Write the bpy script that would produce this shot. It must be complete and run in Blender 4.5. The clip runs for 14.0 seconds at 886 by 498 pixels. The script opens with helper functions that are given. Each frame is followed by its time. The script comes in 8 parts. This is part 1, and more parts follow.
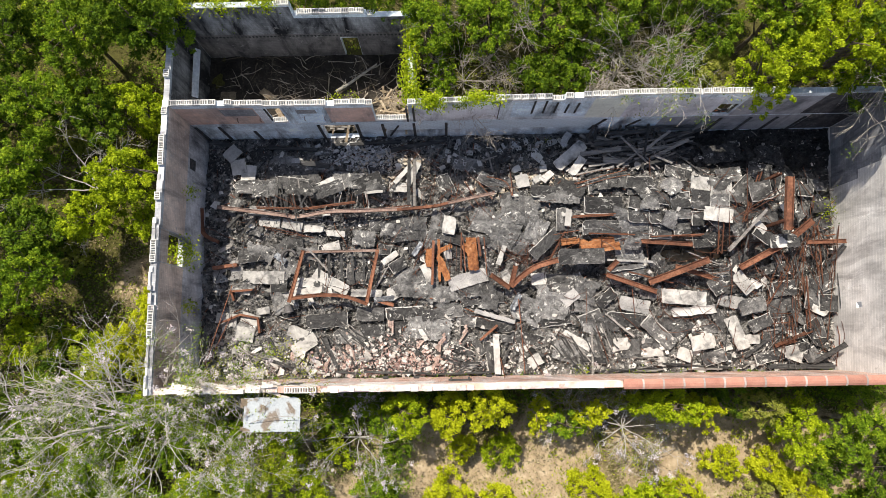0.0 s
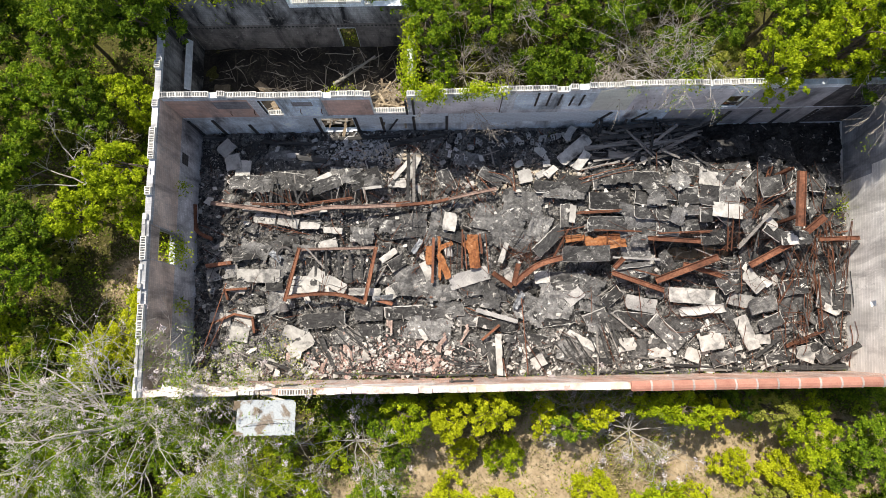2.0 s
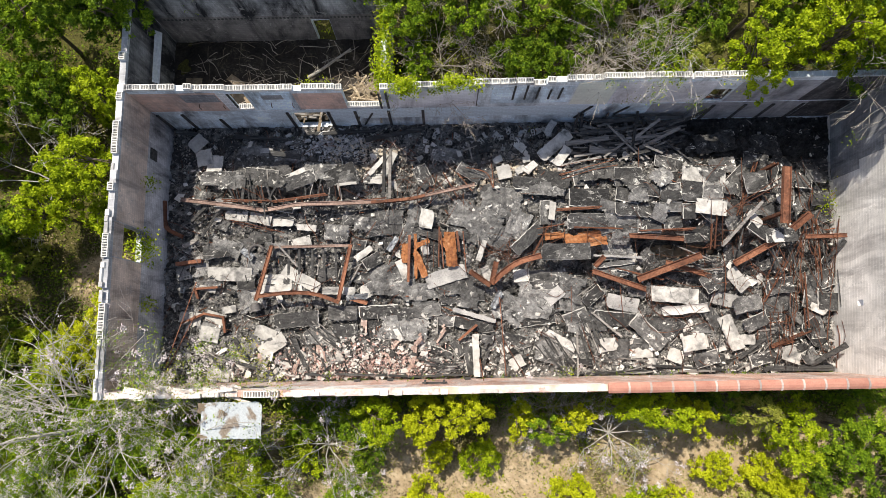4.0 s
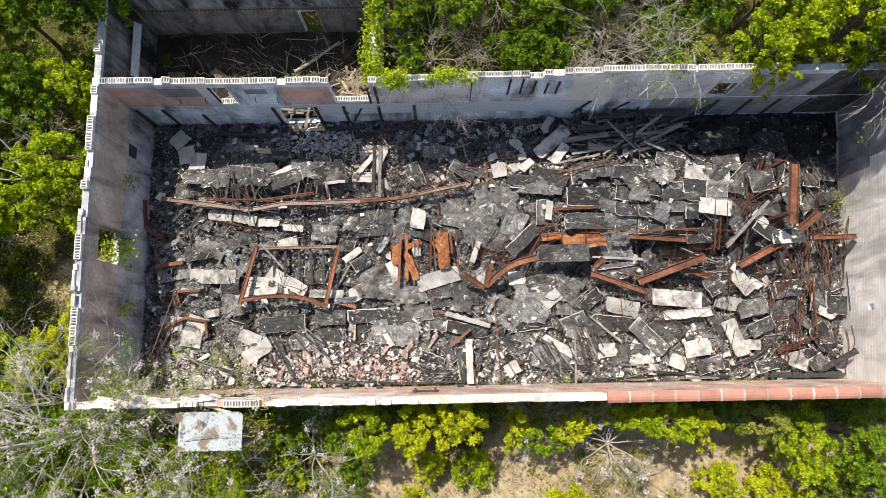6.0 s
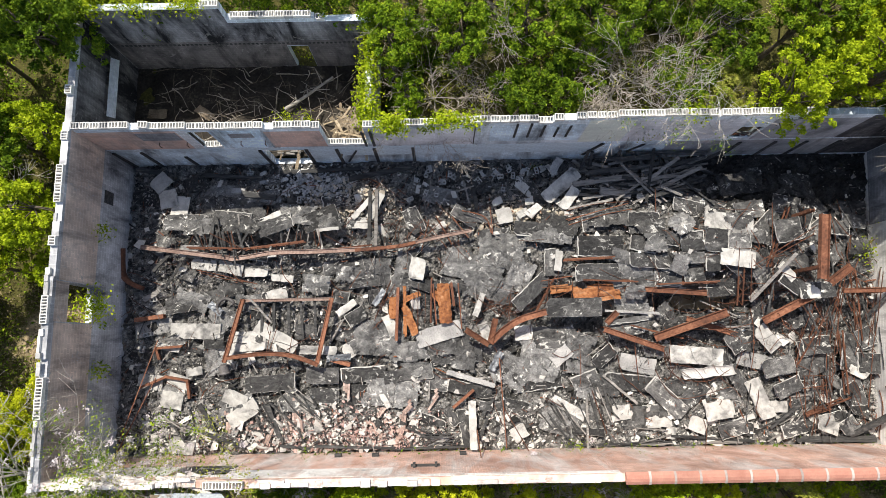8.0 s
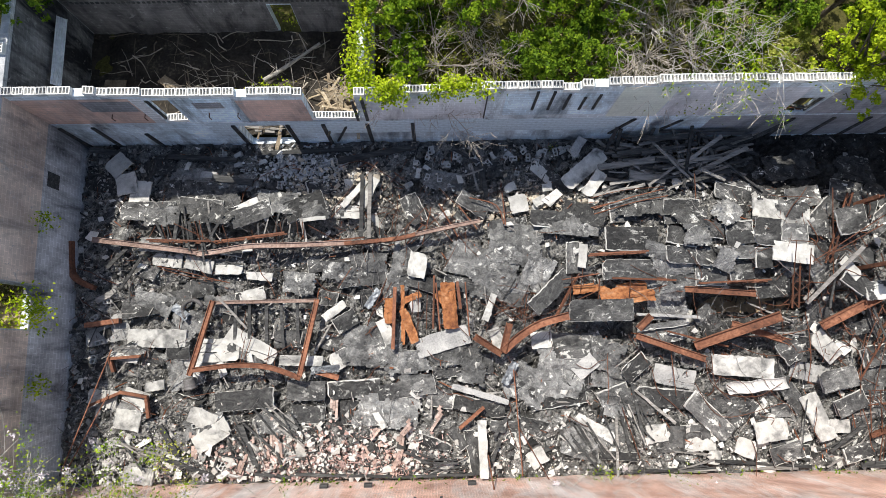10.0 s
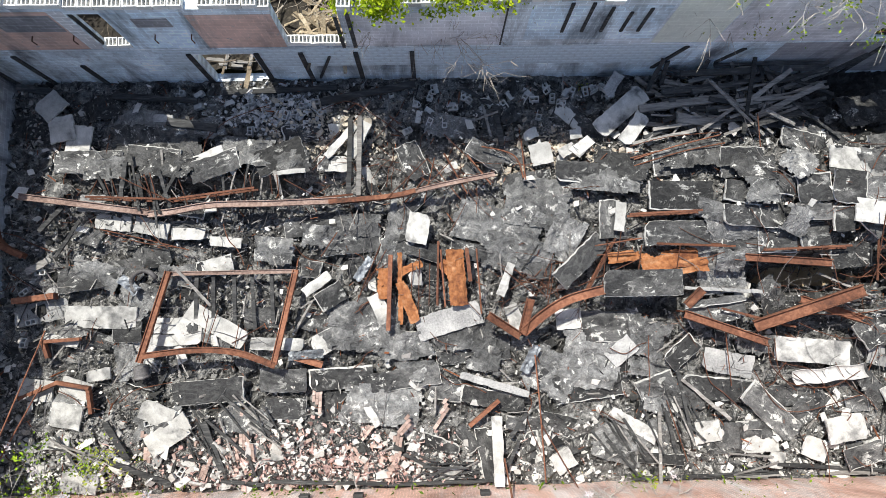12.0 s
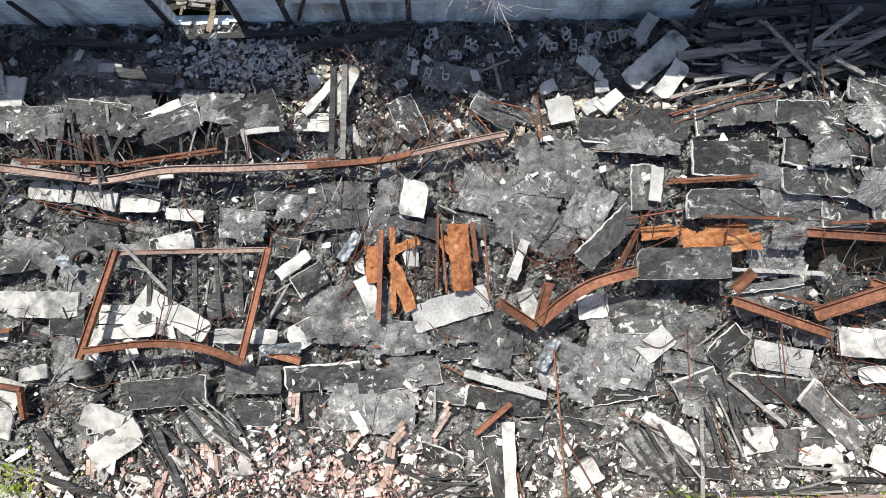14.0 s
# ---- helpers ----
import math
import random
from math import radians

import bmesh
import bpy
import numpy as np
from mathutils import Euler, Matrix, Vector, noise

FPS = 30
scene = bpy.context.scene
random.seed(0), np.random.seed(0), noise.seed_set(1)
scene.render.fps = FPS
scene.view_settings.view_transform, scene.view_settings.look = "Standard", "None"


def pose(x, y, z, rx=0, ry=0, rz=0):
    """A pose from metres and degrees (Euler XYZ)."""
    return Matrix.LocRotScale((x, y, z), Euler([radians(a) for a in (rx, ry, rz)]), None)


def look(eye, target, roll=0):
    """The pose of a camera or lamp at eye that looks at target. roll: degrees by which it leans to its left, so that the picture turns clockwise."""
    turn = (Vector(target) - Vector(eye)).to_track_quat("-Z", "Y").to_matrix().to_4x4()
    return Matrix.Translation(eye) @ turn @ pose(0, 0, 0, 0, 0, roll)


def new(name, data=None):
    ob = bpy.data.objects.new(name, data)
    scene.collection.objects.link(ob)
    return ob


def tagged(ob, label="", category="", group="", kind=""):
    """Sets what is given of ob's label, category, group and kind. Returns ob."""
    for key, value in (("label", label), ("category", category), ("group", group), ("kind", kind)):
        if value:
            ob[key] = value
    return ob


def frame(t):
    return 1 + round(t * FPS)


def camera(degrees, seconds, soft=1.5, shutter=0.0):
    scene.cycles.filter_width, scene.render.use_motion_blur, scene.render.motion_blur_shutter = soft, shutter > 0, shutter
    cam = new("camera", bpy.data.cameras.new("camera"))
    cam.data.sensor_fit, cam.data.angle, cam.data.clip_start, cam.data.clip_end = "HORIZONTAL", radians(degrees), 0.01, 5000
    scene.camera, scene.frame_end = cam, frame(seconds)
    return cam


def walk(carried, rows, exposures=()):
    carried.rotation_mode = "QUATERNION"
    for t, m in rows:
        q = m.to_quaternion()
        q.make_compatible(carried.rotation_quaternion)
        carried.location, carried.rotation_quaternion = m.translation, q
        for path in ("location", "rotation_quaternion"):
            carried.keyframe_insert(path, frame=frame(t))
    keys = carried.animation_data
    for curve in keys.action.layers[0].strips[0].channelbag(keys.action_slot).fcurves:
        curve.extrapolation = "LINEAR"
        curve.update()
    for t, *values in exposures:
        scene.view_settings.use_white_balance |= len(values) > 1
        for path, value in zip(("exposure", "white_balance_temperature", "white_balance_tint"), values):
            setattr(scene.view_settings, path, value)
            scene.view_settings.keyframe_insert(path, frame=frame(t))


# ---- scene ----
cam = camera(74.0, 14.0, soft=0.72)
PATH = [
    (0, 16.091, -12.151, 34.064, 8.64, 0.25, -1.01),
    (0.5, 16.078, -12.138, 33.812, 8.64, 0.25, -1.02),
    (1, 16.058, -12.136, 33.564, 8.64, 0.25, -1.02),
    (1.5, 16.057, -12.145, 33.306, 8.64, 0.25, -1.02),
    (2, 16.061, -12.148, 33.030, 8.64, 0.25, -1.02),
    (2.5, 16.076, -12.153, 32.820, 8.64, 0.24, -1.02),
    (3, 16.365, -12.158, 32.636, 8.64, 0.24, -1.02),
    (3.5, 16.994, -12.160, 32.427, 8.64, 0.24, -1.02),
    (6, 17.709, -11.879, 30.837, 8.60, 0.16, -1.02),
    (6.5, 17.699, -11.162, 30.606, 8.68, 0.14, -1.02),
    (7, 17.697, -10.261, 30.223, 8.81, 0.11, -1.02),
    (7.5, 17.697, -9.549, 29.795, 8.95, 0.09, -1.03),
    (8, 17.652, -9.207, 29.001, 8.99, 0.06, -1.03),
    (10.5, 17.111, -8.968, 23.767, 9.40, -0.66, -1.08),
    (11, 17.053, -8.927, 22.668, 8.96, -0.70, -1.08),
    (11.5, 16.996, -8.905, 21.526, 8.15, -0.74, -1.08),
    (12, 16.959, -8.845, 20.411, 7.07, -0.77, -1.09),
    (12.5, 16.944, -8.907, 19.280, 6.43, -0.81, -1.09),
    (13, 17.019, -8.901, 18.202, 6.25, -0.85, -1.09),
    (13.5, 17.036, -8.820, 17.265, 6.12, -0.89, -1.09),
    (14, 16.932, -8.867, 17.137, 6.00, -0.93, -1.10),
]
walk(cam, [(t, pose(x, y, z, rx, ry, rz)) for t, x, y, z, rx, ry, rz in PATH],
     exposures=[(0, 0.02, 7150, 12), (8, 0.05, 6950, 11), (11, 0.13, 6550, 9), (14, 0.16, 6500, 8)])

# world and sun
SUN_DOWN = Vector((0.28, -0.50, -1.0)).normalized()
world = bpy.data.worlds.new("sky")
scene.world = world
world.use_nodes = True
sky = world.node_tree.nodes.new("ShaderNodeTexSky")
sky.sky_type, sky.sun_disc = "NISHITA", False
sky.dust_density, sky.ozone_density = 1.6, 0.8
sky.sun_elevation = math.asin(-SUN_DOWN.z)
sky.sun_rotation = math.atan2(-SUN_DOWN.x, -SUN_DOWN.y)
world.node_tree.links.new(sky.outputs[0], world.node_tree.nodes["Background"].inputs[0])
world.node_tree.nodes["Background"].inputs[1].default_value = 0.15
sun = new("sun", bpy.data.lights.new("sun", "SUN"))
sun.data.energy, sun.data.angle, sun.data.color = 5.6, radians(0.55), (1.0, 0.975, 0.90)
sun.matrix_world = look((0, 0, 60), Vector((0, 0, 60)) + SUN_DOWN)

# ---------------------------------------------------------------- materials
def ramp(nt, fac, stops):
    n = nt.nodes.new("ShaderNodeValToRGB")
    e = n.color_ramp.elements
    while len(e) < len(stops):
        e.new(0.5)
    for el, (p, c) in zip(e, stops):
        el.position, el.color = p, (*c, 1)
    nt.links.new(fac, n.inputs[0])
    return n.outputs[0]


def rise(nt, v, lo, hi):
    """0 below lo, 1 above hi."""
    n = nt.nodes.new("ShaderNodeMapRange")
    n.inputs["From Min"].default_value, n.inputs["From Max"].default_value = lo, hi
    nt.links.new(v, n.inputs[0])
    return n.outputs[0]


def math_node(nt, op, a, b=0.5, clamp=False):
    n = nt.nodes.new("ShaderNodeMath")
    n.operation, n.use_clamp = op, clamp
    for i, v in enumerate((a, b)):
        if hasattr(v, "default_value"):
            nt.links.new(v, n.inputs[i])
        else:
            n.inputs[i].default_value = v
    return n.outputs[0]


def blend(nt, fac, a, b, how="MIX"):
    n = nt.nodes.new("ShaderNodeMix")
    n.data_type, n.blend_type = "RGBA", how
    for i, v in ((0, fac), (6, a), (7, b)):
        if hasattr(v, "default_value"):
            nt.links.new(v, n.inputs[i])
        elif i == 0:
            n.inputs[i].default_value = v
        else:
            n.inputs[i].default_value = (*v, 1)
    return n.outputs[2]


def start_material(name, shift=True, stretch=(1, 1, 1)):
    """A new material: its tree, its shader and coordinates in metres, moved by a random step per object."""
    m = bpy.data.materials.new(name)
    m.use_nodes = True
    nt = m.node_tree
    co = nt.nodes.new("ShaderNodeTexCoord").outputs["Object"]
    mp = nt.nodes.new("ShaderNodeMapping")
    mp.inputs["Scale"].default_value = stretch
    nt.links.new(co, mp.inputs[0])
    rnd = nt.nodes.new("ShaderNodeObjectInfo").outputs["Random"]
    if shift:
        nt.links.new(math_node(nt, "MULTIPLY", rnd, 37.0), mp.inputs["Location"])
    return m, nt, nt.nodes["Principled BSDF"], mp.outputs[0], rnd


def tex(nt, co, scale, detail=6, rough=0.6, distort=0.0, kind="NOISE"):
    if kind == "NOISE":
        n = nt.nodes.new("ShaderNodeTexNoise")
        n.inputs["Detail"].default_value, n.inputs["Roughness"].default_value = detail, rough
        n.inputs["Distortion"].default_value = distort
    else:
        n = nt.nodes.new("ShaderNodeTexVoronoi")
    n.inputs["Scale"].default_value = scale
    nt.links.new(co, n.inputs["Vector"])
    return n.outputs[0]


def relief(nt, bsdf, height, strength=0.5, depth=0.02):
    n = nt.nodes.new("ShaderNodeBump")
    n.inputs["Strength"].default_value, n.inputs["Distance"].default_value = strength, depth
    nt.links.new(height, n.inputs["Height"])
    nt.links.new(n.outputs[0], bsdf.inputs["Normal"])


def surface(name, stops, scale=1.5, fine=14.0, rough=0.85, bump=0.5, depth=0.02, vary=0.25, metal=0.0,
            stretch=(1, 1, 1), island=False, distort=0.3, spread=0.5):
    """Two noises, one coarse and one fine, pick the colour; each object is a little lighter or darker."""
    m, nt, bsdf, co, rnd = start_material(name, stretch=stretch)
    a, b = tex(nt, co, scale, 5, 0.6, distort), tex(nt, co, fine, 5, 0.65)
    f = math_node(nt, "ADD", math_node(nt, "MULTIPLY", a, 1 - spread), math_node(nt, "MULTIPLY", b, spread))
    f = math_node(nt, "ADD", math_node(nt, "MULTIPLY", math_node(nt, "SUBTRACT", f, 0.5), 2.2), 0.5, True)
    c = ramp(nt, f, stops)
    if island:
        rnd = nt.nodes.new("ShaderNodeNewGeometry").outputs["Random Per Island"]
    v = math_node(nt, "ADD", math_node(nt, "MULTIPLY", rnd, 2 * vary), 1 - vary)
    hsv = nt.nodes.new("ShaderNodeHueSaturation")
    nt.links.new(v, hsv.inputs["Value"])
    nt.links.new(c, hsv.inputs["Color"])
    nt.links.new(hsv.outputs[0], bsdf.inputs["Base Color"])
    bsdf.inputs["Roughness"].default_value, bsdf.inputs["Metallic"].default_value = rough, metal
    bsdf.inputs["Specular IOR Level"].default_value = 0.3
    if bump:
        relief(nt, bsdf, b, bump, depth)
    return m


def leaf_material(name, dark, mid, light):
    m, nt, bsdf, co, rnd = start_material(name)
    isl = nt.nodes.new("ShaderNodeNewGeometry").outputs["Random Per Island"]
    big = rise(nt, tex(nt, co, 1.3, 3), 0.3, 0.7)
    f = math_node(nt, "ADD", math_node(nt, "MULTIPLY", isl, 0.45), math_node(nt, "MULTIPLY", big, 0.55))
    c = ramp(nt, f, ((0.15, dark), (0.5, mid), (0.85, light)))
    nt.links.new(c, bsdf.inputs["Base Color"])
    bsdf.inputs["Roughness"].default_value = 0.6
    bsdf.inputs["Specular IOR Level"].default_value = 0.12
    tl = nt.nodes.new("ShaderNodeBsdfTranslucent")
    nt.links.new(c, tl.inputs[0])
    mix = nt.nodes.new("ShaderNodeMixShader")
    mix.inputs[0].default_value = 0.24
    nt.links.new(bsdf.outputs[0], mix.inputs[1])
    nt.links.new(tl.outputs[0], mix.inputs[2])
    nt.links.new(mix.outputs[0], nt.nodes["Material Output"].inputs[0])
    return m


def patched(name, base, spots, scale, cut, rough=0.85, bump=0.4, soft=0.03, fine=18.0, vary=0.2, stretch=(1, 1, 1), flecks=0.0, swirl=0.0, grit=0.0, crease=0.0):
    """A colour with hard-edged patches of another: soot that flaked off, ash, moss."""
    m, nt, bsdf, co, rnd = start_material(name, stretch=stretch)
    n1, n2 = tex(nt, co, scale, 4, 0.55, 0.4), tex(nt, co, fine, 6, 0.7, swirl)
    c1 = ramp(nt, n2, ((0.36, base[0]), (0.64, base[1])))
    c2 = ramp(nt, n2, ((0.36, spots[0]), (0.64, spots[1])))
    f = math_node(nt, "ADD", n1, math_node(nt, "MULTIPLY", math_node(nt, "SUBTRACT", rnd, 0.5), 0.22))
    mask = ramp(nt, f, ((cut - soft, (0, 0, 0)), (cut + soft, (1, 1, 1))))
    c = blend(nt, mask, c1, c2)
    if flecks:
        n3 = tex(nt, co, 3.2, 9, 0.72, 0.5)
        some = rise(nt, tex(nt, co, 0.9, 3, 0.5), 0.42, 0.62)
        c = blend(nt, math_node(nt, "MULTIPLY", some, ramp(nt, n3, ((flecks - 0.015, (0, 0, 0)), (flecks + 0.03, (1, 1, 1))))), c, (0.60, 0.59, 0.56))
    if grit:
        g = ramp(nt, tex(nt, co, 38.0, 4, 0.7), ((0.34, (1 - grit, 1 - grit, 1 - grit)), (0.5, (1, 1, 1)), (0.68, (1 + grit * 1.4, 1 + grit * 1.4, 1 + grit * 1.4))))
        c = blend(nt, 1.0, c, g, "MULTIPLY")
    height = n2
    if crease:
        # sharp folds with ash caught along them
        n4 = tex(nt, co, 2.2, 4, 0.55, 0.6)
        fold = rise(nt, math_node(nt, "ABSOLUTE", math_node(nt, "SUBTRACT", n4, 0.5)), 0.07, 0.0)
        c = blend(nt, math_node(nt, "MULTIPLY", fold, crease), c, (0.36, 0.355, 0.34))
        n5 = tex(nt, co, 26.0, 4, 0.7)
        height = math_node(nt, "ADD", math_node(nt, "MULTIPLY", n2, 0.5), math_node(nt, "ADD", math_node(nt, "MULTIPLY", fold, 0.5), math_node(nt, "MULTIPLY", n5, 0.3)))
    hsv = nt.nodes.new("ShaderNodeHueSaturation")
    r2 = nt.nodes.new("ShaderNodeTexWhiteNoise")
    r2.noise_dimensions = "1D"
    nt.links.new(rnd, r2.inputs["W"])
    nt.links.new(math_node(nt, "ADD", math_node(nt, "MULTIPLY", r2.outputs[0], 2 * vary), 1 - vary), hsv.inputs["Value"])
    nt.links.new(c, hsv.inputs["Color"])
    nt.links.new(hsv.outputs[0], bsdf.inputs["Base Color"])
    bsdf.inputs["Roughness"].default_value = rough
    bsdf.inputs["Specular IOR Level"].default_value = 0.3
    relief(nt, bsdf, height, bump, 0.06 if crease else 0.03)
    return m


CHAR = patched("charred_roofing", ((0.019, 0.019, 0.020), (0.045, 0.045, 0.046)), ((0.058, 0.058, 0.060), (0.165, 0.162, 0.158)), 1.2, 0.59, soft=0.09, vary=0.42, stretch=(0.8, 1.1, 1), flecks=0.575, swirl=0.4, grit=0.45, crease=0.08, bump=0.5, fine=7.0)
CHAR_BED = patched("ash_and_char", ((0.007, 0.007, 0.007), (0.055, 0.053, 0.05)), ((0.10, 0.098, 0.095), (0.36, 0.35, 0.335)), 1.8, 0.55, soft=0.09, bump=1.0, fine=9.0, flecks=0.63, swirl=0.8, grit=0.8, crease=0.15)
DECK = patched("white_deck_board", ((0.36, 0.35, 0.33), (0.55, 0.538, 0.515)), ((0.10, 0.10, 0.10), (0.30, 0.295, 0.285)), 1.8, 0.60, soft=0.09, fine=2.6, bump=0.2, grit=0.12, vary=0.14)
DECK_EDGE = surface("deck_edge", ((0.3, (0.30, 0.29, 0.28)), (0.6, (0.78, 0.76, 0.73))), 2.0, 9)
RUST = surface("rusted_steel", ((0.15, (0.07, 0.034, 0.024)), (0.5, (0.18, 0.076, 0.046)), (0.85, (0.32, 0.15, 0.09))), 0.9, 9, rough=0.9, vary=0.2)
RUST_ORANGE = surface("bright_rust", ((0.2, (0.14, 0.05, 0.025)), (0.5, (0.33, 0.13, 0.05)), (0.85, (0.48, 0.26, 0.14))), 0.9, 6, vary=0.15)
RUST_DULL = surface("sooty_rust", ((0.2, (0.10, 0.065, 0.055)), (0.55, (0.26, 0.18, 0.15)), (0.85, (0.40, 0.31, 0.27))), 0.8, 10, rough=0.85, vary=0.15)
RUST_DARK = surface("dark_rust", ((0.2, (0.05, 0.022, 0.015)), (0.8, (0.17, 0.07, 0.04))), 2, 20)
SOOT_STEEL = surface("sooty_steel", ((0.2, (0.06, 0.055, 0.055)), (0.8, (0.20, 0.19, 0.19))), 2, 20, rough=0.6)
TIMBER = surface("charred_timber", ((0.2, (0.016, 0.016, 0.017)), (0.6, (0.06, 0.06, 0.06)), (0.9, (0.17, 0.165, 0.16))), 2.5, 12, stretch=(0.3, 3, 3), bump=0.8)
TIMBER_GREY = surface("weathered_timber", ((0.2, (0.10, 0.095, 0.09)), (0.8, (0.34, 0.32, 0.30))), 2.5, 12, stretch=(0.3, 3, 3), bump=0.6)
BLOCK = surface("concrete_block", ((0.2, (0.30, 0.30, 0.30)), (0.8, (0.52, 0.52, 0.51))), 3, 40, bump=0.5, vary=0.15)
BLOCK_WHITE = surface("whitened_block", ((0.2, (0.58, 0.57, 0.54)), (0.8, (0.82, 0.81, 0.78))), 3, 40, bump=0.4, vary=0.12)
MORTAR = surface("mortar", ((0.2, (0.30, 0.30, 0.30)), (0.8, (0.48, 0.48, 0.47))), 3, 40, bump=0.5)
BRICK = surface("red_brick", ((0.2, (0.30, 0.20, 0.165)), (0.8, (0.54, 0.42, 0.375))), 3, 40, bump=0.5, vary=0.3)
COPING = surface("clay_coping", ((0.2, (0.36, 0.15, 0.11)), (0.8, (0.52, 0.27, 0.20))), 1.5, 25, rough=0.55, vary=0.15)
BARK = surface("grey_bark", ((0.2, (0.22, 0.20, 0.175)), (0.8, (0.54, 0.505, 0.455))), 4, 30, vary=0.15)
BARK_DRY = surface("dry_brown_bark", ((0.2, (0.20, 0.17, 0.14)), (0.8, (0.46, 0.41, 0.35))), 4, 30, vary=0.2)
BARK_DARK = surface("brown_bark", ((0.2, (0.06, 0.05, 0.04)), (0.8, (0.20, 0.16, 0.12))), 4, 30, vary=0.15)
LEAF_A = leaf_material("spring_leaf", (0.095, 0.15, 0.005), (0.29, 0.39, 0.012), (0.53, 0.60, 0.03))
LEAF_B = leaf_material("deep_leaf", (0.028, 0.062, 0.005), (0.11, 0.195, 0.012), (0.27, 0.37, 0.024))
LEAF_M = leaf_material("summer_leaf", (0.042, 0.092, 0.005), (0.155, 0.265, 0.014), (0.37, 0.48, 0.03))
LEAF_Y = leaf_material("yellow_leaf", (0.21, 0.25, 0.006), (0.43, 0.48, 0.015), (0.62, 0.64, 0.04))
LEAF_OLIVE = leaf_material("olive_leaf", (0.14, 0.17, 0.025), (0.28, 0.31, 0.05), (0.42, 0.42, 0.10))
FLOWER = surface("lilac_blossom", ((0.2, (0.44, 0.38, 0.40)), (0.8, (0.66, 0.60, 0.61))), 5, 20, bump=0, vary=0.2, island=True)


# ---------------------------------------------------------------- mesh building
class Build:
    """Collects vertices and faces of one mesh."""

    def __init__(self):
        self.v, self.f, self.m = [], [], []

    def add(self, verts, faces, mat=0):
        n = len(self.v)
        self.v += [tuple(p) for p in verts]
        self.f += [tuple(i + n for i in q) for q in faces]
        self.m += [mat] * len(faces)

    def box(self, x0, y0, z0, x1, y1, z1, mat=0, m=None):
        p = [Vector((x, y, z)) for z in (z0, z1) for y in (y0, y1) for x in (x0, x1)]
        if m is not None:
            p = [m @ q for q in p]
        self.add(p, ((0, 2, 3, 1), (4, 5, 7, 6), (0, 1, 5, 4), (2, 6, 7, 3), (0, 4, 6, 2), (1, 3, 7, 5)), mat)

    def sweep(self, outline, path, mat=0, scales=None, closed=True):
        """An outline of (side, up) pairs carried along a path."""
        rings, n = [], len(outline)
        for i, p in enumerate(path):
            d = (path[min(i + 1, len(path) - 1)] - path[max(i - 1, 0)]).normalized()
            side = d.cross(Vector((0, 0, 1)))
            side = side.normalized() if side.length > 0.05 else Vector((1, 0, 0))
            up = side.cross(d).normalized()
            k = scales[i] if scales else 1.0
            rings += [p + side * (a * k) + up * (b * k) for a, b in outline]
        faces = [(i * n + j, i * n + (j + 1) % n, (i + 1) * n + (j + 1) % n, (i + 1) * n + j)
                 for i in range(len(path) - 1) for j in range(n)]
        if closed:
            faces += [tuple(range(n))[::-1], tuple(range((len(path) - 1) * n, len(path) * n))]
        self.add(rings, faces, mat)

    def tube(self, path, r0, r1=None, sides=4, mat=0):
        r1 = r0 if r1 is None else r1
        out = [(math.cos(2 * math.pi * k / sides), math.sin(2 * math.pi * k / sides)) for k in range(sides)]
        n = len(path) - 1
        self.sweep(out, path, mat, [r0 + (r1 - r0) * i / n for i in range(n + 1)])

    def mesh(self, name, mats, smooth=False):
        me = bpy.data.meshes.new(name)
        me.from_pydata(self.v, [], self.f)
        for m in mats:
            me.materials.append(m)
        if len(mats) > 1:
            me.polygons.foreach_set("material_index", self.m)
        if smooth:
            me.polygons.foreach_set("use_smooth", [True] * len(self.f))
        me.update()
        return me


LEVEL = [0.0]                                # height of the floor on which things are laid


def thing(name, me, label, category, group="", kind="", m=None):
    ob = tagged(new(name, me), label, category, group, kind)
    if m is not None:
        ob.matrix_world = m
    ob.location.z += LEVEL[0]
    return ob


def part(name, me, parent, label="", m=None):
    ob = new(name, me)
    ob.parent = parent
    if m is not None:
        ob.matrix_basis = m
    if label:
        tagged(ob, label)
    return ob


R = random.Random(7)

# ---------------------------------------------------------------- setting
X0, X1, Y0, Y1 = 1.95, 39.45, -14.3, 0.0     # inner faces of the hall
TH = 0.30                                    # block wall
LEDGE = 2.45


def east_face(y):
    """Inner face of the east wall, which runs a little askew."""
    return X1 + 0.098 * min(y, 0.0)


def slab_with_holes(bd, axis, at, th, u0, u1, tops, holes, mat=0):
    """A wall along x or y, th thick from its inner face at `at`; tops: (u, height) steps; holes: (u0, u1, z0, z1)."""
    us = sorted({u0, u1, *[t[0] for t in tops if u0 < t[0] < u1], *[h[0] for h in holes], *[h[1] for h in holes]})
    for a, b in zip(us, us[1:]):
        mid = (a + b) / 2
        top = [h for u, h in tops if u <= mid][-1]
        zs = sorted([(h[2], h[3]) for h in holes if h[0] <= mid <= h[1]])
        z = -0.9
        for h0, h1 in zs + [(top, top)]:
            if h0 > z + 1e-4:
                lo, hi = min(at, at + th), max(at, at + th)
                if axis == "x":
                    bd.box(a, lo, z, b, hi, min(h0, top), mat)
                else:
                    bd.box(lo, a, z, hi, b, min(h0, top), mat)
            z = h1


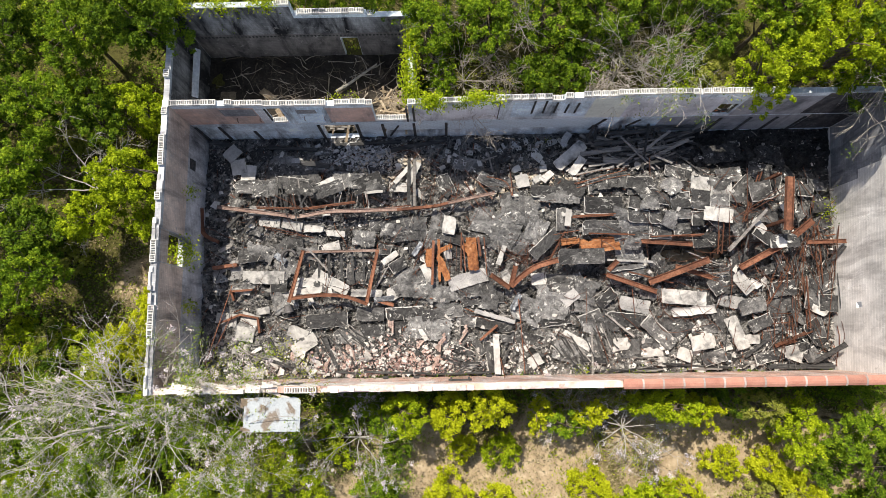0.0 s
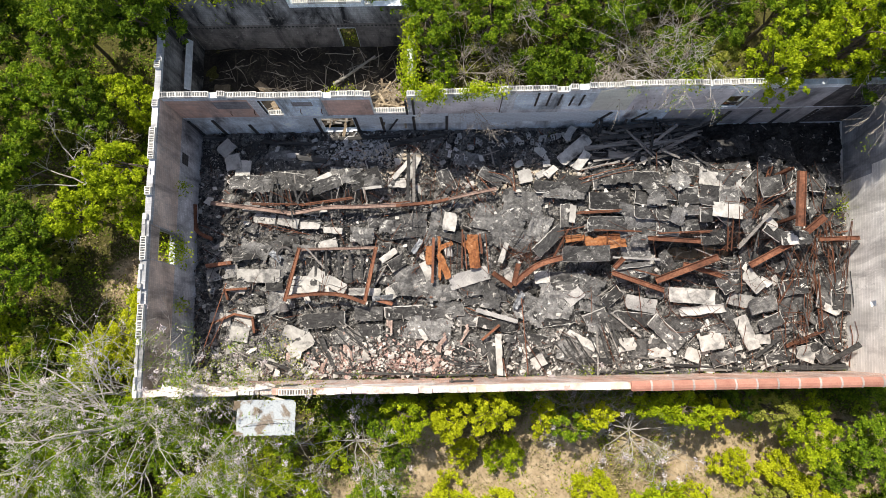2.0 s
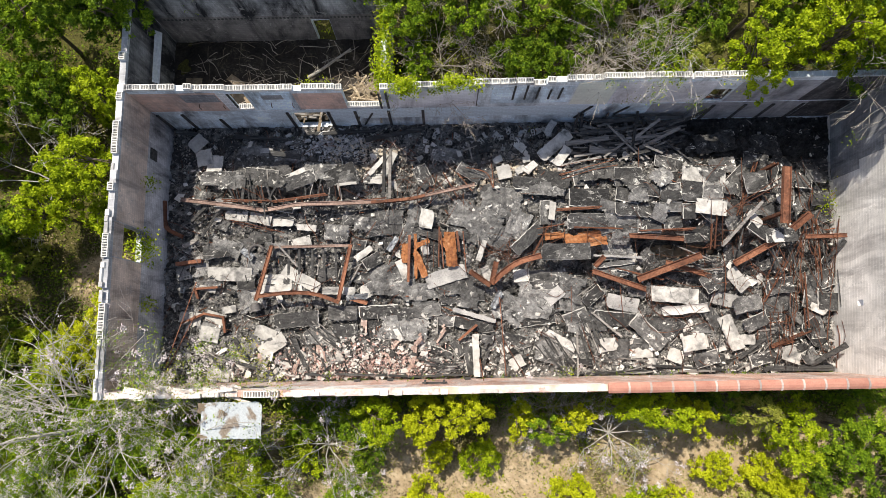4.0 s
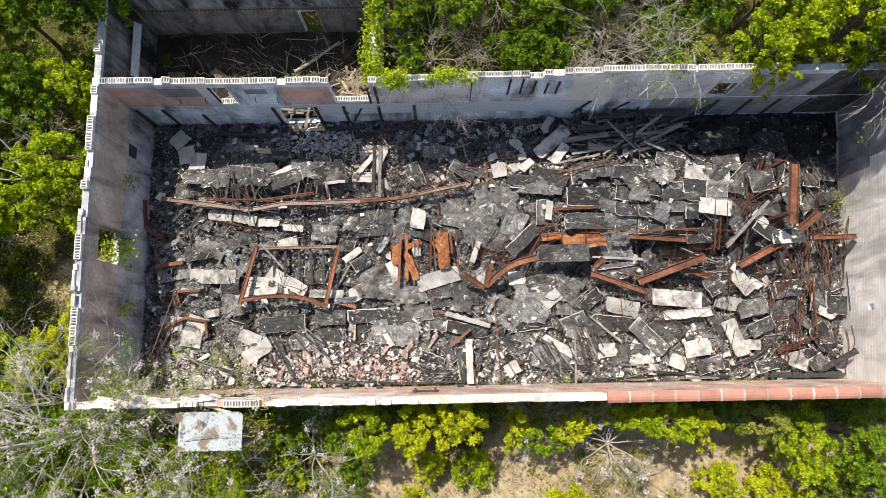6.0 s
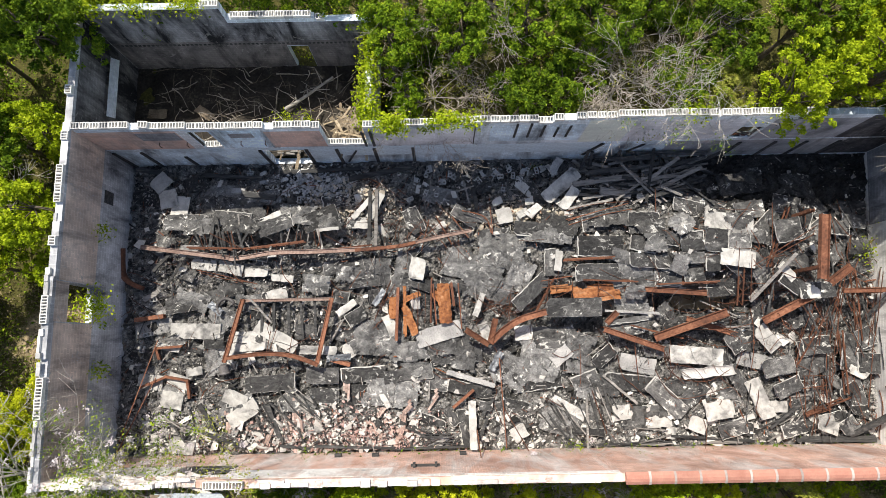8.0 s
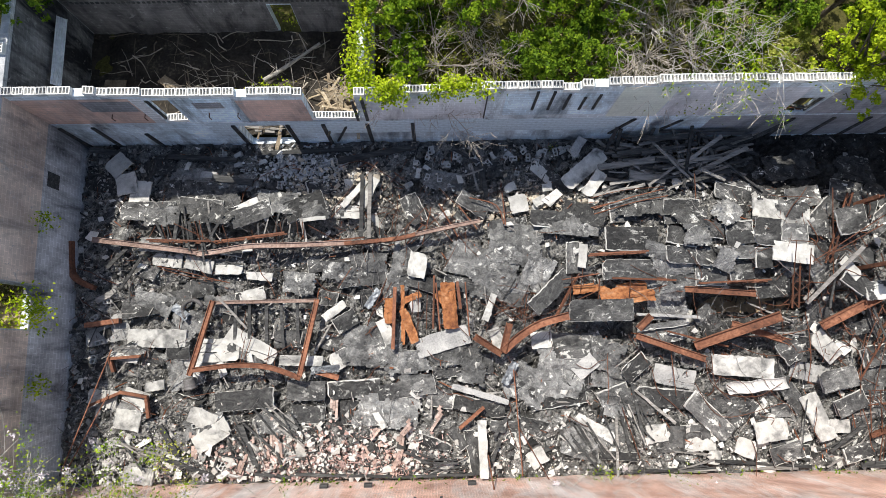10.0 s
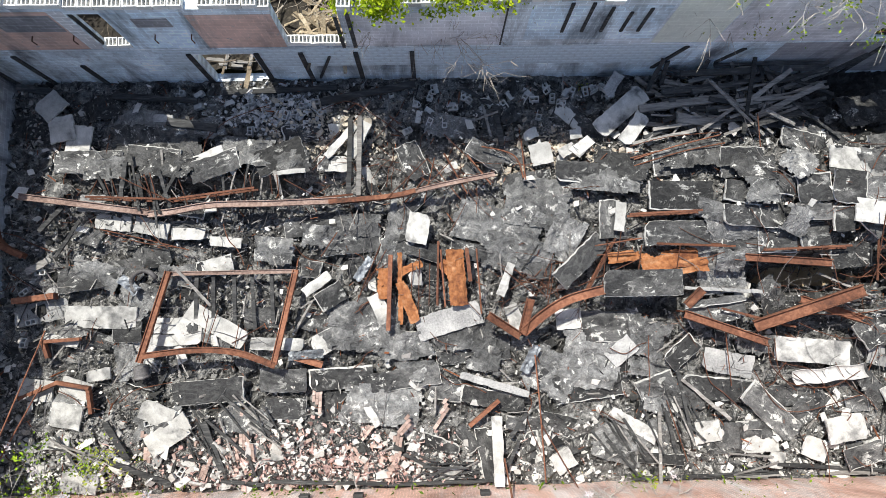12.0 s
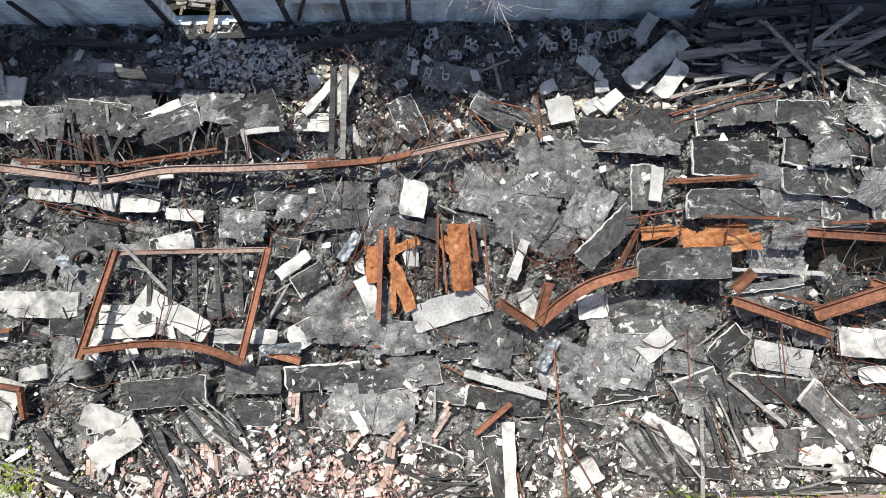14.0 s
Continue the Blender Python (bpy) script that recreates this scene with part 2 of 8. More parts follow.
def block_mesh(name, mat, length=0.39, width=0.29, high=0.19, broken=0, cores=3):
    """A block: one shell with webs round open cores; length along x."""
    w, e, h = 0.034, length / 2, width / 2
    cell = (length - w) / cores
    xs = [v for k in range(cores + 1) for v in (-e + k * cell, -e + k * cell + w)]
    ys = [-h, -h + w, h - w, h]
    solid = {(i, j) for i in range(2 * cores + 1) for j in range(3) if (i % 2 == 0 or j != 1) and not (broken and i > 2 * cores - 2 and j != 2)}
    bd, ids = Build(), {}

    def vert(i, j, k):
        if (i, j, k) not in ids:
            ids[i, j, k] = len(bd.v)
            bd.v.append((xs[i], ys[j], high * k))
        return ids[i, j, k]

    for i, j in solid:
        bd.f += [(vert(i, j, 1), vert(i + 1, j, 1), vert(i + 1, j + 1, 1), vert(i, j + 1, 1)), (vert(i, j, 0), vert(i, j + 1, 0), vert(i + 1, j + 1, 0), vert(i + 1, j, 0))]
        for di, dj, a, b in ((-1, 0, (0, 1), (0, 0)), (1, 0, (1, 0), (1, 1)), (0, -1, (0, 0), (1, 0)), (0, 1, (1, 1), (0, 1))):
            if (i + di, j + dj) not in solid:
                p, q = (i + a[0], j + a[1]), (i + b[0], j + b[1])
                bd.f.append((vert(*p, 0), vert(*q, 0), vert(*q, 1), vert(*p, 1)))
    bd.m = [0] * len(bd.f)
    return bd.mesh(name, [mat])


# ground: one sheet to the horizon, uneven near the building
gb = Build()
gx = [-1500, -300, -80, -40] + [-28 + 1.0 * i for i in range(93)] + [90, 160, 400, 1500]
gy = [-1500, -300, -80, -55] + [-40 + 1.0 * i for i in range(71)] + [60, 150, 400, 1500]
for y in gy:
    for x in gx:
        inside = X0 - 0.1 < x < east_face(y) + 0.1 and Y0 - 0.1 < y < 0.1
        z = -1.6 if inside else 0.18 * noise.noise((x * 0.21, y * 0.21, 0)) + 0.07 * noise.noise((x * 0.9, y * 0.9, 3)) - 0.05
        gb.v.append((x, y, z))
nx = len(gx)
gb.f = [(j * nx + i, j * nx + i + 1, (j + 1) * nx + i + 1, (j + 1) * nx + i) for j in range(len(gy) - 1) for i in range(nx - 1)]
gb.m = [0] * len(gb.f)


def ground_material():
    m, nt, bsdf, co, rnd = start_material("earth_and_grass", shift=False)
    big, mid, fine = tex(nt, co, 0.22, 5, 0.6, 0.6), tex(nt, co, 1.6, 6, 0.65), tex(nt, co, 11, 6, 0.7)
    earth = ramp(nt, mid, ((0.3, (0.24, 0.18, 0.11)), (0.55, (0.43, 0.335, 0.22)), (0.75, (0.58, 0.475, 0.345))))
    grass = ramp(nt, fine, ((0.3, (0.035, 0.034, 0.012)), (0.6, (0.10, 0.095, 0.03)), (0.8, (0.24, 0.20, 0.09))))
    f = math_node(nt, "ADD", big, math_node(nt, "MULTIPLY", math_node(nt, "SUBTRACT", fine, 0.5), 0.35))
    sep = nt.nodes.new("ShaderNodeSeparateXYZ")
    nt.links.new(co, sep.inputs[0])
    south = math_node(nt, "MULTIPLY", rise(nt, sep.outputs[1], -15.5, -17.5), rise(nt, sep.outputs[0], 9.0, 14.0))
    f = math_node(nt, "SUBTRACT", f, math_node(nt, "MULTIPLY", south, 0.17))
    f = math_node(nt, "ADD", f, math_node(nt, "MULTIPLY", rise(nt, sep.outputs[0], 3.0, -1.5), 0.16))
    f = math_node(nt, "ADD", f, math_node(nt, "MULTIPLY", rise(nt, sep.outputs[1], -1.0, 2.0), 0.2))
    # a bare sandy patch west of the hall
    bare = math_node(nt, "MULTIPLY", math_node(nt, "MULTIPLY", rise(nt, sep.outputs[1], -6.8, -7.8), rise(nt, sep.outputs[1], -10.4, -9.2)), rise(nt, sep.outputs[0], -3.2, -1.4))
    f = math_node(nt, "SUBTRACT", f, math_node(nt, "MULTIPLY", bare, 0.4))
    mask = ramp(nt, f, ((0.40, (0, 0, 0)), (0.54, (1, 1, 1))))
    nt.links.new(blend(nt, mask, earth, grass), bsdf.inputs["Base Color"])
    bsdf.inputs["Roughness"].default_value = 0.95
    bsdf.inputs["Specular IOR Level"].default_value = 0.1
    relief(nt, bsdf, fine, 0.8, 0.05)
    return m


thing("ground", gb.mesh("ground", [ground_material()], True), "sandy earth with rough grass and weeds", "ground", kind="structure")


def wall_paint(name, stops, soot, sootcut=0.55, axis="x", joints=0.8, blotch=0.8, flaking=0.5, unit=(0.4, 0.2)):
    """Painted block: the coat's colour, sooty smears that run down, joints in relief."""
    m, nt, bsdf, co, rnd = start_material(name, shift=False)
    c = ramp(nt, tex(nt, co, 0.9, 5, 0.6, 0.5), stops)
    mp = nt.nodes.new("ShaderNodeMapping")
    mp.inputs["Scale"].default_value = (1.0, 1.0, 0.28)
    nt.links.new(co, mp.inputs[0])
    s = ramp(nt, tex(nt, mp.outputs[0], 0.85, 6, 0.65, 0.5), ((sootcut - 0.1, (0, 0, 0)), (sootcut + 0.12, (1, 1, 1))))
    c = blend(nt, s, c, soot)
    blot = ramp(nt, tex(nt, co, 0.45, 4, 0.6, 0.8), ((0.34, (0.72, 0.73, 0.76)), (0.5, (1.1, 1.1, 1.12)), (0.66, (1.35, 1.35, 1.38))))
    c = blend(nt, blotch, c, blot, "MULTIPLY")
    flake = ramp(nt, tex(nt, co, 2.4, 7, 0.72, 0.9), ((0.60, (0, 0, 0)), (0.63, (1, 1, 1))))
    c = blend(nt, math_node(nt, "MULTIPLY", flake, flaking), c, (0.42, 0.41, 0.40))
    fine = tex(nt, co, 22, 5, 0.7)
    c = blend(nt, 0.5, c, ramp(nt, fine, ((0.25, (0.6, 0.6, 0.6)), (0.75, (1, 1, 1)))), "MULTIPLY")
    br = nt.nodes.new("ShaderNodeTexBrick")
    sep, com = nt.nodes.new("ShaderNodeSeparateXYZ"), nt.nodes.new("ShaderNodeCombineXYZ")
    nt.links.new(co, sep.inputs[0])
    nt.links.new(sep.outputs[0 if axis == "x" else 1], com.inputs[0])
    nt.links.new(sep.outputs[2], com.inputs[1])
    nt.links.new(com.outputs[0], br.inputs["Vector"])
    br.inputs["Scale"].default_value = 1.0
    br.inputs["Brick Width"].default_value, br.inputs["Row Height"].default_value = unit
    br.inputs["Mortar Size"].default_value = 0.012
    br.inputs["Color1"].default_value, br.inputs["Color2"].default_value = (1, 1, 1, 1), (0.82, 0.82, 0.82, 1)
    br.inputs["Mortar"].default_value = (1.6, 1.6, 1.6, 1)
    c = blend(nt, joints, c, br.outputs[0], "MULTIPLY")
    nt.links.new(c, bsdf.inputs["Base Color"])
    bsdf.inputs["Roughness"].default_value = 0.85
    bsdf.inputs["Specular IOR Level"].default_value = 0.25
    relief(nt, bsdf, math_node(nt, "ADD", math_node(nt, "MULTIPLY", br.outputs["Fac"], -1.0), math_node(nt, "MULTIPLY", fine, 0.5)), 0.6, 0.012)
    return m


SOOT = (0.035, 0.036, 0.040)
GREY_WALL = wall_paint("sooty_grey_block", ((0.3, (0.54, 0.60, 0.64)), (0.7, (0.78, 0.85, 0.88))), SOOT, 0.63, joints=0.45, blotch=1.0)
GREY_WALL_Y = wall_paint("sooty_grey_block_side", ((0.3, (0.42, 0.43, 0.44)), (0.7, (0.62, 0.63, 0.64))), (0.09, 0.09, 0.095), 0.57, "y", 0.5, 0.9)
TAN_Y = wall_paint("tan_plaster_side", ((0.3, (0.60, 0.475, 0.39)), (0.7, (0.76, 0.64, 0.54))), (0.22, 0.185, 0.165), 0.565, "y", 0.35, 0.8, 0.7)
# pale block of the east wall, lightened further to carry the grazing sun
SUNLIT_Y = wall_paint("sunlit_block_side", ((0.3, (0.70, 0.68, 0.645)), (0.7, (0.88, 0.86, 0.825))), (0.42, 0.40, 0.385), 0.58, "y", 0.4, 0.6, 0.4, (6.0, 0.2))
PINK = wall_paint("pink_plaster", ((0.3, (0.62, 0.42, 0.34)), (0.7, (0.76, 0.56, 0.47))), (0.26, 0.22, 0.21), 0.60, "x", 0.3, 0.7, 0.8)
BLUE = wall_paint("pale_blue_paint", ((0.3, (0.56, 0.70, 0.79)), (0.7, (0.78, 0.89, 0.95))), (0.12, 0.135, 0.15), 0.565, joints=0.45, blotch=1.0)
GREEN = wall_paint("pale_green_plaster", ((0.3, (0.72, 0.76, 0.67)), (0.7, (0.80, 0.83, 0.75))), (0.46, 0.47, 0.44), 0.70, joints=0.2, blotch=0.4, flaking=0.3)
BRICKY = wall_paint("flaked_red_plaster", ((0.3, (0.42, 0.24, 0.18)), (0.7, (0.62, 0.42, 0.34))), (0.60, 0.55, 0.52), 0.56, joints=0.9, unit=(0.21, 0.075))

# north wall of the hall
N_TOPS = [(X0 - TH, 5.0), (5.2, 4.85), (6.75, 4.75), (12.1, 4.65), (12.4, LEDGE), (14.3, 4.6), (16.0, 4.75), (17.8, 4.85), (19.0, 4.95),
          (21.9, 4.75), (22.5, 5.05), (23.0, 5.2), (25.2, 5.35), (29.0, 5.3), (30.0, 5.3)]
N_HOLES = [(6.6, 7.55, LEDGE, 4.55), (9.2, 11.1, -0.2, 1.95), (31.1, 32.1, 2.6, 4.0)]
nb = Build()
slab_with_holes(nb, "x", Y1, TH, X0 - TH, X1 + TH, N_TOPS, N_HOLES)
wall_n = thing("wall_north", nb.mesh("wall_north", [GREY_WALL]), "smoke-stained concrete block wall with a broken top edge", "wall", kind="structure")
# west wall
W_TOPS = [(Y0 - TH, 5.3), (-9.6, 5.45), (-7.4, 5.4), (-6.3, 5.3), (-4.0, 5.2), (0.3, 5.1)]
W_HOLES = [(-8.1, -6.5, 2.6, 4.35), (-2.5, -1.9, 1.6, 2.3)]
wb = Build()
slab_with_holes(wb, "y", X0, -TH, Y0 - TH, 5.2 + TH, W_TOPS, W_HOLES)
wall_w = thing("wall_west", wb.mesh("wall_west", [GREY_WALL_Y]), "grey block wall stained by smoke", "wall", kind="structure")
# south wall, east wall
sb = Build()
slab_with_holes(sb, "x", Y0, -TH, X0, east_face(Y0) + TH, [(X0, 4.7), (2.9, 5.0), (3.9, 4.5), (4.7, 4.9), (5.6, 4.45), (6.6, 4.8), (8.0, 5.2), (9.2, 5.4), (24.5, 5.5)], [(6.5, 8.8, 2.5, 4.35)])
wall_s = thing("wall_south", sb.mesh("wall_south", [BRICKY]), "block wall with flaking pink and white plaster", "wall", kind="structure")
eb = Build()
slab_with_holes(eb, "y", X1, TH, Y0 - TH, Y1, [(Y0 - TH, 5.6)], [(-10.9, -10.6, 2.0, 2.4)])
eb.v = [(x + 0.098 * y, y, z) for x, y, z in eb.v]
wall_e = thing("wall_east", eb.mesh("wall_east", [SUNLIT_Y]), "pale grey block wall with sunlight added to its colour", "wall", kind="structure")
# annex behind the north wall
ab = Build()
slab_with_holes(ab, "x", 5.2, TH, X0, 14.6, [(X0, 5.55), (8.2, 4.65), (12.1, 4.4)], [(10.3, 11.3, -0.4, 2.2)])
wall_a = thing("wall_annex", ab.mesh("wall_annex", [GREY_WALL]), "smoke-blackened block wall of the rear room", "wall", kind="structure")
cb = Build()
slab_with_holes(cb, "y", 14.3, TH, TH, 5.2, [(0.3, 4.0), (3.0, 3.2)], [])
wall_c = thing("wall_annex_side", cb.mesh("wall_annex_side", [GREY_WALL_Y]), "short block wall overgrown with vines", "wall", kind="structure")

# ---------------------------------------------------------------- debris bed
def heap(x, y):
    """Height of the fallen roof over the floor."""
    def hump(cx, cy, rx, ry, h):
        return h * math.exp(-((x - cx) / rx) ** 2 - ((y - cy) / ry) ** 2)
    z = 0.12
    z += hump(30, -4.8, 5.5, 2.6, 1.6) + hump(35.0, -6.5, 3.5, 5, 0.7)
    z += hump(24, -5.0, 5, 2.2, 0.6) + hump(20, -12.5, 16, 1.6, 0.25) + hump(9, -4.0, 5, 1.0, 0.45)
    return z


def hollow(x, y):
    def dip(cx, cy, rx, ry, h):
        return h * math.exp(-((x - cx) / rx) ** 4 - ((y - cy) / ry) ** 4)
    return dip(31.2, -7.35, 3.2, 0.62, 2.3) + dip(9.6, -4.1, 4.4, 0.36, 0.8) + dip(25.0, -5.45, 1.2, 0.25, 0.6) + dip(25, -8.25, 1.5, 0.35, 0.5) + dip(36.5, -8.0, 1.6, 2.6, 0.4)


def sunk(x, y):
    """How far the charred floor lies under the panels, away from the rubble along the walls."""
    return 0.22 * min(1.0, max(0.0, (-1.6 - y) / 0.8)) * min(1.0, max(0.0, (y - Y0 - 1.9) / 0.8)) * min(1.0, max(0.0, (x - X0 - 1.6) / 1.0))


LEVEL[0] = -0.25                             # the hall floor lies lower than the ground outside
bb = Build()
step = 0.095
nx2, ny2 = int((X1 - X0) / step) + 1, int((Y1 - Y0) / step) + 1
for j in range(ny2 + 1):
    for i in range(nx2 + 1):
        y = min(Y0 + j * step, Y1)
        x = X0 + (east_face(y) - X0) * i / nx2
        z = heap(x, y) - hollow(x, y) + 0.16 * noise.noise((x * 0.8, y * 0.8, 0)) + 0.13 * noise.noise((x * 2.3, y * 2.3, 5)) + 0.10 * abs(noise.noise((x * 3.1, y * 4.3, 9))) + 0.05 * noise.noise((x * 7, y * 7, 2)) + 0.09 * noise.cell((x * 2.3 + y * 0.7, y * 3.1 - x * 0.5, 1)) + 0.06 * noise.cell((x * 5.1 - y * 2.0, y * 4.7 + x * 1.7, 4))
        bb.v.append((x, y, z - 0.05 - sunk(x, y)))
bb.f = [(j * (nx2 + 1) + i, j * (nx2 + 1) + i + 1, (j + 1) * (nx2 + 1) + i + 1, (j + 1) * (nx2 + 1) + i) for j in range(ny2) for i in range(nx2)]
bb.m = [0] * len(bb.f)
# near-black bed: soot with the shade of wall and trees painted in
SOOT_SHADE_BED = patched("soot_and_shade", ((0.008, 0.008, 0.008), (0.022, 0.022, 0.022)), ((0.03, 0.03, 0.03), (0.07, 0.07, 0.07)), 1.5, 0.6, soft=0.1, bump=1.0, fine=8.0, grit=0.5, crease=0.05)
# north-east corner of the floor takes this painted shade
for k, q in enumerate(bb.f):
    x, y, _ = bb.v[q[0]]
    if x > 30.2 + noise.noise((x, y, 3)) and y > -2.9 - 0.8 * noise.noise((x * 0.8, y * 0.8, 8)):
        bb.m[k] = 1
thing("debris_bed", bb.mesh("debris_bed", [CHAR_BED, SOOT_SHADE_BED]), "charred ash and crushed roofing covering the floor", "rubble", kind="stuff")

# ---------------------------------------------------------------- kinds of fallen things
DECK_GREY = surface("weathered_deck_board", ((0.2, (0.17, 0.17, 0.17)), (0.8, (0.44, 0.43, 0.42))), 1.6, 18)
SOOT_EDGE = surface("sooty_deck_edge", ((0.3, (0.06, 0.06, 0.06)), (0.75, (0.34, 0.33, 0.32))), 2.0, 9)
KINDS = {
    "k": "charred black roof deck panel lying on the rubble",
    "m": "white roof deck panel half covered in burnt black felt",
    "w": "white roof deck panel lying face down on debris",
    "g": "grey weathered roof deck panel resting on the rubble",
}


def grid_z(x, y, bend, twist, seed):
    return bend * x * x + twist * x * y + 0.012 * noise.noise((x * 2.2 + seed, y * 2.2, seed))


def board_mesh(ln, wd, th, seed, bend, twist, bottom=True, inset=0.0, lift=0.0, keep=None, cell=0.16):
    """A thin ragged board on a grid, warped a little, with chipped corners."""
    rr = random.Random(seed)
    nx, ny = max(3, round(ln / cell)), max(2, round(wd / cell))
    chips = [(sx * ln / 2, sy * wd / 2, rr.uniform(0.08, 0.3) * wd, rr.uniform(0.4, 1.3)) for sx in (-1, 1) for sy in (-1, 1) if rr.random() < 0.2]
    bd, idx = Build(), {}

    def place(i, j):
        x, y = (i / nx - 0.5) * (ln - 2 * inset), (j / ny - 0.5) * (wd - 2 * inset)
        edge = i in (0, nx) or j in (0, ny)
        k = (0.014 + abs(inset) * 0.8) if edge else 0.03
        x, y = x + rr.uniform(-k, k), y + rr.uniform(-k, k)
        if i in (0, nx):
            x += 0.035 * noise.noise((y * 6.0 + seed, 0.3, i))
        if j in (0, ny):
            y += 0.03 * noise.noise((x * 5.0 + seed, 0.7, j))
        for cx, cy, r, q in chips:
            over = (abs(x) - (abs(cx) - r)) / r + (abs(y) - (abs(cy) - r * q)) / (r * q) - 1
            if x * cx > 0 and y * cy > 0 and over > 0 and abs(x) > abs(cx) - r and abs(y) > abs(cy) - r * q:
                x, y = x - math.copysign(over * r * 0.5, cx), y - math.copysign(over * r * q * 0.5, cy)
        return Vector((x, y, grid_z(x, y, bend, twist, seed % 91) + lift))

    pts = [[place(i, j) for i in range(nx + 1)] for j in range(ny + 1)]
    top = [p + Vector((0, 0, th)) for row in pts for p in row]
    n = nx + 1
    cells = [(i, j) for j in range(ny) for i in range(nx) if keep is None or keep(pts[j][i].x, pts[j][i].y)]
    quads = [(j * n + i, j * n + i + 1, (j + 1) * n + i + 1, (j + 1) * n + i) for i, j in cells]
    bd.add(top, quads, 0)
    if bottom:
        rim = [(i, 0) for i in range(nx)] + [(nx, j) for j in range(ny)] + [(i, ny) for i in range(nx, 0, -1)] + [(0, j) for j in range(ny, 0, -1)]
        ring = [top[j * n + i] for i, j in rim]
        low = [p - Vector((0, 0, th)) for p in ring]
        m = len(rim)
        bd.add(ring + low, [(k, m + k, m + (k + 1) % m, (k + 1) % m) for k in range(m)], 1)
        bd.add(low, [tuple(range(m))[::-1]], 1)
    return bd


count = [0]
LAID = []                                    # plan of the panels and felts laid so far


def covered(x, y, margin):
    """Whether a laid panel or felt covers this spot of the plan."""
    for px, py, ln, wd, yaw in LAID:
        c, n = math.cos(radians(yaw)), math.sin(radians(yaw))
        if abs((x - px) * c + (y - py) * n) < ln / 2 + margin and abs((y - py) * c - (x - px) * n) < wd / 2 + margin:
            return True
    return False


def panel(kind, x, y, dz, ln, wd, yaw, tx=None, ty=None, group="fallen roof panels", rim=(-0.004, 0.022)):
    """A roof deck board with what is left of its felt."""
    count[0] += 1
    s = count[0] * 17 + 3
    rr = random.Random(s)
    bend, twist = rr.uniform(-0.03, 0.03), rr.uniform(-0.03, 0.03)
    tx = rr.uniform(-5, 5) if tx is None else tx
    ty = rr.uniform(-4, 4) if ty is None else ty
    label = KINDS[kind]
    dz += 0.08 if kind == "w" else 0.0
    x = min(x, east_face(y) - 0.08 - abs(math.cos(radians(yaw))) * ln / 2 - abs(math.sin(radians(yaw))) * wd / 2)
    LAID.append((x, y, ln, wd, yaw))
    th = 0.07
    bd = board_mesh(ln, wd, th, s, bend, twist)
    me = bd.mesh("roof_panel", [DECK_GREY if kind == "g" else DECK, DECK_EDGE if rim[0] > -0.01 else SOOT_EDGE])
    ob = thing("roof_panel", me, label, "roof panel", group, m=pose(x, y, heap(x, y) + dz - th, tx, ty, yaw))
    if kind in "km":
        cut = rr.uniform(-0.28, -0.05)
        keep = None if kind == "k" else (lambda px, py: noise.noise((px * 1.1 + s, py * 1.1, s * 0.3)) > cut)
        fm = board_mesh(ln, wd, 0.012, s, bend, twist, False, rr.uniform(*rim), th + 0.004, keep, 0.16 if kind == "k" else 0.09)
        if fm.f:
            part("roofing_felt", fm.mesh("roofing_felt", [CHAR]), ob, "burnt black roofing felt", pose(rr.uniform(-1, 1) * max(rim) * 1.6, rr.uniform(-1, 1) * max(rim) * 1.6, 0))
    return ob


FELT = patched("ashen_felt", ((0.038, 0.038, 0.039), (0.115, 0.115, 0.116)), ((0.10, 0.10, 0.102), (0.26, 0.258, 0.254)), 1.3, 0.51, soft=0.10, vary=0.3, bump=0.9, fine=4.0, flecks=0.57, swirl=0.6, grit=0.5, crease=0.16)
# black felt: burnt at the east end, painted shade along the north wall
FELT_BLACK = patched("soot_and_shade_felt", ((0.018, 0.018, 0.019), (0.052, 0.052, 0.053)), ((0.055, 0.055, 0.056), (0.15, 0.148, 0.145)), 2.2, 0.57, soft=0.12, vary=0.35, bump=0.9, fine=4.0, flecks=0.58, swirl=0.6, grit=0.5, crease=0.10)


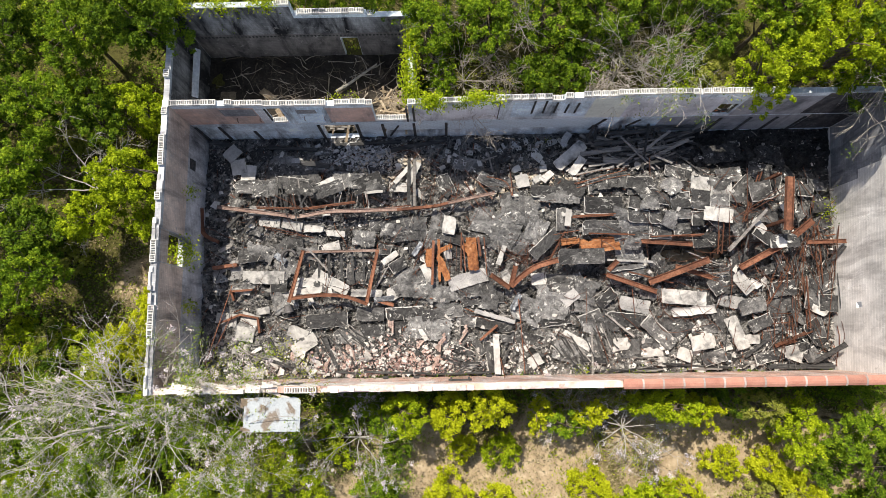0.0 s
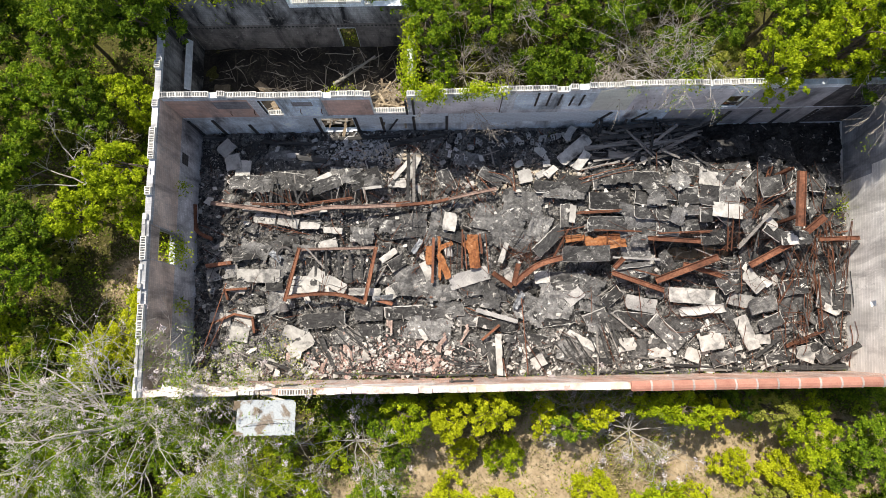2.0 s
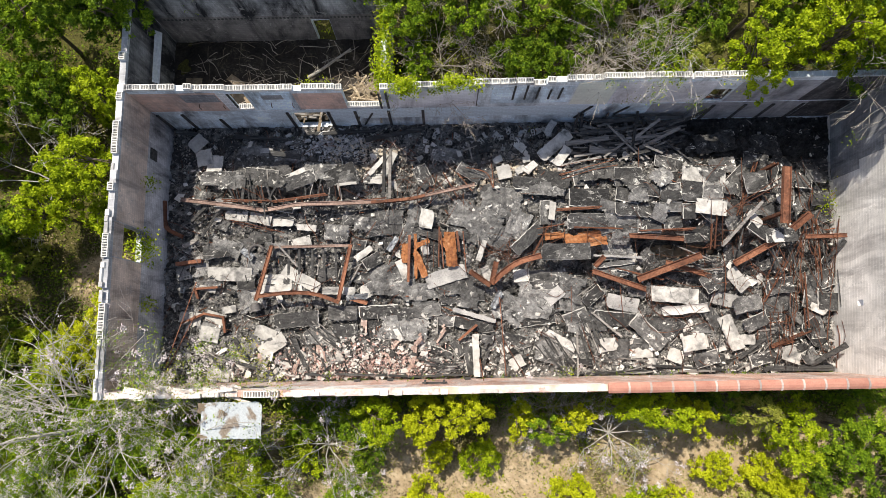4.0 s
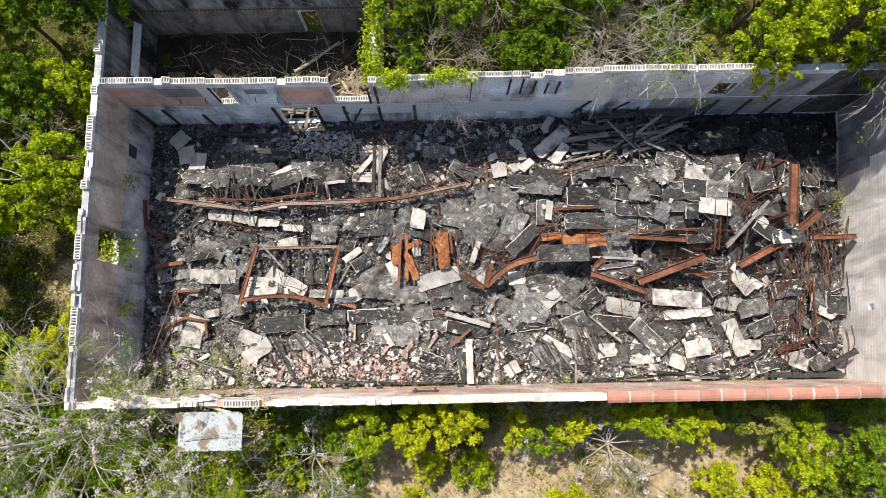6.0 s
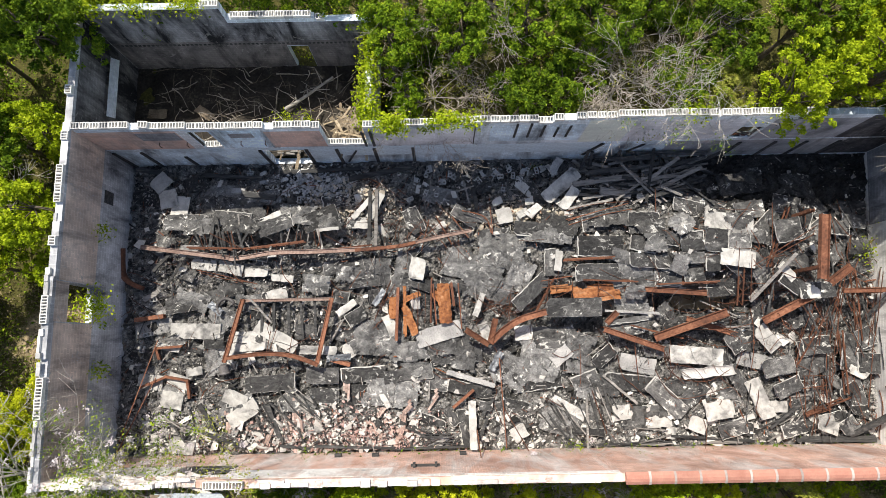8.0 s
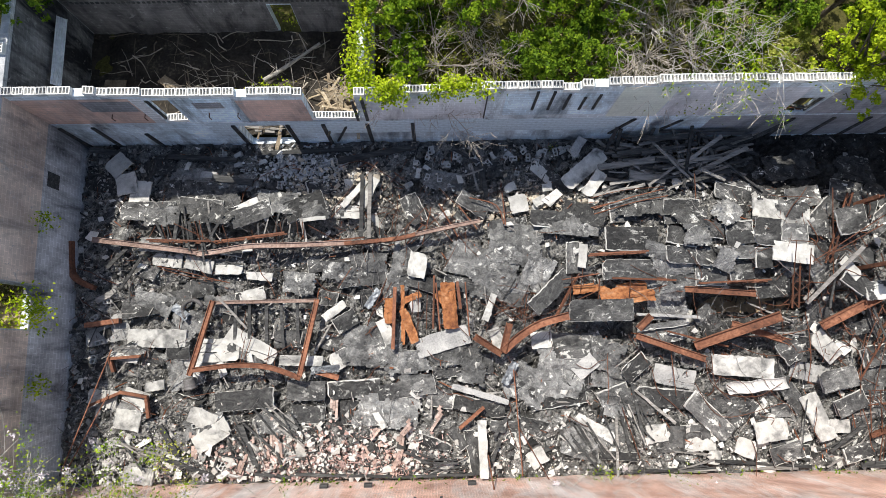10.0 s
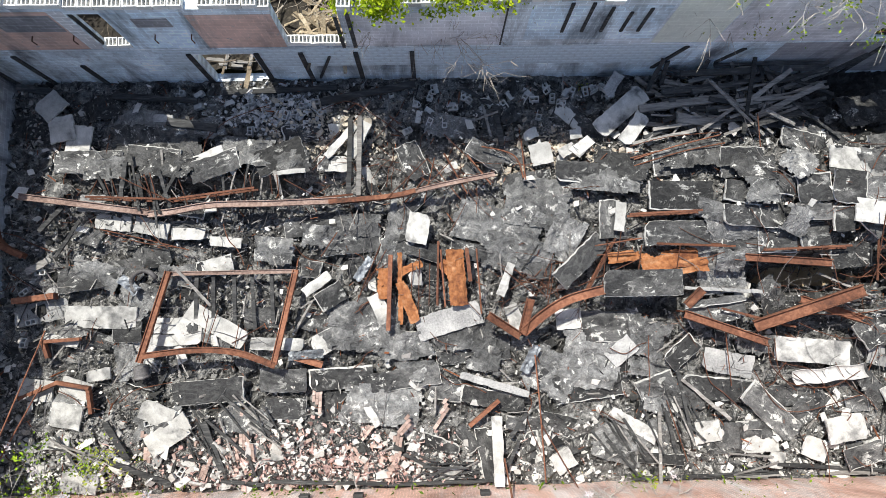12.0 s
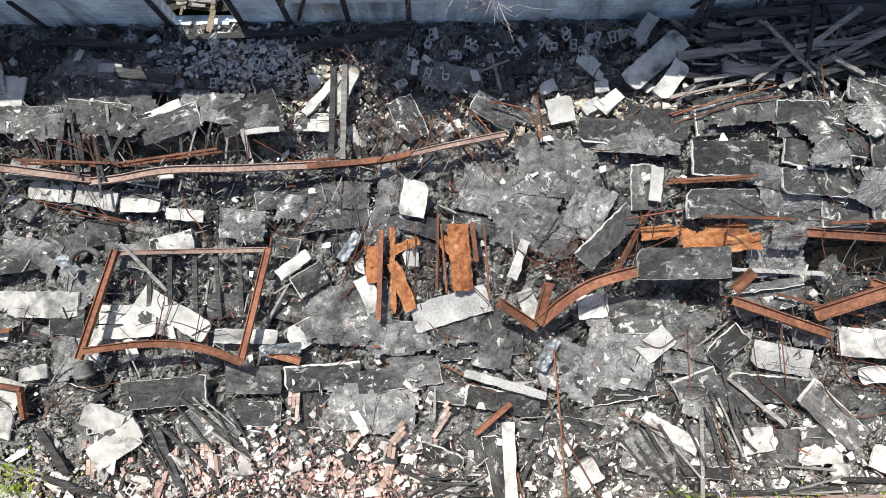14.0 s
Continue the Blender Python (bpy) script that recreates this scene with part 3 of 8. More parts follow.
def felt(x, y, dz, ln, wd, yaw):
    """A torn sheet of roofing felt, crumpled over what lies under it."""
    count[0] += 1
    x = min(x, east_face(y) - 0.1 - 0.6 * ln)
    LAID.append((x, y, ln, wd, yaw))
    s = count[0] * 13 + 1
    rr = random.Random(s)
    cell = 0.075
    nx, ny = int(ln * 1.15 / cell), int(wd * 1.15 / cell)
    bd, ids = Build(), {}
    a0 = radians(yaw)
    # folds: a few straight creases with a lift on one side
    creases = [(rr.uniform(0, 3.14), rr.uniform(-0.5, 0.5) * wd, rr.uniform(0.03, 0.09)) for _ in range(5)]

    def vert(i, j):
        if (i, j) not in ids:
            u, v = (i / nx - 0.5) * ln * 1.15, (j / ny - 0.5) * wd * 1.15
            z = 0.16 * (0.5 - abs(noise.noise((u * 1.6 + s, v * 2.4, s)))) + 0.08 * (0.4 - abs(noise.noise((u * 4 + s, v * 5, 3)))) + 0.03 * noise.noise((u * 11, v * 13 + s, 8)) - 0.06
            for a, o, h in creases:
                d = u * math.cos(a) + v * math.sin(a) - o
                z += h * math.exp(-abs(d) * 6)
            wx, wy = x + u * math.cos(a0) - v * math.sin(a0), y + u * math.sin(a0) + v * math.cos(a0)
            ids[i, j] = len(bd.v)
            bd.v.append((u + rr.uniform(-1, 1) * cell * 0.3, v + rr.uniform(-1, 1) * cell * 0.3, heap(wx, wy) - heap(x, y) + z))
        return ids[i, j]

    for i in range(nx):
        for j in range(ny):
            u, v = 2.0 * (i + 0.5) / nx - 1, 2.0 * (j + 0.5) / ny - 1
            edge = max(abs(u), abs(v))
            if edge < 0.80 + 0.22 * noise.noise((u * 1.7 + s, v * 1.7, s * 0.7)) + 0.07 * noise.noise((u * 6, v * 6, s)):
                bd.f.append((vert(i, j), vert(i + 1, j), vert(i + 1, j + 1), vert(i, j + 1)))
    bd.m = [0] * len(bd.f)
    # near the north wall more sheets turn black to deepen its shade
    return thing("felt_sheet", bd.mesh("felt_sheet", [FELT_BLACK if rr.random() < (0.8 if x > 29 else 0.55 if y > -3.4 else 0.2) else FELT], True), "torn sheet of ashen grey roofing felt draped over rubble", "roofing felt", "torn felt sheets", m=pose(x, y, heap(x, y) + dz, 0, 0, yaw))


def i_outline(h, w, t=0.02):
    a, b = w / 2, h / 2
    return [(-a, -b), (a, -b), (a, -b + t), (t / 2, -b + t), (t / 2, b - t), (a, b - t), (a, b), (-a, b), (-a, b - t), (-t / 2, b - t), (-t / 2, -b + t), (-a, -b + t)]


def smooth_path(pts, n=6):
    pts = [Vector(p) for p in pts]
    if len(pts) < 3:
        return pts
    out = []
    for i in range(len(pts) - 1):
        p0, p1, p2, p3 = pts[max(i - 1, 0)], pts[i], pts[i + 1], pts[min(i + 2, len(pts) - 1)]
        for k in range(n):
            t = k / n
            out.append(0.5 * (2 * p1 + (p2 - p0) * t + (2 * p0 - 5 * p1 + 4 * p2 - p3) * t * t + (3 * p1 - p0 - 3 * p2 + p3) * t ** 3))
    return out + [pts[-1]]


def steel(kind, w, *pts):
    """I: a rolled girder; C: a channel; R: a bent rod or pipe."""
    path = smooth_path(pts)
    for p in path:
        p.x = min(p.x, east_face(p.y) - w * 0.5)
    o = path[0].copy()
    path = [p - o for p in path]
    bd = Build()
    if kind in "IJ":
        bd.sweep([(b, a) for a, b in i_outline(w * 1.1, w * 0.75, 0.026)][::-1], path)
        ob = thing("steel_girder", bd.mesh("steel_girder", [RUST if kind == "I" else RUST_DULL]), "rusty steel girder bent by the fire", "girder", "fallen steel girders", m=pose(*o))
    elif kind == "C":
        a, b, t = w / 2, w * 0.7, 0.02
        bd.sweep([(-a, -b), (a, -b), (a, -b + t), (-a + t, -b + t), (-a + t, b - t), (a, b - t), (a, b), (-a, b)], path)
        ob = thing("steel_channel", bd.mesh("steel_channel", [RUST]), "rusty steel channel lying in the debris", "steel channel", "fallen steel channels", m=pose(*o))
    else:
        bd.tube(path, w * 0.5, sides=6)
        ob = thing("steel_rod", bd.mesh("steel_rod", [SOOT_STEEL if w < 0.022 else RUST_DARK if w < 0.05 else RUST]), "bent rusty steel rod among the debris", "steel rod", "fallen steel rods", m=pose(*o))
    return ob


def timber(kind, w, a, b):
    """A burnt joist or plank between two ends, its edges charred away unevenly."""
    a, b = Vector(a), Vector(b)
    a.x, b.x = min(a.x, east_face(a.y) - w * 0.5), min(b.x, east_face(b.y) - w * 0.5)
    rr = random.Random(int(a.x * 977 + a.y * 131))
    n = 7
    path = [(b - a) * (k / n) for k in range(n + 1)]
    path = [p + Vector((rr.uniform(-1, 1), rr.uniform(-1, 1), rr.uniform(-1, 1))) * 0.012 for p in path]
    bd = Build()
    h = w * rr.uniform(0.35, 0.6)
    bd.sweep([(-w / 2, -h / 2), (w / 2, -h / 2), (w / 2, h / 2), (-w / 2, h / 2)], path, 0, [rr.uniform(0.82, 1.06) for _ in path])
    label = "charred black timber joist lying on the rubble" if kind == "t" else "weathered grey timber plank lying on the rubble"
    return thing("timber", bd.mesh("timber", [TIMBER if kind == "t" else TIMBER_GREY]), label, "timber", "fallen timbers", m=pose(*a))

# ---------------------------------------------------------------- fallen roof, piece by piece
panel("k", 25.16, -4.85, 0.25, 2.15, 0.95, -1)
panel("k", 25.06, -6.06, 0.30, 2.20, 0.82, 0)
panel("k", 23.84, -7.70, 1.00, 2.59, 0.88, 0)
panel("k", 21.94, -6.86, 0.50, 2.16, 0.69, 42)
panel("k", 23.06, -5.48, 0.10, 1.32, 0.89, -91)
panel("k", 27.38, -3.71, 0.10, 1.52, 1.05, -0)
panel("k", 27.19, -4.82, 0.10, 1.33, 0.72, -10)
panel("k", 27.14, -5.56, 0.20, 1.34, 0.70, -2)
panel("k", 27.20, -6.52, 0.20, 1.19, 0.88, 1)
panel("k", 25.47, -3.57, 0.10, 2.02, 0.88, 4)
panel("k", 22.62, -3.92, 0.30, 2.87, 0.73, -7)
panel("k", 20.27, -4.01, 0.10, 1.72, 0.65, 7)
panel("k", 20.74, -4.93, 0.00, 2.24, 0.92, 3)
panel("k", 18.55, -6.50, 0.10, 2.07, 0.62, -11)
panel("w", 16.43, -5.62, 0.35, 1.07, 0.77, -101)
panel("k", 16.52, -6.33, 0.20, 1.68, 0.57, -19)
panel("k", 16.27, -3.16, 0.20, 1.33, 0.81, -65)
panel("k", 18.84, -2.99, 0.20, 1.41, 0.66, -33)
panel("w", 23.66, -1.57, 0.40, 2.18, 0.70, 40)
panel("w", 23.98, -2.31, 0.50, 1.26, 0.51, 53)
panel("w", 20.79, -3.04, 0.20, 0.76, 0.76, 10)
panel("g", 23.45, -0.54, 0.50, 0.93, 0.40, 57)
panel("w", 23.23, -5.46, 0.25, 0.99, 0.35, -99)
panel("w", 3.98, -1.88, 0.34, 0.92, 0.86, -78)
panel("w", 3.55, -1.04, 0.35, 0.97, 0.80, 47)
panel("w", 4.55, -2.22, 0.24, 1.00, 0.84, 84)
panel("w", 5.85, -5.20, 0.10, 1.25, 0.54, -8)
panel("w", 7.20, -5.41, 0.15, 1.21, 0.57, -14)
panel("w", 8.46, -5.66, 0.15, 1.14, 0.40, -1)
panel("w", 9.76, -5.96, 0.20, 1.08, 0.34, -5)
panel("k", 4.97, -3.08, 0.30, 2.27, 0.81, 0)
panel("k", 7.22, -2.96, 0.35, 1.86, 0.75, -7)
panel("k", 9.45, -3.32, 0.35, 1.72, 0.77, 18)
panel("k", 11.64, -3.01, 0.35, 1.77, 0.94, 20)
panel("k", 12.66, -5.37, 0.00, 1.89, 0.69, 8)
panel("k", 14.06, -6.02, 0.10, 2.07, 0.81, 5)
panel("k", 5.45, -7.03, 0.15, 2.83, 0.86, 9)
panel("m", 9.38, -6.79, 0.20, 1.22, 0.57, 14)
panel("w", 14.36, -2.42, 0.35, 1.39, 0.38, 64)
panel("m", 31.27, -3.96, 0.20, 2.27, 1.16, -8)
panel("k", 30.52, -4.75, 0.25, 1.09, 1.07, -6)
panel("k", 31.61, -4.84, 0.25, 1.00, 0.78, -4)
panel("k", 30.33, -5.75, 0.25, 0.70, 0.82, -1)
panel("w", 31.43, -5.59, 0.30, 1.60, 0.78, -8)
panel("k", 28.21, -5.61, 0.10, 1.06, 0.79, -2)
panel("k", 29.34, -5.52, 0.20, 1.18, 0.52, -1)
panel("k", 28.34, -6.39, 0.20, 1.24, 0.83, -1)
panel("k", 29.54, -6.21, 0.15, 0.95, 0.81, 8)
panel("k", 30.93, -6.89, 0.15, 1.39, 0.80, 3)
panel("k", 29.42, -4.71, 0.15, 1.10, 0.94, 4)
panel("k", 28.37, -4.60, 0.10, 0.89, 0.63, -8)
panel("k", 29.24, -3.87, 0.10, 1.32, 0.69, 3)
panel("m", 34.95, -7.14, 1.00, 1.61, 0.74, 3)
panel("k", 33.83, -6.78, 0.80, 1.10, 0.70, -38)
panel("k", 33.78, -4.36, 0.80, 1.25, 1.06, 11)
panel("w", 33.67, -6.27, 0.60, 0.91, 0.42, -53)
panel("k", 32.55, -3.16, 0.20, 1.44, 0.85, 8)
panel("k", 37.78, -3.74, 0.50, 1.10, 0.64, -8)
panel("k", 38.02, -4.97, 0.30, 1.17, 0.69, 4)
panel("w", 5.58, -8.47, 0.15, 2.42, 0.76, -2)
panel("k", 6.46, -8.99, 0.20, 0.95, 0.72, -1)
panel("w", 8.18, -9.00, 0.10, 1.63, 0.95, 1)
panel("w", 9.54, -8.82, 0.20, 2.30, 0.63, -30)
panel("w", 11.58, -9.49, 0.20, 1.80, 0.41, -2)
panel("w", 4.25, -9.23, 0.10, 1.11, 0.32, -13)
panel("k", 9.30, -11.02, 0.20, 2.42, 0.80, 4)
panel("k", 11.79, -10.71, 0.20, 1.58, 0.79, -1)
panel("k", 13.73, -10.66, 0.15, 2.14, 0.71, 3)
panel("k", 15.94, -10.73, 0.20, 2.40, 0.66, 8)
panel("k", 11.91, -11.66, 0.10, 1.36, 0.70, -1)
panel("k", 13.93, -11.65, 0.00, 2.16, 0.97, -4)
panel("w", 7.66, -11.71, 0.20, 1.16, 0.67, -23)
panel("w", 8.09, -12.39, 0.20, 1.53, 0.75, 33)
panel("w", 4.63, -11.72, 0.15, 1.03, 0.80, -10)
panel("w", 5.19, -13.89, 0.20, 1.21, 0.63, -7)
panel("w", 3.50, -10.87, 0.10, 1.22, 0.71, -6)
panel("w", 4.88, -10.84, 0.15, 1.02, 0.59, -18)
panel("w", 5.58, -10.40, 0.10, 0.78, 0.39, 9)
panel("w", 14.78, -11.82, 0.15, 0.97, 0.24, -59)
panel("w", 11.46, -13.18, 0.15, 0.88, 0.26, 8)
panel("g", 17.43, -8.80, 0.30, 2.25, 0.81, 16)
panel("k", 22.79, -9.12, 0.16, 1.69, 1.05, -1, 0, 0)
panel("w", 21.56, -8.83, 0.10, 0.87, 0.70, 4)
panel("w", 19.70, -8.78, 0.10, 0.95, 0.50, -71)
panel("k", 21.28, -10.71, 0.10, 1.77, 0.76, 11)
panel("k", 22.14, -11.09, 0.05, 2.35, 0.97, 7)
panel("g", 23.34, -9.96, 0.20, 1.04, 0.65, 39)
panel("k", 25.37, -10.03, 0.30, 1.27, 0.65, 38)
panel("k", 26.64, -11.29, 0.15, 2.65, 0.76, -6)
panel("k", 28.21, -12.04, 0.20, 2.15, 0.84, -45)
panel("k", 24.44, -11.14, 0.15, 1.33, 0.69, 19)
panel("g", 18.93, -10.97, 0.40, 2.37, 0.24, -17)
panel("k", 17.31, -11.12, 0.10, 1.06, 0.75, -8)
panel("k", 18.84, -11.46, 0.10, 2.14, 0.59, -13)
panel("k", 18.62, -13.21, 0.20, 1.73, 0.55, -80)
panel("w", 18.95, -13.09, 0.40, 2.23, 0.35, -89)
panel("m", 19.59, -12.22, 0.30, 0.65, 0.42, -6)
panel("w", 21.14, -13.50, 0.15, 0.73, 0.65, 30)
panel("w", 23.52, -12.39, 0.15, 1.73, 0.43, -31)
panel("w", 26.03, -12.65, 0.15, 0.83, 0.69, 7)
panel("k", 26.82, -12.79, 0.15, 0.60, 0.59, 1)
panel("w", 27.73, -12.86, 0.05, 1.28, 1.07, 4)
panel("k", 24.38, -13.50, 0.25, 1.53, 0.35, -4)
panel("k", 17.96, -12.71, 0.20, 0.94, 0.41, -53)
panel("k", 17.09, -12.87, 0.15, 1.30, 0.37, -20)
panel("w", 29.78, -10.06, 0.25, 2.57, 0.83, -5)
panel("k", 31.84, -9.31, 0.20, 1.12, 0.74, 56)
panel("w", 33.12, -9.31, 0.20, 1.29, 0.74, -51)
panel("k", 33.52, -10.73, 0.15, 1.21, 0.75, 9)
panel("k", 33.89, -11.69, 0.20, 1.13, 0.58, 13)
panel("w", 32.60, -12.14, 0.20, 1.89, 0.75, -70)
panel("w", 33.39, -12.50, 0.20, 0.86, 0.53, -1)
panel("w", 30.70, -12.62, 0.15, 1.33, 0.64, 8)
panel("w", 29.62, -13.30, 0.15, 0.83, 0.70, -23)
panel("w", 31.79, -13.07, 0.15, 1.09, 0.24, 16)
panel("k", 31.49, -13.48, 0.10, 1.63, 0.65, -7)
panel("k", 35.25, -9.73, 0.30, 1.55, 0.75, 11)
panel("k", 34.95, -11.09, 0.20, 0.94, 0.48, 5)
panel("k", 37.02, -12.18, 0.40, 1.40, 0.97, -58)
panel("k", 37.74, -10.56, 0.60, 1.10, 0.97, -4)
panel("w", 36.00, -13.37, 0.15, 1.03, 0.70, 11)
panel("m", 34.91, -13.29, 0.10, 1.31, 0.81, 13)
panel("k", 36.80, -13.48, 0.20, 0.82, 0.58, 14)
panel("k", 31.23, -11.87, 0.10, 0.77, 0.53, 4)
panel("k", 26.62, -8.72, 0.30, 2.00, 0.72, 13)
panel("k", 26.50, -8.35, 0.42, 2.10, 0.22, 6)
panel("g", 26.75, -7.95, 0.40, 2.60, 0.12, -4)
panel("k", 22.86, -10.20, 0.00, 1.84, 0.95, -28)
panel("k", 18.24, -9.84, 0.00, 2.55, 0.82, 5)
panel("k", 20.28, -6.52, 0.10, 1.99, 0.94, -46)
panel("k", 15.98, -9.52, 0.00, 1.99, 0.78, -9)
panel("m", 13.19, -9.45, 0.10, 0.94, 0.74, 27)
panel("k", 13.38, -7.92, 0.30, 0.97, 0.68, 30)
panel("w", 12.95, -7.47, 0.30, 1.10, 0.34, 35)
panel("w", 15.09, -8.34, 0.20, 1.06, 0.51, -65)
panel("w", 19.40, -7.45, 0.40, 1.18, 0.28, 69)
panel("k", 31.33, -5.78, 0.10, 1.18, 0.61, -42)
panel("k", 33.09, -3.84, 0.20, 1.31, 0.57, 45)
panel("m", 34.36, -2.95, 0.40, 1.27, 0.93, -14)
panel("k", 29.52, -2.25, 0.20, 1.72, 0.50, -19)
panel("k", 29.61, -2.88, 0.10, 1.33, 0.72, -16)
panel("w", 26.20, -1.43, 0.30, 1.23, 0.38, -53)
panel("m", 22.19, -1.75, 0.10, 1.83, 0.62, -42)
panel("w", 13.75, -2.45, 0.35, 1.55, 0.26, 48)
panel("m", 13.45, -3.25, 0.20, 1.05, 0.55, -4)
panel("w", 12.05, -3.62, 0.42, 1.10, 0.16, 6)
panel("m", 9.10, -3.05, 0.42, 1.35, 0.42, 24)
panel("w", 20.45, -2.30, 0.20, 0.55, 0.35, 25)
panel("w", 21.70, -2.95, 0.22, 0.60, 0.36, 30)
panel("w", 22.05, -2.35, 0.22, 0.42, 0.34, 5)
panel("g", 7.40, -1.45, 0.20, 0.70, 0.28, -4)
panel("w", 17.60, -3.45, 0.24, 0.50, 0.28, 20)

# rumpled felt
felt(7.21, -2.43, 0.22, 3.65, 1.36, -2)
felt(7.74, -3.26, 0.32, 2.02, 0.94, -7)
felt(10.40, -2.81, 0.28, 1.99, 1.11, -6)
felt(12.09, -3.22, 0.32, 1.29, 0.91, 0)
felt(5.57, -3.36, 0.25, 1.66, 0.93, 1)
felt(20.48, -4.75, 0.12, 2.40, 1.85, -9)
felt(19.24, -5.58, 0.10, 3.33, 1.48, -14)
felt(19.80, -6.60, 0.12, 2.47, 1.29, -11)
felt(14.55, -8.89, 0.10, 2.75, 1.77, -1)
felt(15.93, -9.66, 0.12, 1.95, 0.95, 4)
felt(18.04, -9.39, 0.12, 2.27, 0.96, 3)
felt(22.15, -10.25, 0.10, 2.15, 1.93, -14)
felt(24.07, -9.44, 0.10, 1.77, 1.47, -25)
felt(20.89, -10.69, 0.12, 1.76, 1.60, -28)
felt(15.12, -11.53, 0.10, 2.86, 1.37, -4)
felt(10.57, -12.02, 0.10, 1.90, 0.91, -6)
felt(18.66, -10.11, 0.14, 1.16, 0.95, -15)
felt(11.44, -6.29, 0.10, 1.49, 0.98, -7)
felt(13.08, -5.83, 0.10, 1.49, 0.83, -7)
felt(22.88, -4.07, 0.30, 2.40, 1.07, -9)
felt(23.41, -3.67, 0.35, 1.89, 1.11, -17)
felt(25.71, -3.34, 0.30, 2.32, 1.09, -0)
felt(27.65, -4.81, 0.30, 1.06, 0.93, -3)
felt(27.55, -3.97, 0.30, 1.35, 0.95, -3)
felt(29.05, -3.85, 0.30, 1.02, 1.25, -58)
felt(14.32, -5.44, 0.10, 1.65, 0.83, -1)
felt(25.25, -11.35, 0.10, 1.70, 1.09, -2)
felt(23.06, -13.04, 0.10, 1.80, 1.25, -16)
felt(27.07, -12.84, 0.10, 2.42, 1.09, 2)
felt(7.72, -12.04, 0.10, 1.80, 0.93, 9)
felt(9.28, -9.07, 0.08, 1.66, 0.78, -21)
felt(6.90, -7.71, 0.10, 1.49, 0.79, -22)
felt(5.30, -7.02, 0.10, 1.72, 0.96, -18)
felt(16.40, -10.48, 0.12, 1.60, 0.72, 2)
felt(21.41, -6.05, 0.12, 1.61, 1.12, 61)
felt(15.63, -6.03, 0.08, 2.90, 0.99, 76)
felt(26.80, -7.00, 0.42, 0.95, 0.75, -5)
felt(28.70, -5.80, 0.36, 0.85, 0.95, 70)
felt(6.60, -1.60, 0.12, 2.00, 1.00, -6)
felt(8.70, -1.90, 0.12, 1.90, 0.80, 8)
felt(5.20, -1.10, 0.10, 1.40, 0.90, 20)
felt(17.60, -1.90, 0.10, 1.90, 1.00, -12)
felt(19.40, -1.50, 0.10, 1.60, 0.80, 15)
felt(3.60, -4.20, 0.10, 1.30, 1.10, 60)
felt(32.6, -1.6, 0.10, 2.4, 1.3, 10)
felt(35.4, -1.8, 0.10, 2.2, 1.4, -14)

# steel, from end to end
steel("I", .18, (7.27, -9.99, 1.03), (7.93, -6.97, 0.62))
steel("I", .18, (12.25, -6.99, 0.62), (11.66, -10.12, 1.04))
steel("I", .18, (7.41, -9.77, 1.08), (9.10, -9.61, 1.08), (10.46, -9.72, 1.08), (11.71, -10.17, 1.04))
steel("J", .13, (7.93, -7.05, 0.55), (12.25, -7.04, 0.62))
steel("I", .2, (12.21, -9.92, 0.53), (13.14, -10.21, 0.45))
steel("J", .2, (2.95, -4.37, 0.96), (5.23, -4.68, 0.88), (7.22, -4.95, 0.73))
steel("J", .19, (7.21, -5.01, 0.71), (8.03, -4.95, 0.80), (9.48, -4.77, 0.97), (11.45, -4.75, 0.97), (13.68, -4.66, 0.85))
steel("C", .16, (13.40, -4.71, 0.85), (15.51, -4.54, 0.82), (16.36, -4.36, 0.82))
steel("J", .15, (15.93, -4.46, 0.77), (17.35, -4.15, 0.84), (19.12, -3.81, 0.83))
steel("I", .24, (18.70, -8.66, 1.34), (19.81, -9.37, 0.73))
steel("I", .24, (19.87, -9.32, 0.73), (20.14, -8.16, 1.17))
steel("I", .28, (19.93, -9.24, 0.73), (20.58, -8.66, 1.05), (21.39, -8.19, 1.30), (22.53, -7.89, 1.38))
steel("I", .34, (27.79, -9.19, 0.72), (30.87, -8.07, 1.81))
steel("I", .24, (25.30, -8.74, 1.03), (28.20, -9.74, 0.68))
steel("I", .22, (29.26, -8.32, 1.03), (31.67, -9.12, 0.83))
steel("I", .30, (32.82, -8.50, 1.19), (34.77, -7.40, 1.97))
steel("I", .34, (34.80, -3.86, 3.51), (34.54, -6.74, 3.27))
steel("I", .30, (35.55, -6.84, 2.11), (36.29, -6.12, 2.66))
steel("I", .22, (26.89, -6.88, 1.44), (30.13, -7.16, 1.47))
steel("I", .24, (26.01, -7.93, 0.93), (25.49, -8.46, 0.78))
steel("C", .2, (2.66, -7.89, 0.42), (4.06, -7.72, 0.42))
steel("C", .2, (1.95, -4.38, 0.77), (2.02, -5.77, 0.52), (2.91, -6.35, 0.42))
steel("C", .14, (15.49, -6.55, 0.74), (15.38, -9.10, 0.62))
steel("C", .12, (18.07, -6.38, 0.83), (18.19, -7.49, 0.67))
steel("R", .05, (20.30, -10.01, 0.65), (20.37, -11.62, 0.80), (20.53, -14.19, 0.50))
steel("R", .06, (19.14, -13.29, 0.92), (19.24, -14.50, 2.37))
steel("R", .04, (20.38, -12.21, 0.76), (21.54, -14.31, 0.79))
steel("C", .13, (18.04, -12.28, 0.66), (19.04, -11.47, 0.68))
steel("C", .12, (4.98, -9.19, 0.42), (3.74, -9.26, 0.46))
steel("C", .12, (3.72, -9.20, 0.44), (3.95, -9.80, 0.42))
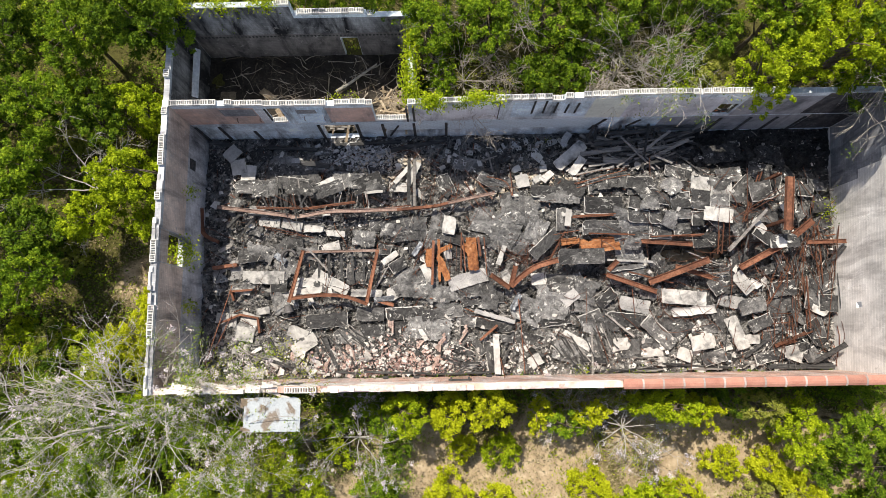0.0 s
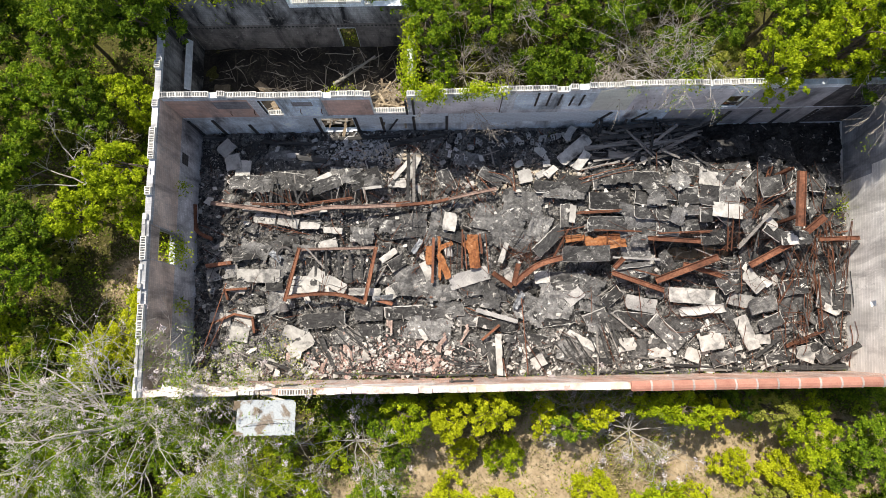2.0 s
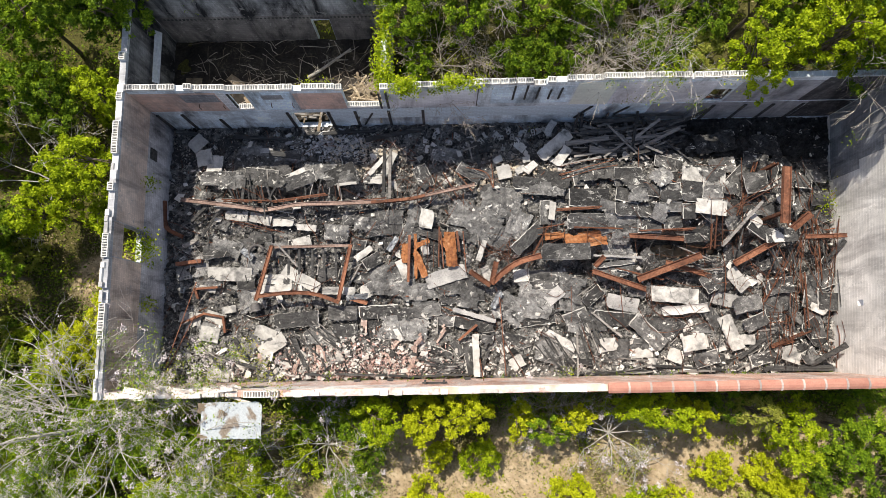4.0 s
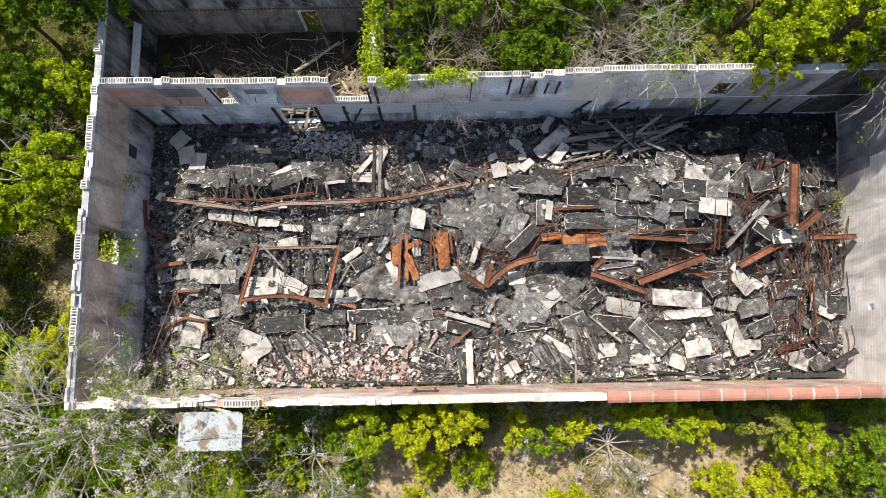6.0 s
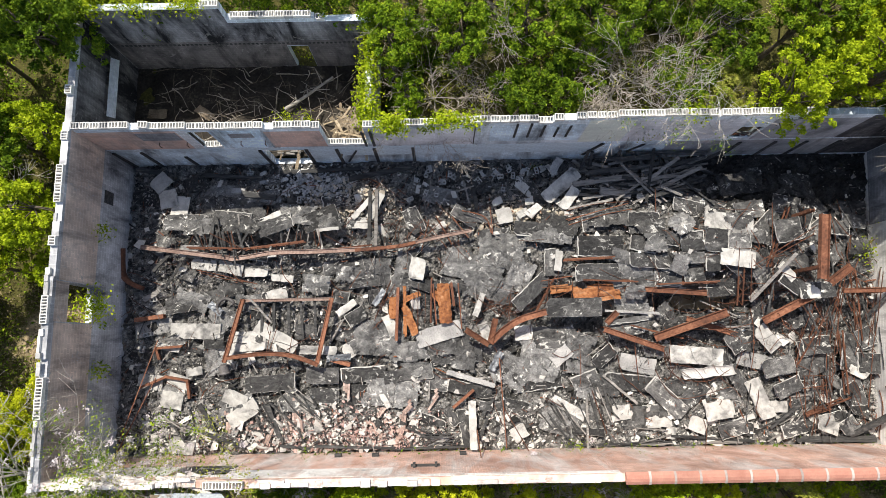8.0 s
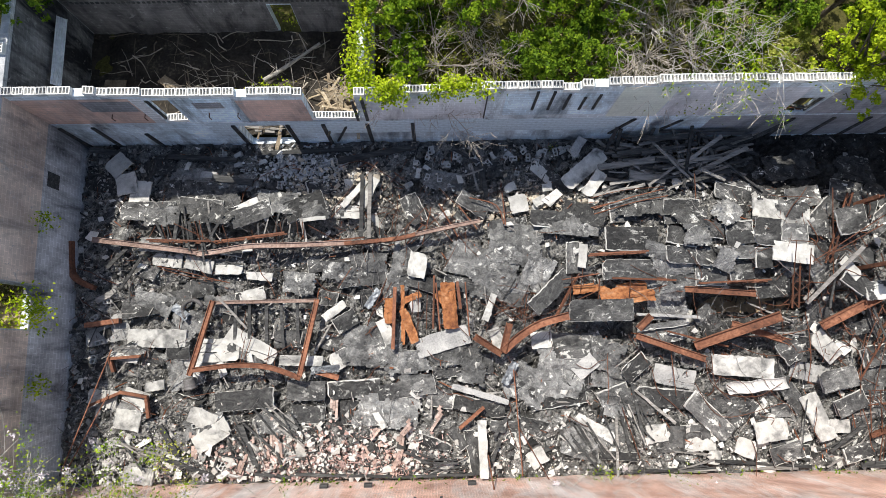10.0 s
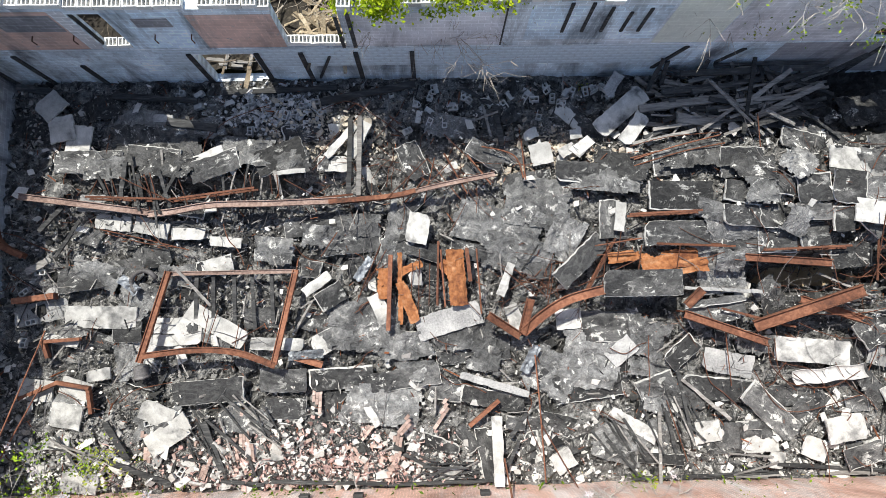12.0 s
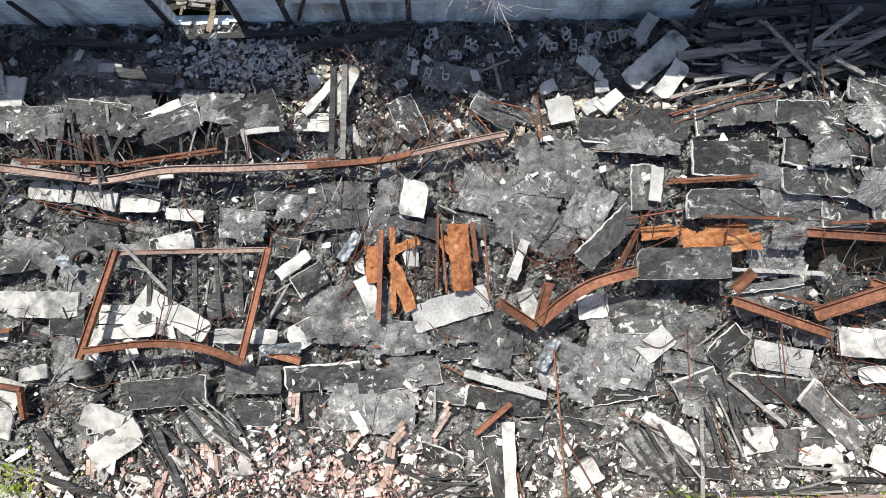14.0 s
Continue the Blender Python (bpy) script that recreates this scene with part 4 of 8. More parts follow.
steel("C", .12, (3.10, -11.12, 0.46), (4.35, -10.62, 0.52))
steel("C", .12, (4.30, -10.60, 0.54), (5.42, -10.82, 0.50))
steel("C", .12, (5.36, -10.80, 0.48), (5.48, -11.66, 0.41))
steel("R", .05, (2.53, -14.22, 1.34), (3.91, -10.66, 0.64))
steel("R", .05, (2.91, -13.41, 1.68), (3.84, -8.89, 0.52))
steel("R", .04, (37.11, -7.27, 1.22), (39.32, -7.24, 1.11))
steel("R", .05, (23.79, -3.51, 1.35), (25.18, -3.11, 1.48), (26.70, -2.76, 1.58))
steel("R", .05, (23.79, -3.73, 1.33), (25.44, -3.29, 1.50), (26.84, -3.04, 1.55))
steel("R", .04, (31.16, -5.26, 2.88), (31.42, -7.53, 1.67))
steel("R", .04, (31.75, -5.52, 2.79), (32.04, -7.54, 1.72))
steel("R", .04, (33.02, -3.08, 2.61), (33.16, -7.56, 1.61))
steel("R", .04, (32.38, -5.81, 2.88), (34.59, -4.66, 2.92))
steel("R", .04, (31.75, -6.06, 2.80), (34.85, -4.24, 2.80))
steel("R", .03, (36.58, -6.81, 1.70), (36.22, -9.75, 0.94), (35.82, -12.43, 0.78))
steel("R", .03, (36.25, -7.08, 1.73), (35.49, -8.66, 1.36), (34.62, -11.87, 0.83))
steel("R", .03, (35.06, -7.61, 1.80), (34.43, -9.72, 1.10), (34.20, -12.13, 0.82))
steel("R", .03, (37.10, -6.29, 1.83), (38.34, -7.05, 1.07), (37.86, -9.78, 0.86))
steel("R", .03, (28.50, -9.61, 0.59), (28.62, -10.97, 0.71), (30.13, -11.27, 0.66), (31.26, -10.75, 0.68))
steel("R", .03, (29.13, -9.08, 0.86), (30.76, -9.65, 0.78), (32.61, -9.41, 0.99))
steel("R", .03, (28.58, -8.80, 0.89), (30.96, -8.84, 1.11), (32.31, -8.60, 1.21))
steel("R", .03, (30.07, -8.24, 1.40), (31.83, -9.40, 0.91), (31.53, -10.75, 0.70))
steel("R", .03, (27.76, -10.69, 0.49), (28.72, -12.05, 0.60), (31.22, -11.56, 0.61))
steel("R", .04, (37.70, -6.41, 2.66), (38.02, -8.71, 1.41), (37.96, -10.32, 0.82))
steel("R", .03, (13.01, -1.24, 0.32), (14.07, -1.05, 0.62), (15.07, -1.63, 0.52), (15.93, -2.22, 0.43))
steel("R", .03, (14.80, -1.09, 0.72), (13.61, -2.48, 0.44), (12.79, -3.53, 0.63))
steel("R", .04, (13.64, -5.70, 0.54), (13.06, -6.53, 0.42))
steel("R", .03, (16.79, -3.18, 0.68), (17.91, -4.67, 0.78))
steel("R", .03, (17.38, -2.30, 0.65), (19.05, -4.13, 0.85))
steel("R", .03, (15.38, -4.66, 1.01), (16.79, -3.18, 0.68))
steel("R", .03, (16.47, -6.38, 0.76), (16.40, -8.61, 0.53))
steel("R", .03, (16.82, -6.87, 0.76), (16.76, -8.30, 0.53))
steel("R", .07, (17.19, -6.40, 0.79), (17.32, -8.34, 0.53))
steel("R", .06, (18.40, -6.41, 0.95), (18.54, -8.60, 0.64))
steel("R", .03, (16.23, -6.86, 0.75), (16.15, -8.04, 0.53))
steel("R", .04, (15.16, -6.16, 0.74), (14.30, -8.12, 0.42))
steel("R", .03, (15.35, -6.36, 0.74), (14.54, -7.67, 0.42))
steel("R", .03, (14.36, -7.48, 0.52), (15.37, -6.83, 0.64))
steel("R", .04, (20.78, -8.13, 0.59), (20.94, -6.96, 0.96))
steel("R", .03, (21.03, -7.12, 0.94), (20.77, -8.56, 0.56))
steel("R", .03, (22.72, -6.24, 1.43), (22.66, -7.70, 0.82))
steel("R", .05, (22.36, -6.42, 1.23), (23.80, -6.24, 1.59))
steel("R", .04, (22.42, -6.73, 1.15), (23.68, -6.66, 1.31))
steel("R", .03, (21.74, -7.78, 0.66), (23.85, -6.87, 1.35))
steel("R", .03, (23.09, -6.90, 1.17), (23.15, -5.99, 1.57))
steel("R", .04, (23.82, -6.46, 1.51), (23.80, -7.38, 1.07))
steel("R", .04, (24.97, -6.53, 1.82), (24.98, -7.27, 1.40))
steel("R", .03, (25.73, -6.99, 1.49), (26.44, -6.76, 1.77))
steel("R", .03, (5.75, -3.80, 0.90), (6.03, -4.75, 0.60))
steel("R", .03, (6.03, -3.81, 0.93), (6.21, -4.60, 0.65))
steel("R", .04, (6.28, -3.74, 0.93), (8.10, -4.63, 0.81))
steel("R", .04, (7.19, -3.68, 1.08), (7.45, -4.80, 0.74))
steel("R", .04, (7.38, -3.65, 1.08), (7.60, -4.89, 0.71))
steel("R", .03, (8.35, -3.89, 1.06), (8.65, -4.97, 0.69))
steel("R", .03, (9.58, -4.10, 1.06), (9.57, -4.98, 0.69))
steel("R", .03, (10.58, -3.77, 1.11), (10.54, -4.84, 0.72))
steel("R", .03, (10.75, -3.77, 1.10), (10.82, -4.69, 0.77))
steel("R", .04, (11.43, -3.77, 1.06), (11.46, -4.39, 0.82))
steel("R", .04, (11.66, -3.77, 1.04), (11.69, -4.54, 0.77))
steel("R", .03, (6.99, -3.85, 0.99), (7.40, -4.47, 0.85))
steel("R", .06, (17.37, -3.03, 0.78), (18.15, -4.48, 0.79))
steel("R", .04, (17.04, -3.18, 0.79), (16.65, -4.75, 0.62))
steel("R", .05, (18.19, -3.08, 0.71), (18.97, -4.18, 0.85))
steel("R", .06, (18.69, -2.78, 0.71), (19.79, -3.14, 0.80), (20.09, -3.99, 0.94))
steel("R", .05, (20.08, -2.58, 0.75), (20.15, -4.06, 0.96))
steel("R", .04, (16.01, -4.73, 0.71), (16.67, -3.91, 0.72))
steel("R", .03, (16.17, -4.73, 0.71), (17.66, -3.24, 0.70))
steel("R", .04, (5.52, -5.48, 0.55), (6.80, -5.78, 0.54), (8.57, -6.24, 0.52))
steel("R", .03, (5.68, -5.61, 0.54), (6.97, -5.96, 0.53), (8.44, -6.18, 0.52))
steel("R", .03, (11.90, -3.93, 1.04), (12.97, -4.51, 0.71))
steel("R", .03, (12.83, -3.25, 0.66), (13.72, -2.14, 0.63))
steel("R", .03, (23.73, -3.02, 1.26), (25.03, -2.72, 1.29), (26.74, -2.62, 1.42))
steel("R", .05, (24.59, -3.27, 1.47), (23.69, -3.45, 1.31))
steel("R", .04, (22.96, -3.21, 1.13), (22.64, -3.52, 1.08))
steel("R", .04, (28.05, -2.02, 1.53), (27.90, -3.26, 1.78))
steel("R", .03, (11.19, -8.83, 0.52), (10.10, -9.43, 0.52))
steel("R", .03, (9.33, -8.48, 0.62), (9.03, -10.03, 0.53))
steel("R", .03, (9.64, -8.32, 0.62), (9.17, -9.73, 0.53))
steel("R", .03, (10.36, -8.81, 0.62), (10.12, -10.06, 0.54))
steel("R", .03, (20.08, -9.47, 0.63), (20.46, -10.27, 0.56))
steel("R", .03, (18.50, -8.65, 0.73), (18.04, -8.17, 0.74))
steel("R", .03, (19.26, -7.07, 0.74), (20.44, -8.05, 0.69))
steel("R", .03, (19.66, -7.08, 0.76), (20.76, -8.06, 0.70))
steel("R", .03, (28.21, -9.79, 0.68), (28.30, -10.57, 0.68), (29.05, -11.37, 0.65))
steel("R", .03, (27.76, -9.14, 0.72), (28.47, -10.42, 0.68))
steel("R", .04, (26.82, -9.13, 0.61), (26.93, -11.18, 0.53))
steel("R", .04, (24.63, -11.58, 0.69), (25.26, -13.60, 0.56))

# timbers
timber("t", .14, (8.84, -7.03, 0.47), (8.80, -9.03, 0.32))
timber("t", .14, (9.40, -7.04, 0.47), (9.41, -8.99, 0.32))
timber("t", .14, (10.11, -7.05, 0.47), (10.14, -9.11, 0.32))
timber("t", .13, (10.70, -7.06, 0.47), (10.82, -9.01, 0.32))
timber("t", .13, (11.38, -7.07, 0.47), (11.43, -8.75, 0.32))
timber("g", .10, (8.16, -6.79, 0.82), (9.33, -8.15, 0.42))
timber("t", .22, (5.98, -11.92, 0.52), (6.74, -13.16, 0.43))
timber("t", .18, (6.15, -13.19, 0.52), (8.23, -13.97, 0.48))
timber("t", .22, (9.23, -11.97, 0.56), (9.90, -13.64, 0.47))
timber("t", .10, (9.08, -11.64, 0.64), (10.84, -13.19, 0.57))
timber("t", .10, (9.82, -11.12, 0.60), (11.49, -12.41, 0.61))
timber("t", .12, (9.86, -13.89, 0.50), (11.27, -14.05, 0.49))
timber("g", .16, (14.44, -1.59, 0.62), (14.40, -4.48, 0.75))
timber("t", .18, (14.10, -1.64, 0.62), (14.06, -4.48, 0.76))
timber("g", .15, (32.12, -7.58, 1.51), (33.70, -5.53, 2.96))
timber("t", .14, (32.96, -13.50, 0.58), (34.37, -12.40, 0.80))
timber("t", .14, (36.76, -13.84, 0.52), (38.18, -12.79, 1.45))
timber("t", .18, (34.35, -13.99, 0.44), (37.91, -14.00, 0.49))
timber("t", .14, (28.32, -13.78, 0.42), (32.23, -14.09, 0.41))
timber("g", .14, (29.73, -14.10, 0.39), (31.68, -14.11, 0.40))
timber("t", .12, (23.45, -14.15, 0.40), (28.36, -14.08, 0.39))
timber("t", .12, (11.49, -13.95, 0.50), (15.29, -14.09, 0.51))
timber("t", .12, (19.09, -14.05, 0.52), (15.28, -14.16, 0.40))
timber("t", .16, (6.91, -3.64, 0.95), (6.99, -4.60, 0.69))
timber("t", .16, (6.40, -3.16, 0.79), (6.22, -4.50, 0.68))
timber("t", .12, (7.61, -3.50, 0.94), (7.92, -4.75, 0.66))
timber("t", .12, (8.31, -3.43, 0.94), (7.40, -4.88, 0.61))
timber("t", .10, (5.41, -3.57, 0.74), (5.84, -4.43, 0.67))
timber("g", .14, (11.56, -3.57, 0.91), (11.73, -4.40, 0.71))
timber("g", .14, (25.45, -1.37, 0.80), (28.02, -1.09, 0.92))
timber("g", .16, (25.12, -1.96, 0.83), (27.87, -1.38, 0.89))
timber("g", .14, (24.91, -1.04, 0.73), (27.47, -0.95, 0.88))
timber("g", .14, (26.12, -2.42, 1.07), (23.89, -2.86, 1.02))
timber("t", .14, (27.37, -0.10, 1.37), (28.03, -2.31, 1.06))
timber("t", .14, (28.18, 0.18, 1.56), (27.68, -2.63, 1.20))
timber("t", .12, (28.47, -0.37, 1.41), (31.18, -1.14, 0.90))
timber("g", .12, (28.73, -1.11, 0.94), (31.11, -0.30, 1.24))
timber("g", .12, (28.29, -1.39, 0.91), (30.48, -2.05, 1.02))
timber("t", .12, (26.86, -0.11, 1.17), (30.76, -0.18, 1.42))
timber("g", .14, (26.02, -0.64, 1.00), (28.58, -0.06, 1.18))
timber("t", .12, (25.17, -0.13, 1.05), (27.22, -0.60, 0.82))
timber("g", .12, (27.33, -2.01, 1.08), (30.20, -0.93, 1.23))
timber("t", .2, (9.49, -0.57, 0.32), (13.59, -0.40, 0.32))
timber("t", .30, (7.60, -1.63, 0.42), (9.35, -1.90, 0.42))
timber("t", .26, (13.00, -0.98, 0.40), (16.40, -0.35, 0.45))
timber("t", .24, (2.25, -0.30, 0.45), (3.80, -0.52, 0.35))
timber("t", .22, (5.60, -0.62, 0.32), (8.60, -0.85, 0.35))
timber("t", .20, (19.25, -1.25, 0.35), (19.45, -2.70, 0.42))
timber("g", .10, (18.80, -1.11, 0.33), (19.06, -2.33, 0.38))
timber("t", .14, (17.99, -0.46, 0.42), (19.44, -1.31, 0.34))
timber("t", .12, (1.23, -8.28, 0.32), (2.62, -8.03, 0.32))
timber("g", .12, (26.78, -12.28, 0.63), (25.22, -10.91, 0.61))
timber("t", .12, (25.11, -10.64, 0.58), (25.50, -13.18, 0.61))
timber("t", .12, (24.61, -11.97, 0.63), (24.87, -13.31, 0.60))
timber("g", .12, (24.39, -11.97, 0.63), (24.35, -14.31, 0.48))
timber("t", .10, (22.82, -12.21, 0.65), (23.45, -13.41, 0.59))
timber("t", .10, (23.17, -12.16, 0.65), (23.86, -13.29, 0.60))
timber("t", .16, (3.42, -5.51, 0.53), (4.32, -4.70, 0.73))
timber("t", .12, (3.99, -6.37, 0.42), (4.84, -5.12, 0.58))
timber("g", .24, (3.03, -6.92, 0.42), (3.71, -6.50, 0.42))
timber("t", .10, (16.93, -13.70, 0.56), (15.85, -13.14, 0.62))
timber("t", .14, (19.39, -12.67, 0.67), (19.96, -11.89, 0.64))
timber("t", .12, (19.23, -13.74, 0.56), (19.66, -12.81, 0.66))

# orange sheet steel and a crushed tank
def sheet(x, y, dz, ln, wd, yaw, tx=0, ty=0, name="sheet_metal"):
    bd = board_mesh(ln, wd, 0.012, int(x * 71 + y * 13), 0.03, 0.05, False, cell=0.06, keep=lambda u, v: noise.noise((u * 1.6 + x, v * 2.2, y)) > -0.42)
    for i, p in enumerate(bd.v):
        bd.v[i] = (p[0], p[1], p[2] + 0.12 * abs(noise.noise((p[0] * 2.0 + x, p[1] * 4.0, 1))) + 0.03 * noise.noise((p[0] * 7 + x, p[1] * 7, 2)))
    return thing(name, bd.mesh(name, [RUST_ORANGE] * 2), "torn orange rusted sheet steel among the debris", "sheet metal", "rusted sheets", m=pose(x, y, heap(x, y) + dz, tx, ty, yaw))


sheet(15.22, -7.50, 0.42, 1.05, 0.42, -88, 5, 4)
sheet(16.05, -8.16, 0.42, 1.45, 0.38, -70, -5, 4)
sheet(16.18, -6.98, 0.42, 0.78, 0.26, 21, 5, -4)
sheet(17.72, -7.35, 0.44, 1.95, 0.62, -86, -5, -4)
sheet(17.38, -7.01, 0.42, 0.54, 0.36, -43, 5, 4)
sheet(24.84, -6.93, 0.42, 2.02, 0.62, 7, -5, 4)
sheet(25.56, -7.14, 0.42, 1.13, 0.45, 6, 5, -4)
sheet(23.35, -6.79, 0.42, 1.06, 0.36, 5, -5, -4)
sheet(15.79, -7.69, 0.42, 2.44, 0.16, -90, -5, 4)
# a pale gutter trough under the white slab
tk = Build()
half = [(0.24 * math.cos(math.pi * (1 + k / 10)), 0.15 * math.sin(math.pi * (1 + k / 10))) for k in range(11)]
tk.sweep(half + [(a * 0.93, b * 0.92) for a, b in half[::-1]], [Vector((-1.25 + 0.25 * k, 0.03 * math.sin(k * 1.3), 0.02 * math.cos(k * 1.7))) for k in range(11)])
thing("gutter", tk.mesh("gutter", [surface("pale_enamel", ((0.2, (0.38, 0.37, 0.36)), (0.8, (0.68, 0.67, 0.65))), 2, 15, rough=0.6)], True),
      "pale bent metal gutter lying below a white slab", "gutter", m=pose(30.3, -10.85, 0.62, 0, 0, 5))
# crumpled zinc ducting and a sooty drum
ZINC = surface("crumpled_zinc", ((0.2, (0.13, 0.14, 0.155)), (0.8, (0.34, 0.36, 0.385))), 1.2, 5, rough=0.5, metal=0.4)
for x, y, ln, wd, yaw in ((20.15, -10.15, 1.0, 0.34, 62), (14.55, -7.0, 0.9, 0.3, 55), (12.6, -9.85, 1.2, 0.3, 4), (6.6, -7.4, 0.8, 0.35, -40)):
    bd = board_mesh(ln, wd, 0.01, int(x * 31), 0.05, 0.1, False, cell=0.05)
    bd.v = [(a, b, c + 0.16 * abs(noise.noise((a * 3.5 + x, b * 6.0, 2))) + 0.05 * noise.noise((a * 11, b * 11 + x, 1))) for a, b, c in bd.v]
    thing("crumpled_duct", bd.mesh("crumpled_duct", [ZINC] * 2), "crumpled grey zinc ducting in the debris", "duct", "crumpled ducts", m=pose(x, y, heap(x, y) + 0.42, 0, 0, yaw))
tk = Build()
tk.tube([Vector((0, 0.0, 0)), Vector((0, 0.03, 0)), Vector((0.0, 0.36, 0.0)), Vector((0, 0.4, 0))], 0.24, 0.22, 16)
tk.tube([Vector((0, -0.02, 0)), Vector((0, 0.06, 0))], 0.26, 0.26, 16)
thing("metal_drum", tk.mesh("metal_drum", [SOOT_STEEL], True), "sooty dented metal drum among the debris", "drum", m=pose(7.15, -10.5, 0.5, 12, 0, 8))
# arc of tube that stands for a curved duct
tk = Build()
tk.tube([Vector((0.42 * math.cos(a * 0.26), 0.42 * math.sin(a * 0.26), 0.03 * math.sin(a))) for a in range(15)], 0.09, 0.08, 8)
thing("rubber_tyre", tk.mesh("rubber_tyre", [SOOT_STEEL], True), "curved sooty duct half buried in the debris", "tyre", m=pose(7.1, -7.35, 0.55, 15, 0, 20))

# uprights that still hold the high girder
for y in (-3.6, -6.2):
    steel("I", 0.2, (34.45, y, 0.2), (34.45, y, heap(34.45, y) + 1.95))

# dark panels under the placed ones, more or less in rows as the roof came down
FR = random.Random(21)
made = 0
for gy_ in range(13):
    for gx_ in range(20):
        x = X0 + 1.4 + gx_ * 1.83 + FR.uniform(-0.5, 0.5)
        y = Y1 - 1.9 - gy_ * 0.95 + FR.uniform(-0.3, 0.3)
        if y < Y0 + 0.6 or x > X1 - 1.0 or FR.random() < 0.22 or (9 < x < 17 and y < -12.3) or hollow(x, y) > 0.15 or covered(x, y, 0.22):
            continue
        west = x < 7
        kind = FR.choices("kmgw", (0.82, 0.05, 0.10, 0.03) if x < 20 else (0.9, 0.0, 0.1, 0.0))[0]
        big = FR.random() < (0.35 if west else 0.62)
        ln, wd = (FR.uniform(1.2, 2.0), FR.uniform(0.6, 0.85)) if big else (FR.uniform(0.4, 1.2), FR.uniform(0.3, 0.7))
        panel(kind, x, y, FR.uniform(-0.05, 0.08), ln, wd, FR.gauss(-2, 16 if big else 45), FR.gauss(0, 6), FR.gauss(0, 4), rim=(-0.03, 0.0) if FR.random() < 0.75 else (-0.004, 0.022))
        made += 1


# white slabs and plaster boards along the south wall
for k in [i for i in range(40) if i % 3 and not 7 < i < 15]:
    x, y = X0 + 1.2 + k * 0.9 + FR.uniform(-0.3, 0.3), Y0 + 0.4 + abs(FR.gauss(0, 0.9))
    if not covered(x, y, 0.1):
        panel(FR.choices("wgm", (0.45, 0.25, 0.3))[0], x, y, FR.uniform(0.04, 0.12), FR.uniform(0.5, 1.1), FR.uniform(0.3, 0.6), FR.uniform(0, 180), FR.gauss(0, 7), FR.gauss(0, 6))


# torn felt over the east half of the hall
for k in range(110):
    x, y = FR.uniform(24, 38.3), FR.uniform(-13.4, -2.6)
    if hollow(x, y) < 0.15 and not covered(x, y, 0.0):
        felt(x, y, FR.uniform(0.0, 0.08), FR.uniform(1.0, 2.0), FR.uniform(0.6, 1.1), FR.gauss(0, 30))
for k in range(10):
    felt(FR.uniform(3.4, 8.5), FR.uniform(-12, -2.6), 0.06, FR.uniform(1.0, 2.0), FR.uniform(0.6, 1.1), FR.gauss(0, 40))


# small things that nobody could count
def scatter(name, mat, label, n, where, size, flat, seed, lift=0.05, stick=False, sink=1.0, vary=0.5):
    rr = random.Random(seed)
    bd = Build()
    for _ in range(n):
        x, y = where(rr)
        x = min(x, east_face(y) - 0.1)
        s = size * math.exp(rr.gauss(0, vary))
        m = pose(x, y, heap(x, y) - hollow(x, y) - sunk(x, y) * sink + 0.10 * noise.noise((x * 2.3, y * 2.3, 5)) + rr.uniform(-0.02, lift), rr.gauss(0, 22), rr.gauss(0, 22), rr.uniform(0, 360))
        a, b, c = (s * rr.uniform(3, 9), s * 0.5, s * 0.5) if stick else (s * rr.uniform(0.7, 1.5), s * rr.uniform(0.4, 0.9), s * flat * rr.uniform(0.5, 1.2))
        p = [m @ Vector((sx * a / 2 * rr.uniform(0.25, 1.1), sy * b / 2 * rr.uniform(0.6, 1.1), sz * c / 2 * rr.uniform(0.4, 1.0))) for sz in (-1, 1) for sy in (-1, 1) for sx in (-1, 1)]
        bd.add(p, ((0, 2, 3, 1), (4, 5, 7, 6), (0, 1, 5, 4), (2, 6, 7, 3), (0, 4, 6, 2), (1, 3, 7, 5)))
    return thing(name, bd.mesh(name, [mat]), label, "rubble", kind="stuff")


def anywhere(rr):
    while True:
        x, y = rr.uniform(X0 + 0.1, X1 - 0.1), rr.uniform(Y0 + 0.1, Y1 - 0.1)
        if not (x > 30.5 and y > -2.6) or rr.random() < 0.15:
            return x, y


def patchy(rr):
    while True:
        x, y = anywhere(rr)
        if noise.noise((x * 0.45, y * 0.6, 6)) > 0.08 or rr.random() < (0.4 if y > -1.6 or x < 4 else 0.18):
            return x, y


def south_strip(rr):
    return rr.uniform(X0 + 0.5, X1 - 0.5), Y0 + 0.1 + abs(rr.gauss(0, 1.3))


def brick_heap(rr):
    return min(max(rr.gauss(12.5, 2.4), 6), 20), Y0 + 0.15 + abs(rr.gauss(0.2, 0.85))


def block_heap(rr):
    return rr.gauss(11.4, 1.2), min(-0.15, rr.gauss(-1.15, 0.45))


def west_strip(rr):
    return X0 + 0.1 + abs(rr.gauss(0, 1.6)), rr.uniform(Y0 + 0.2, Y1 - 0.2)


CHIP_DARK = surface("charred_chips", ((0.2, (0.013, 0.013, 0.013)), (0.8, (0.08, 0.079, 0.077))), 3, 20, vary=0.6, island=True)
CHIP_GREY = surface("grey_chips", ((0.2, (0.18, 0.17, 0.165)), (0.8, (0.40, 0.39, 0.37))), 3, 20, vary=0.35, island=True)
CHIP_WHITE = surface("white_chips", ((0.2, (0.44, 0.425, 0.40)), (0.8, (0.68, 0.66, 0.63))), 3, 20, vary=0.18, island=True)
CHIP_BRICK = surface("brick_chips", ((0.2, (0.25, 0.14, 0.12)), (0.8, (0.56, 0.40, 0.37))), 3, 20, vary=0.45, island=True)
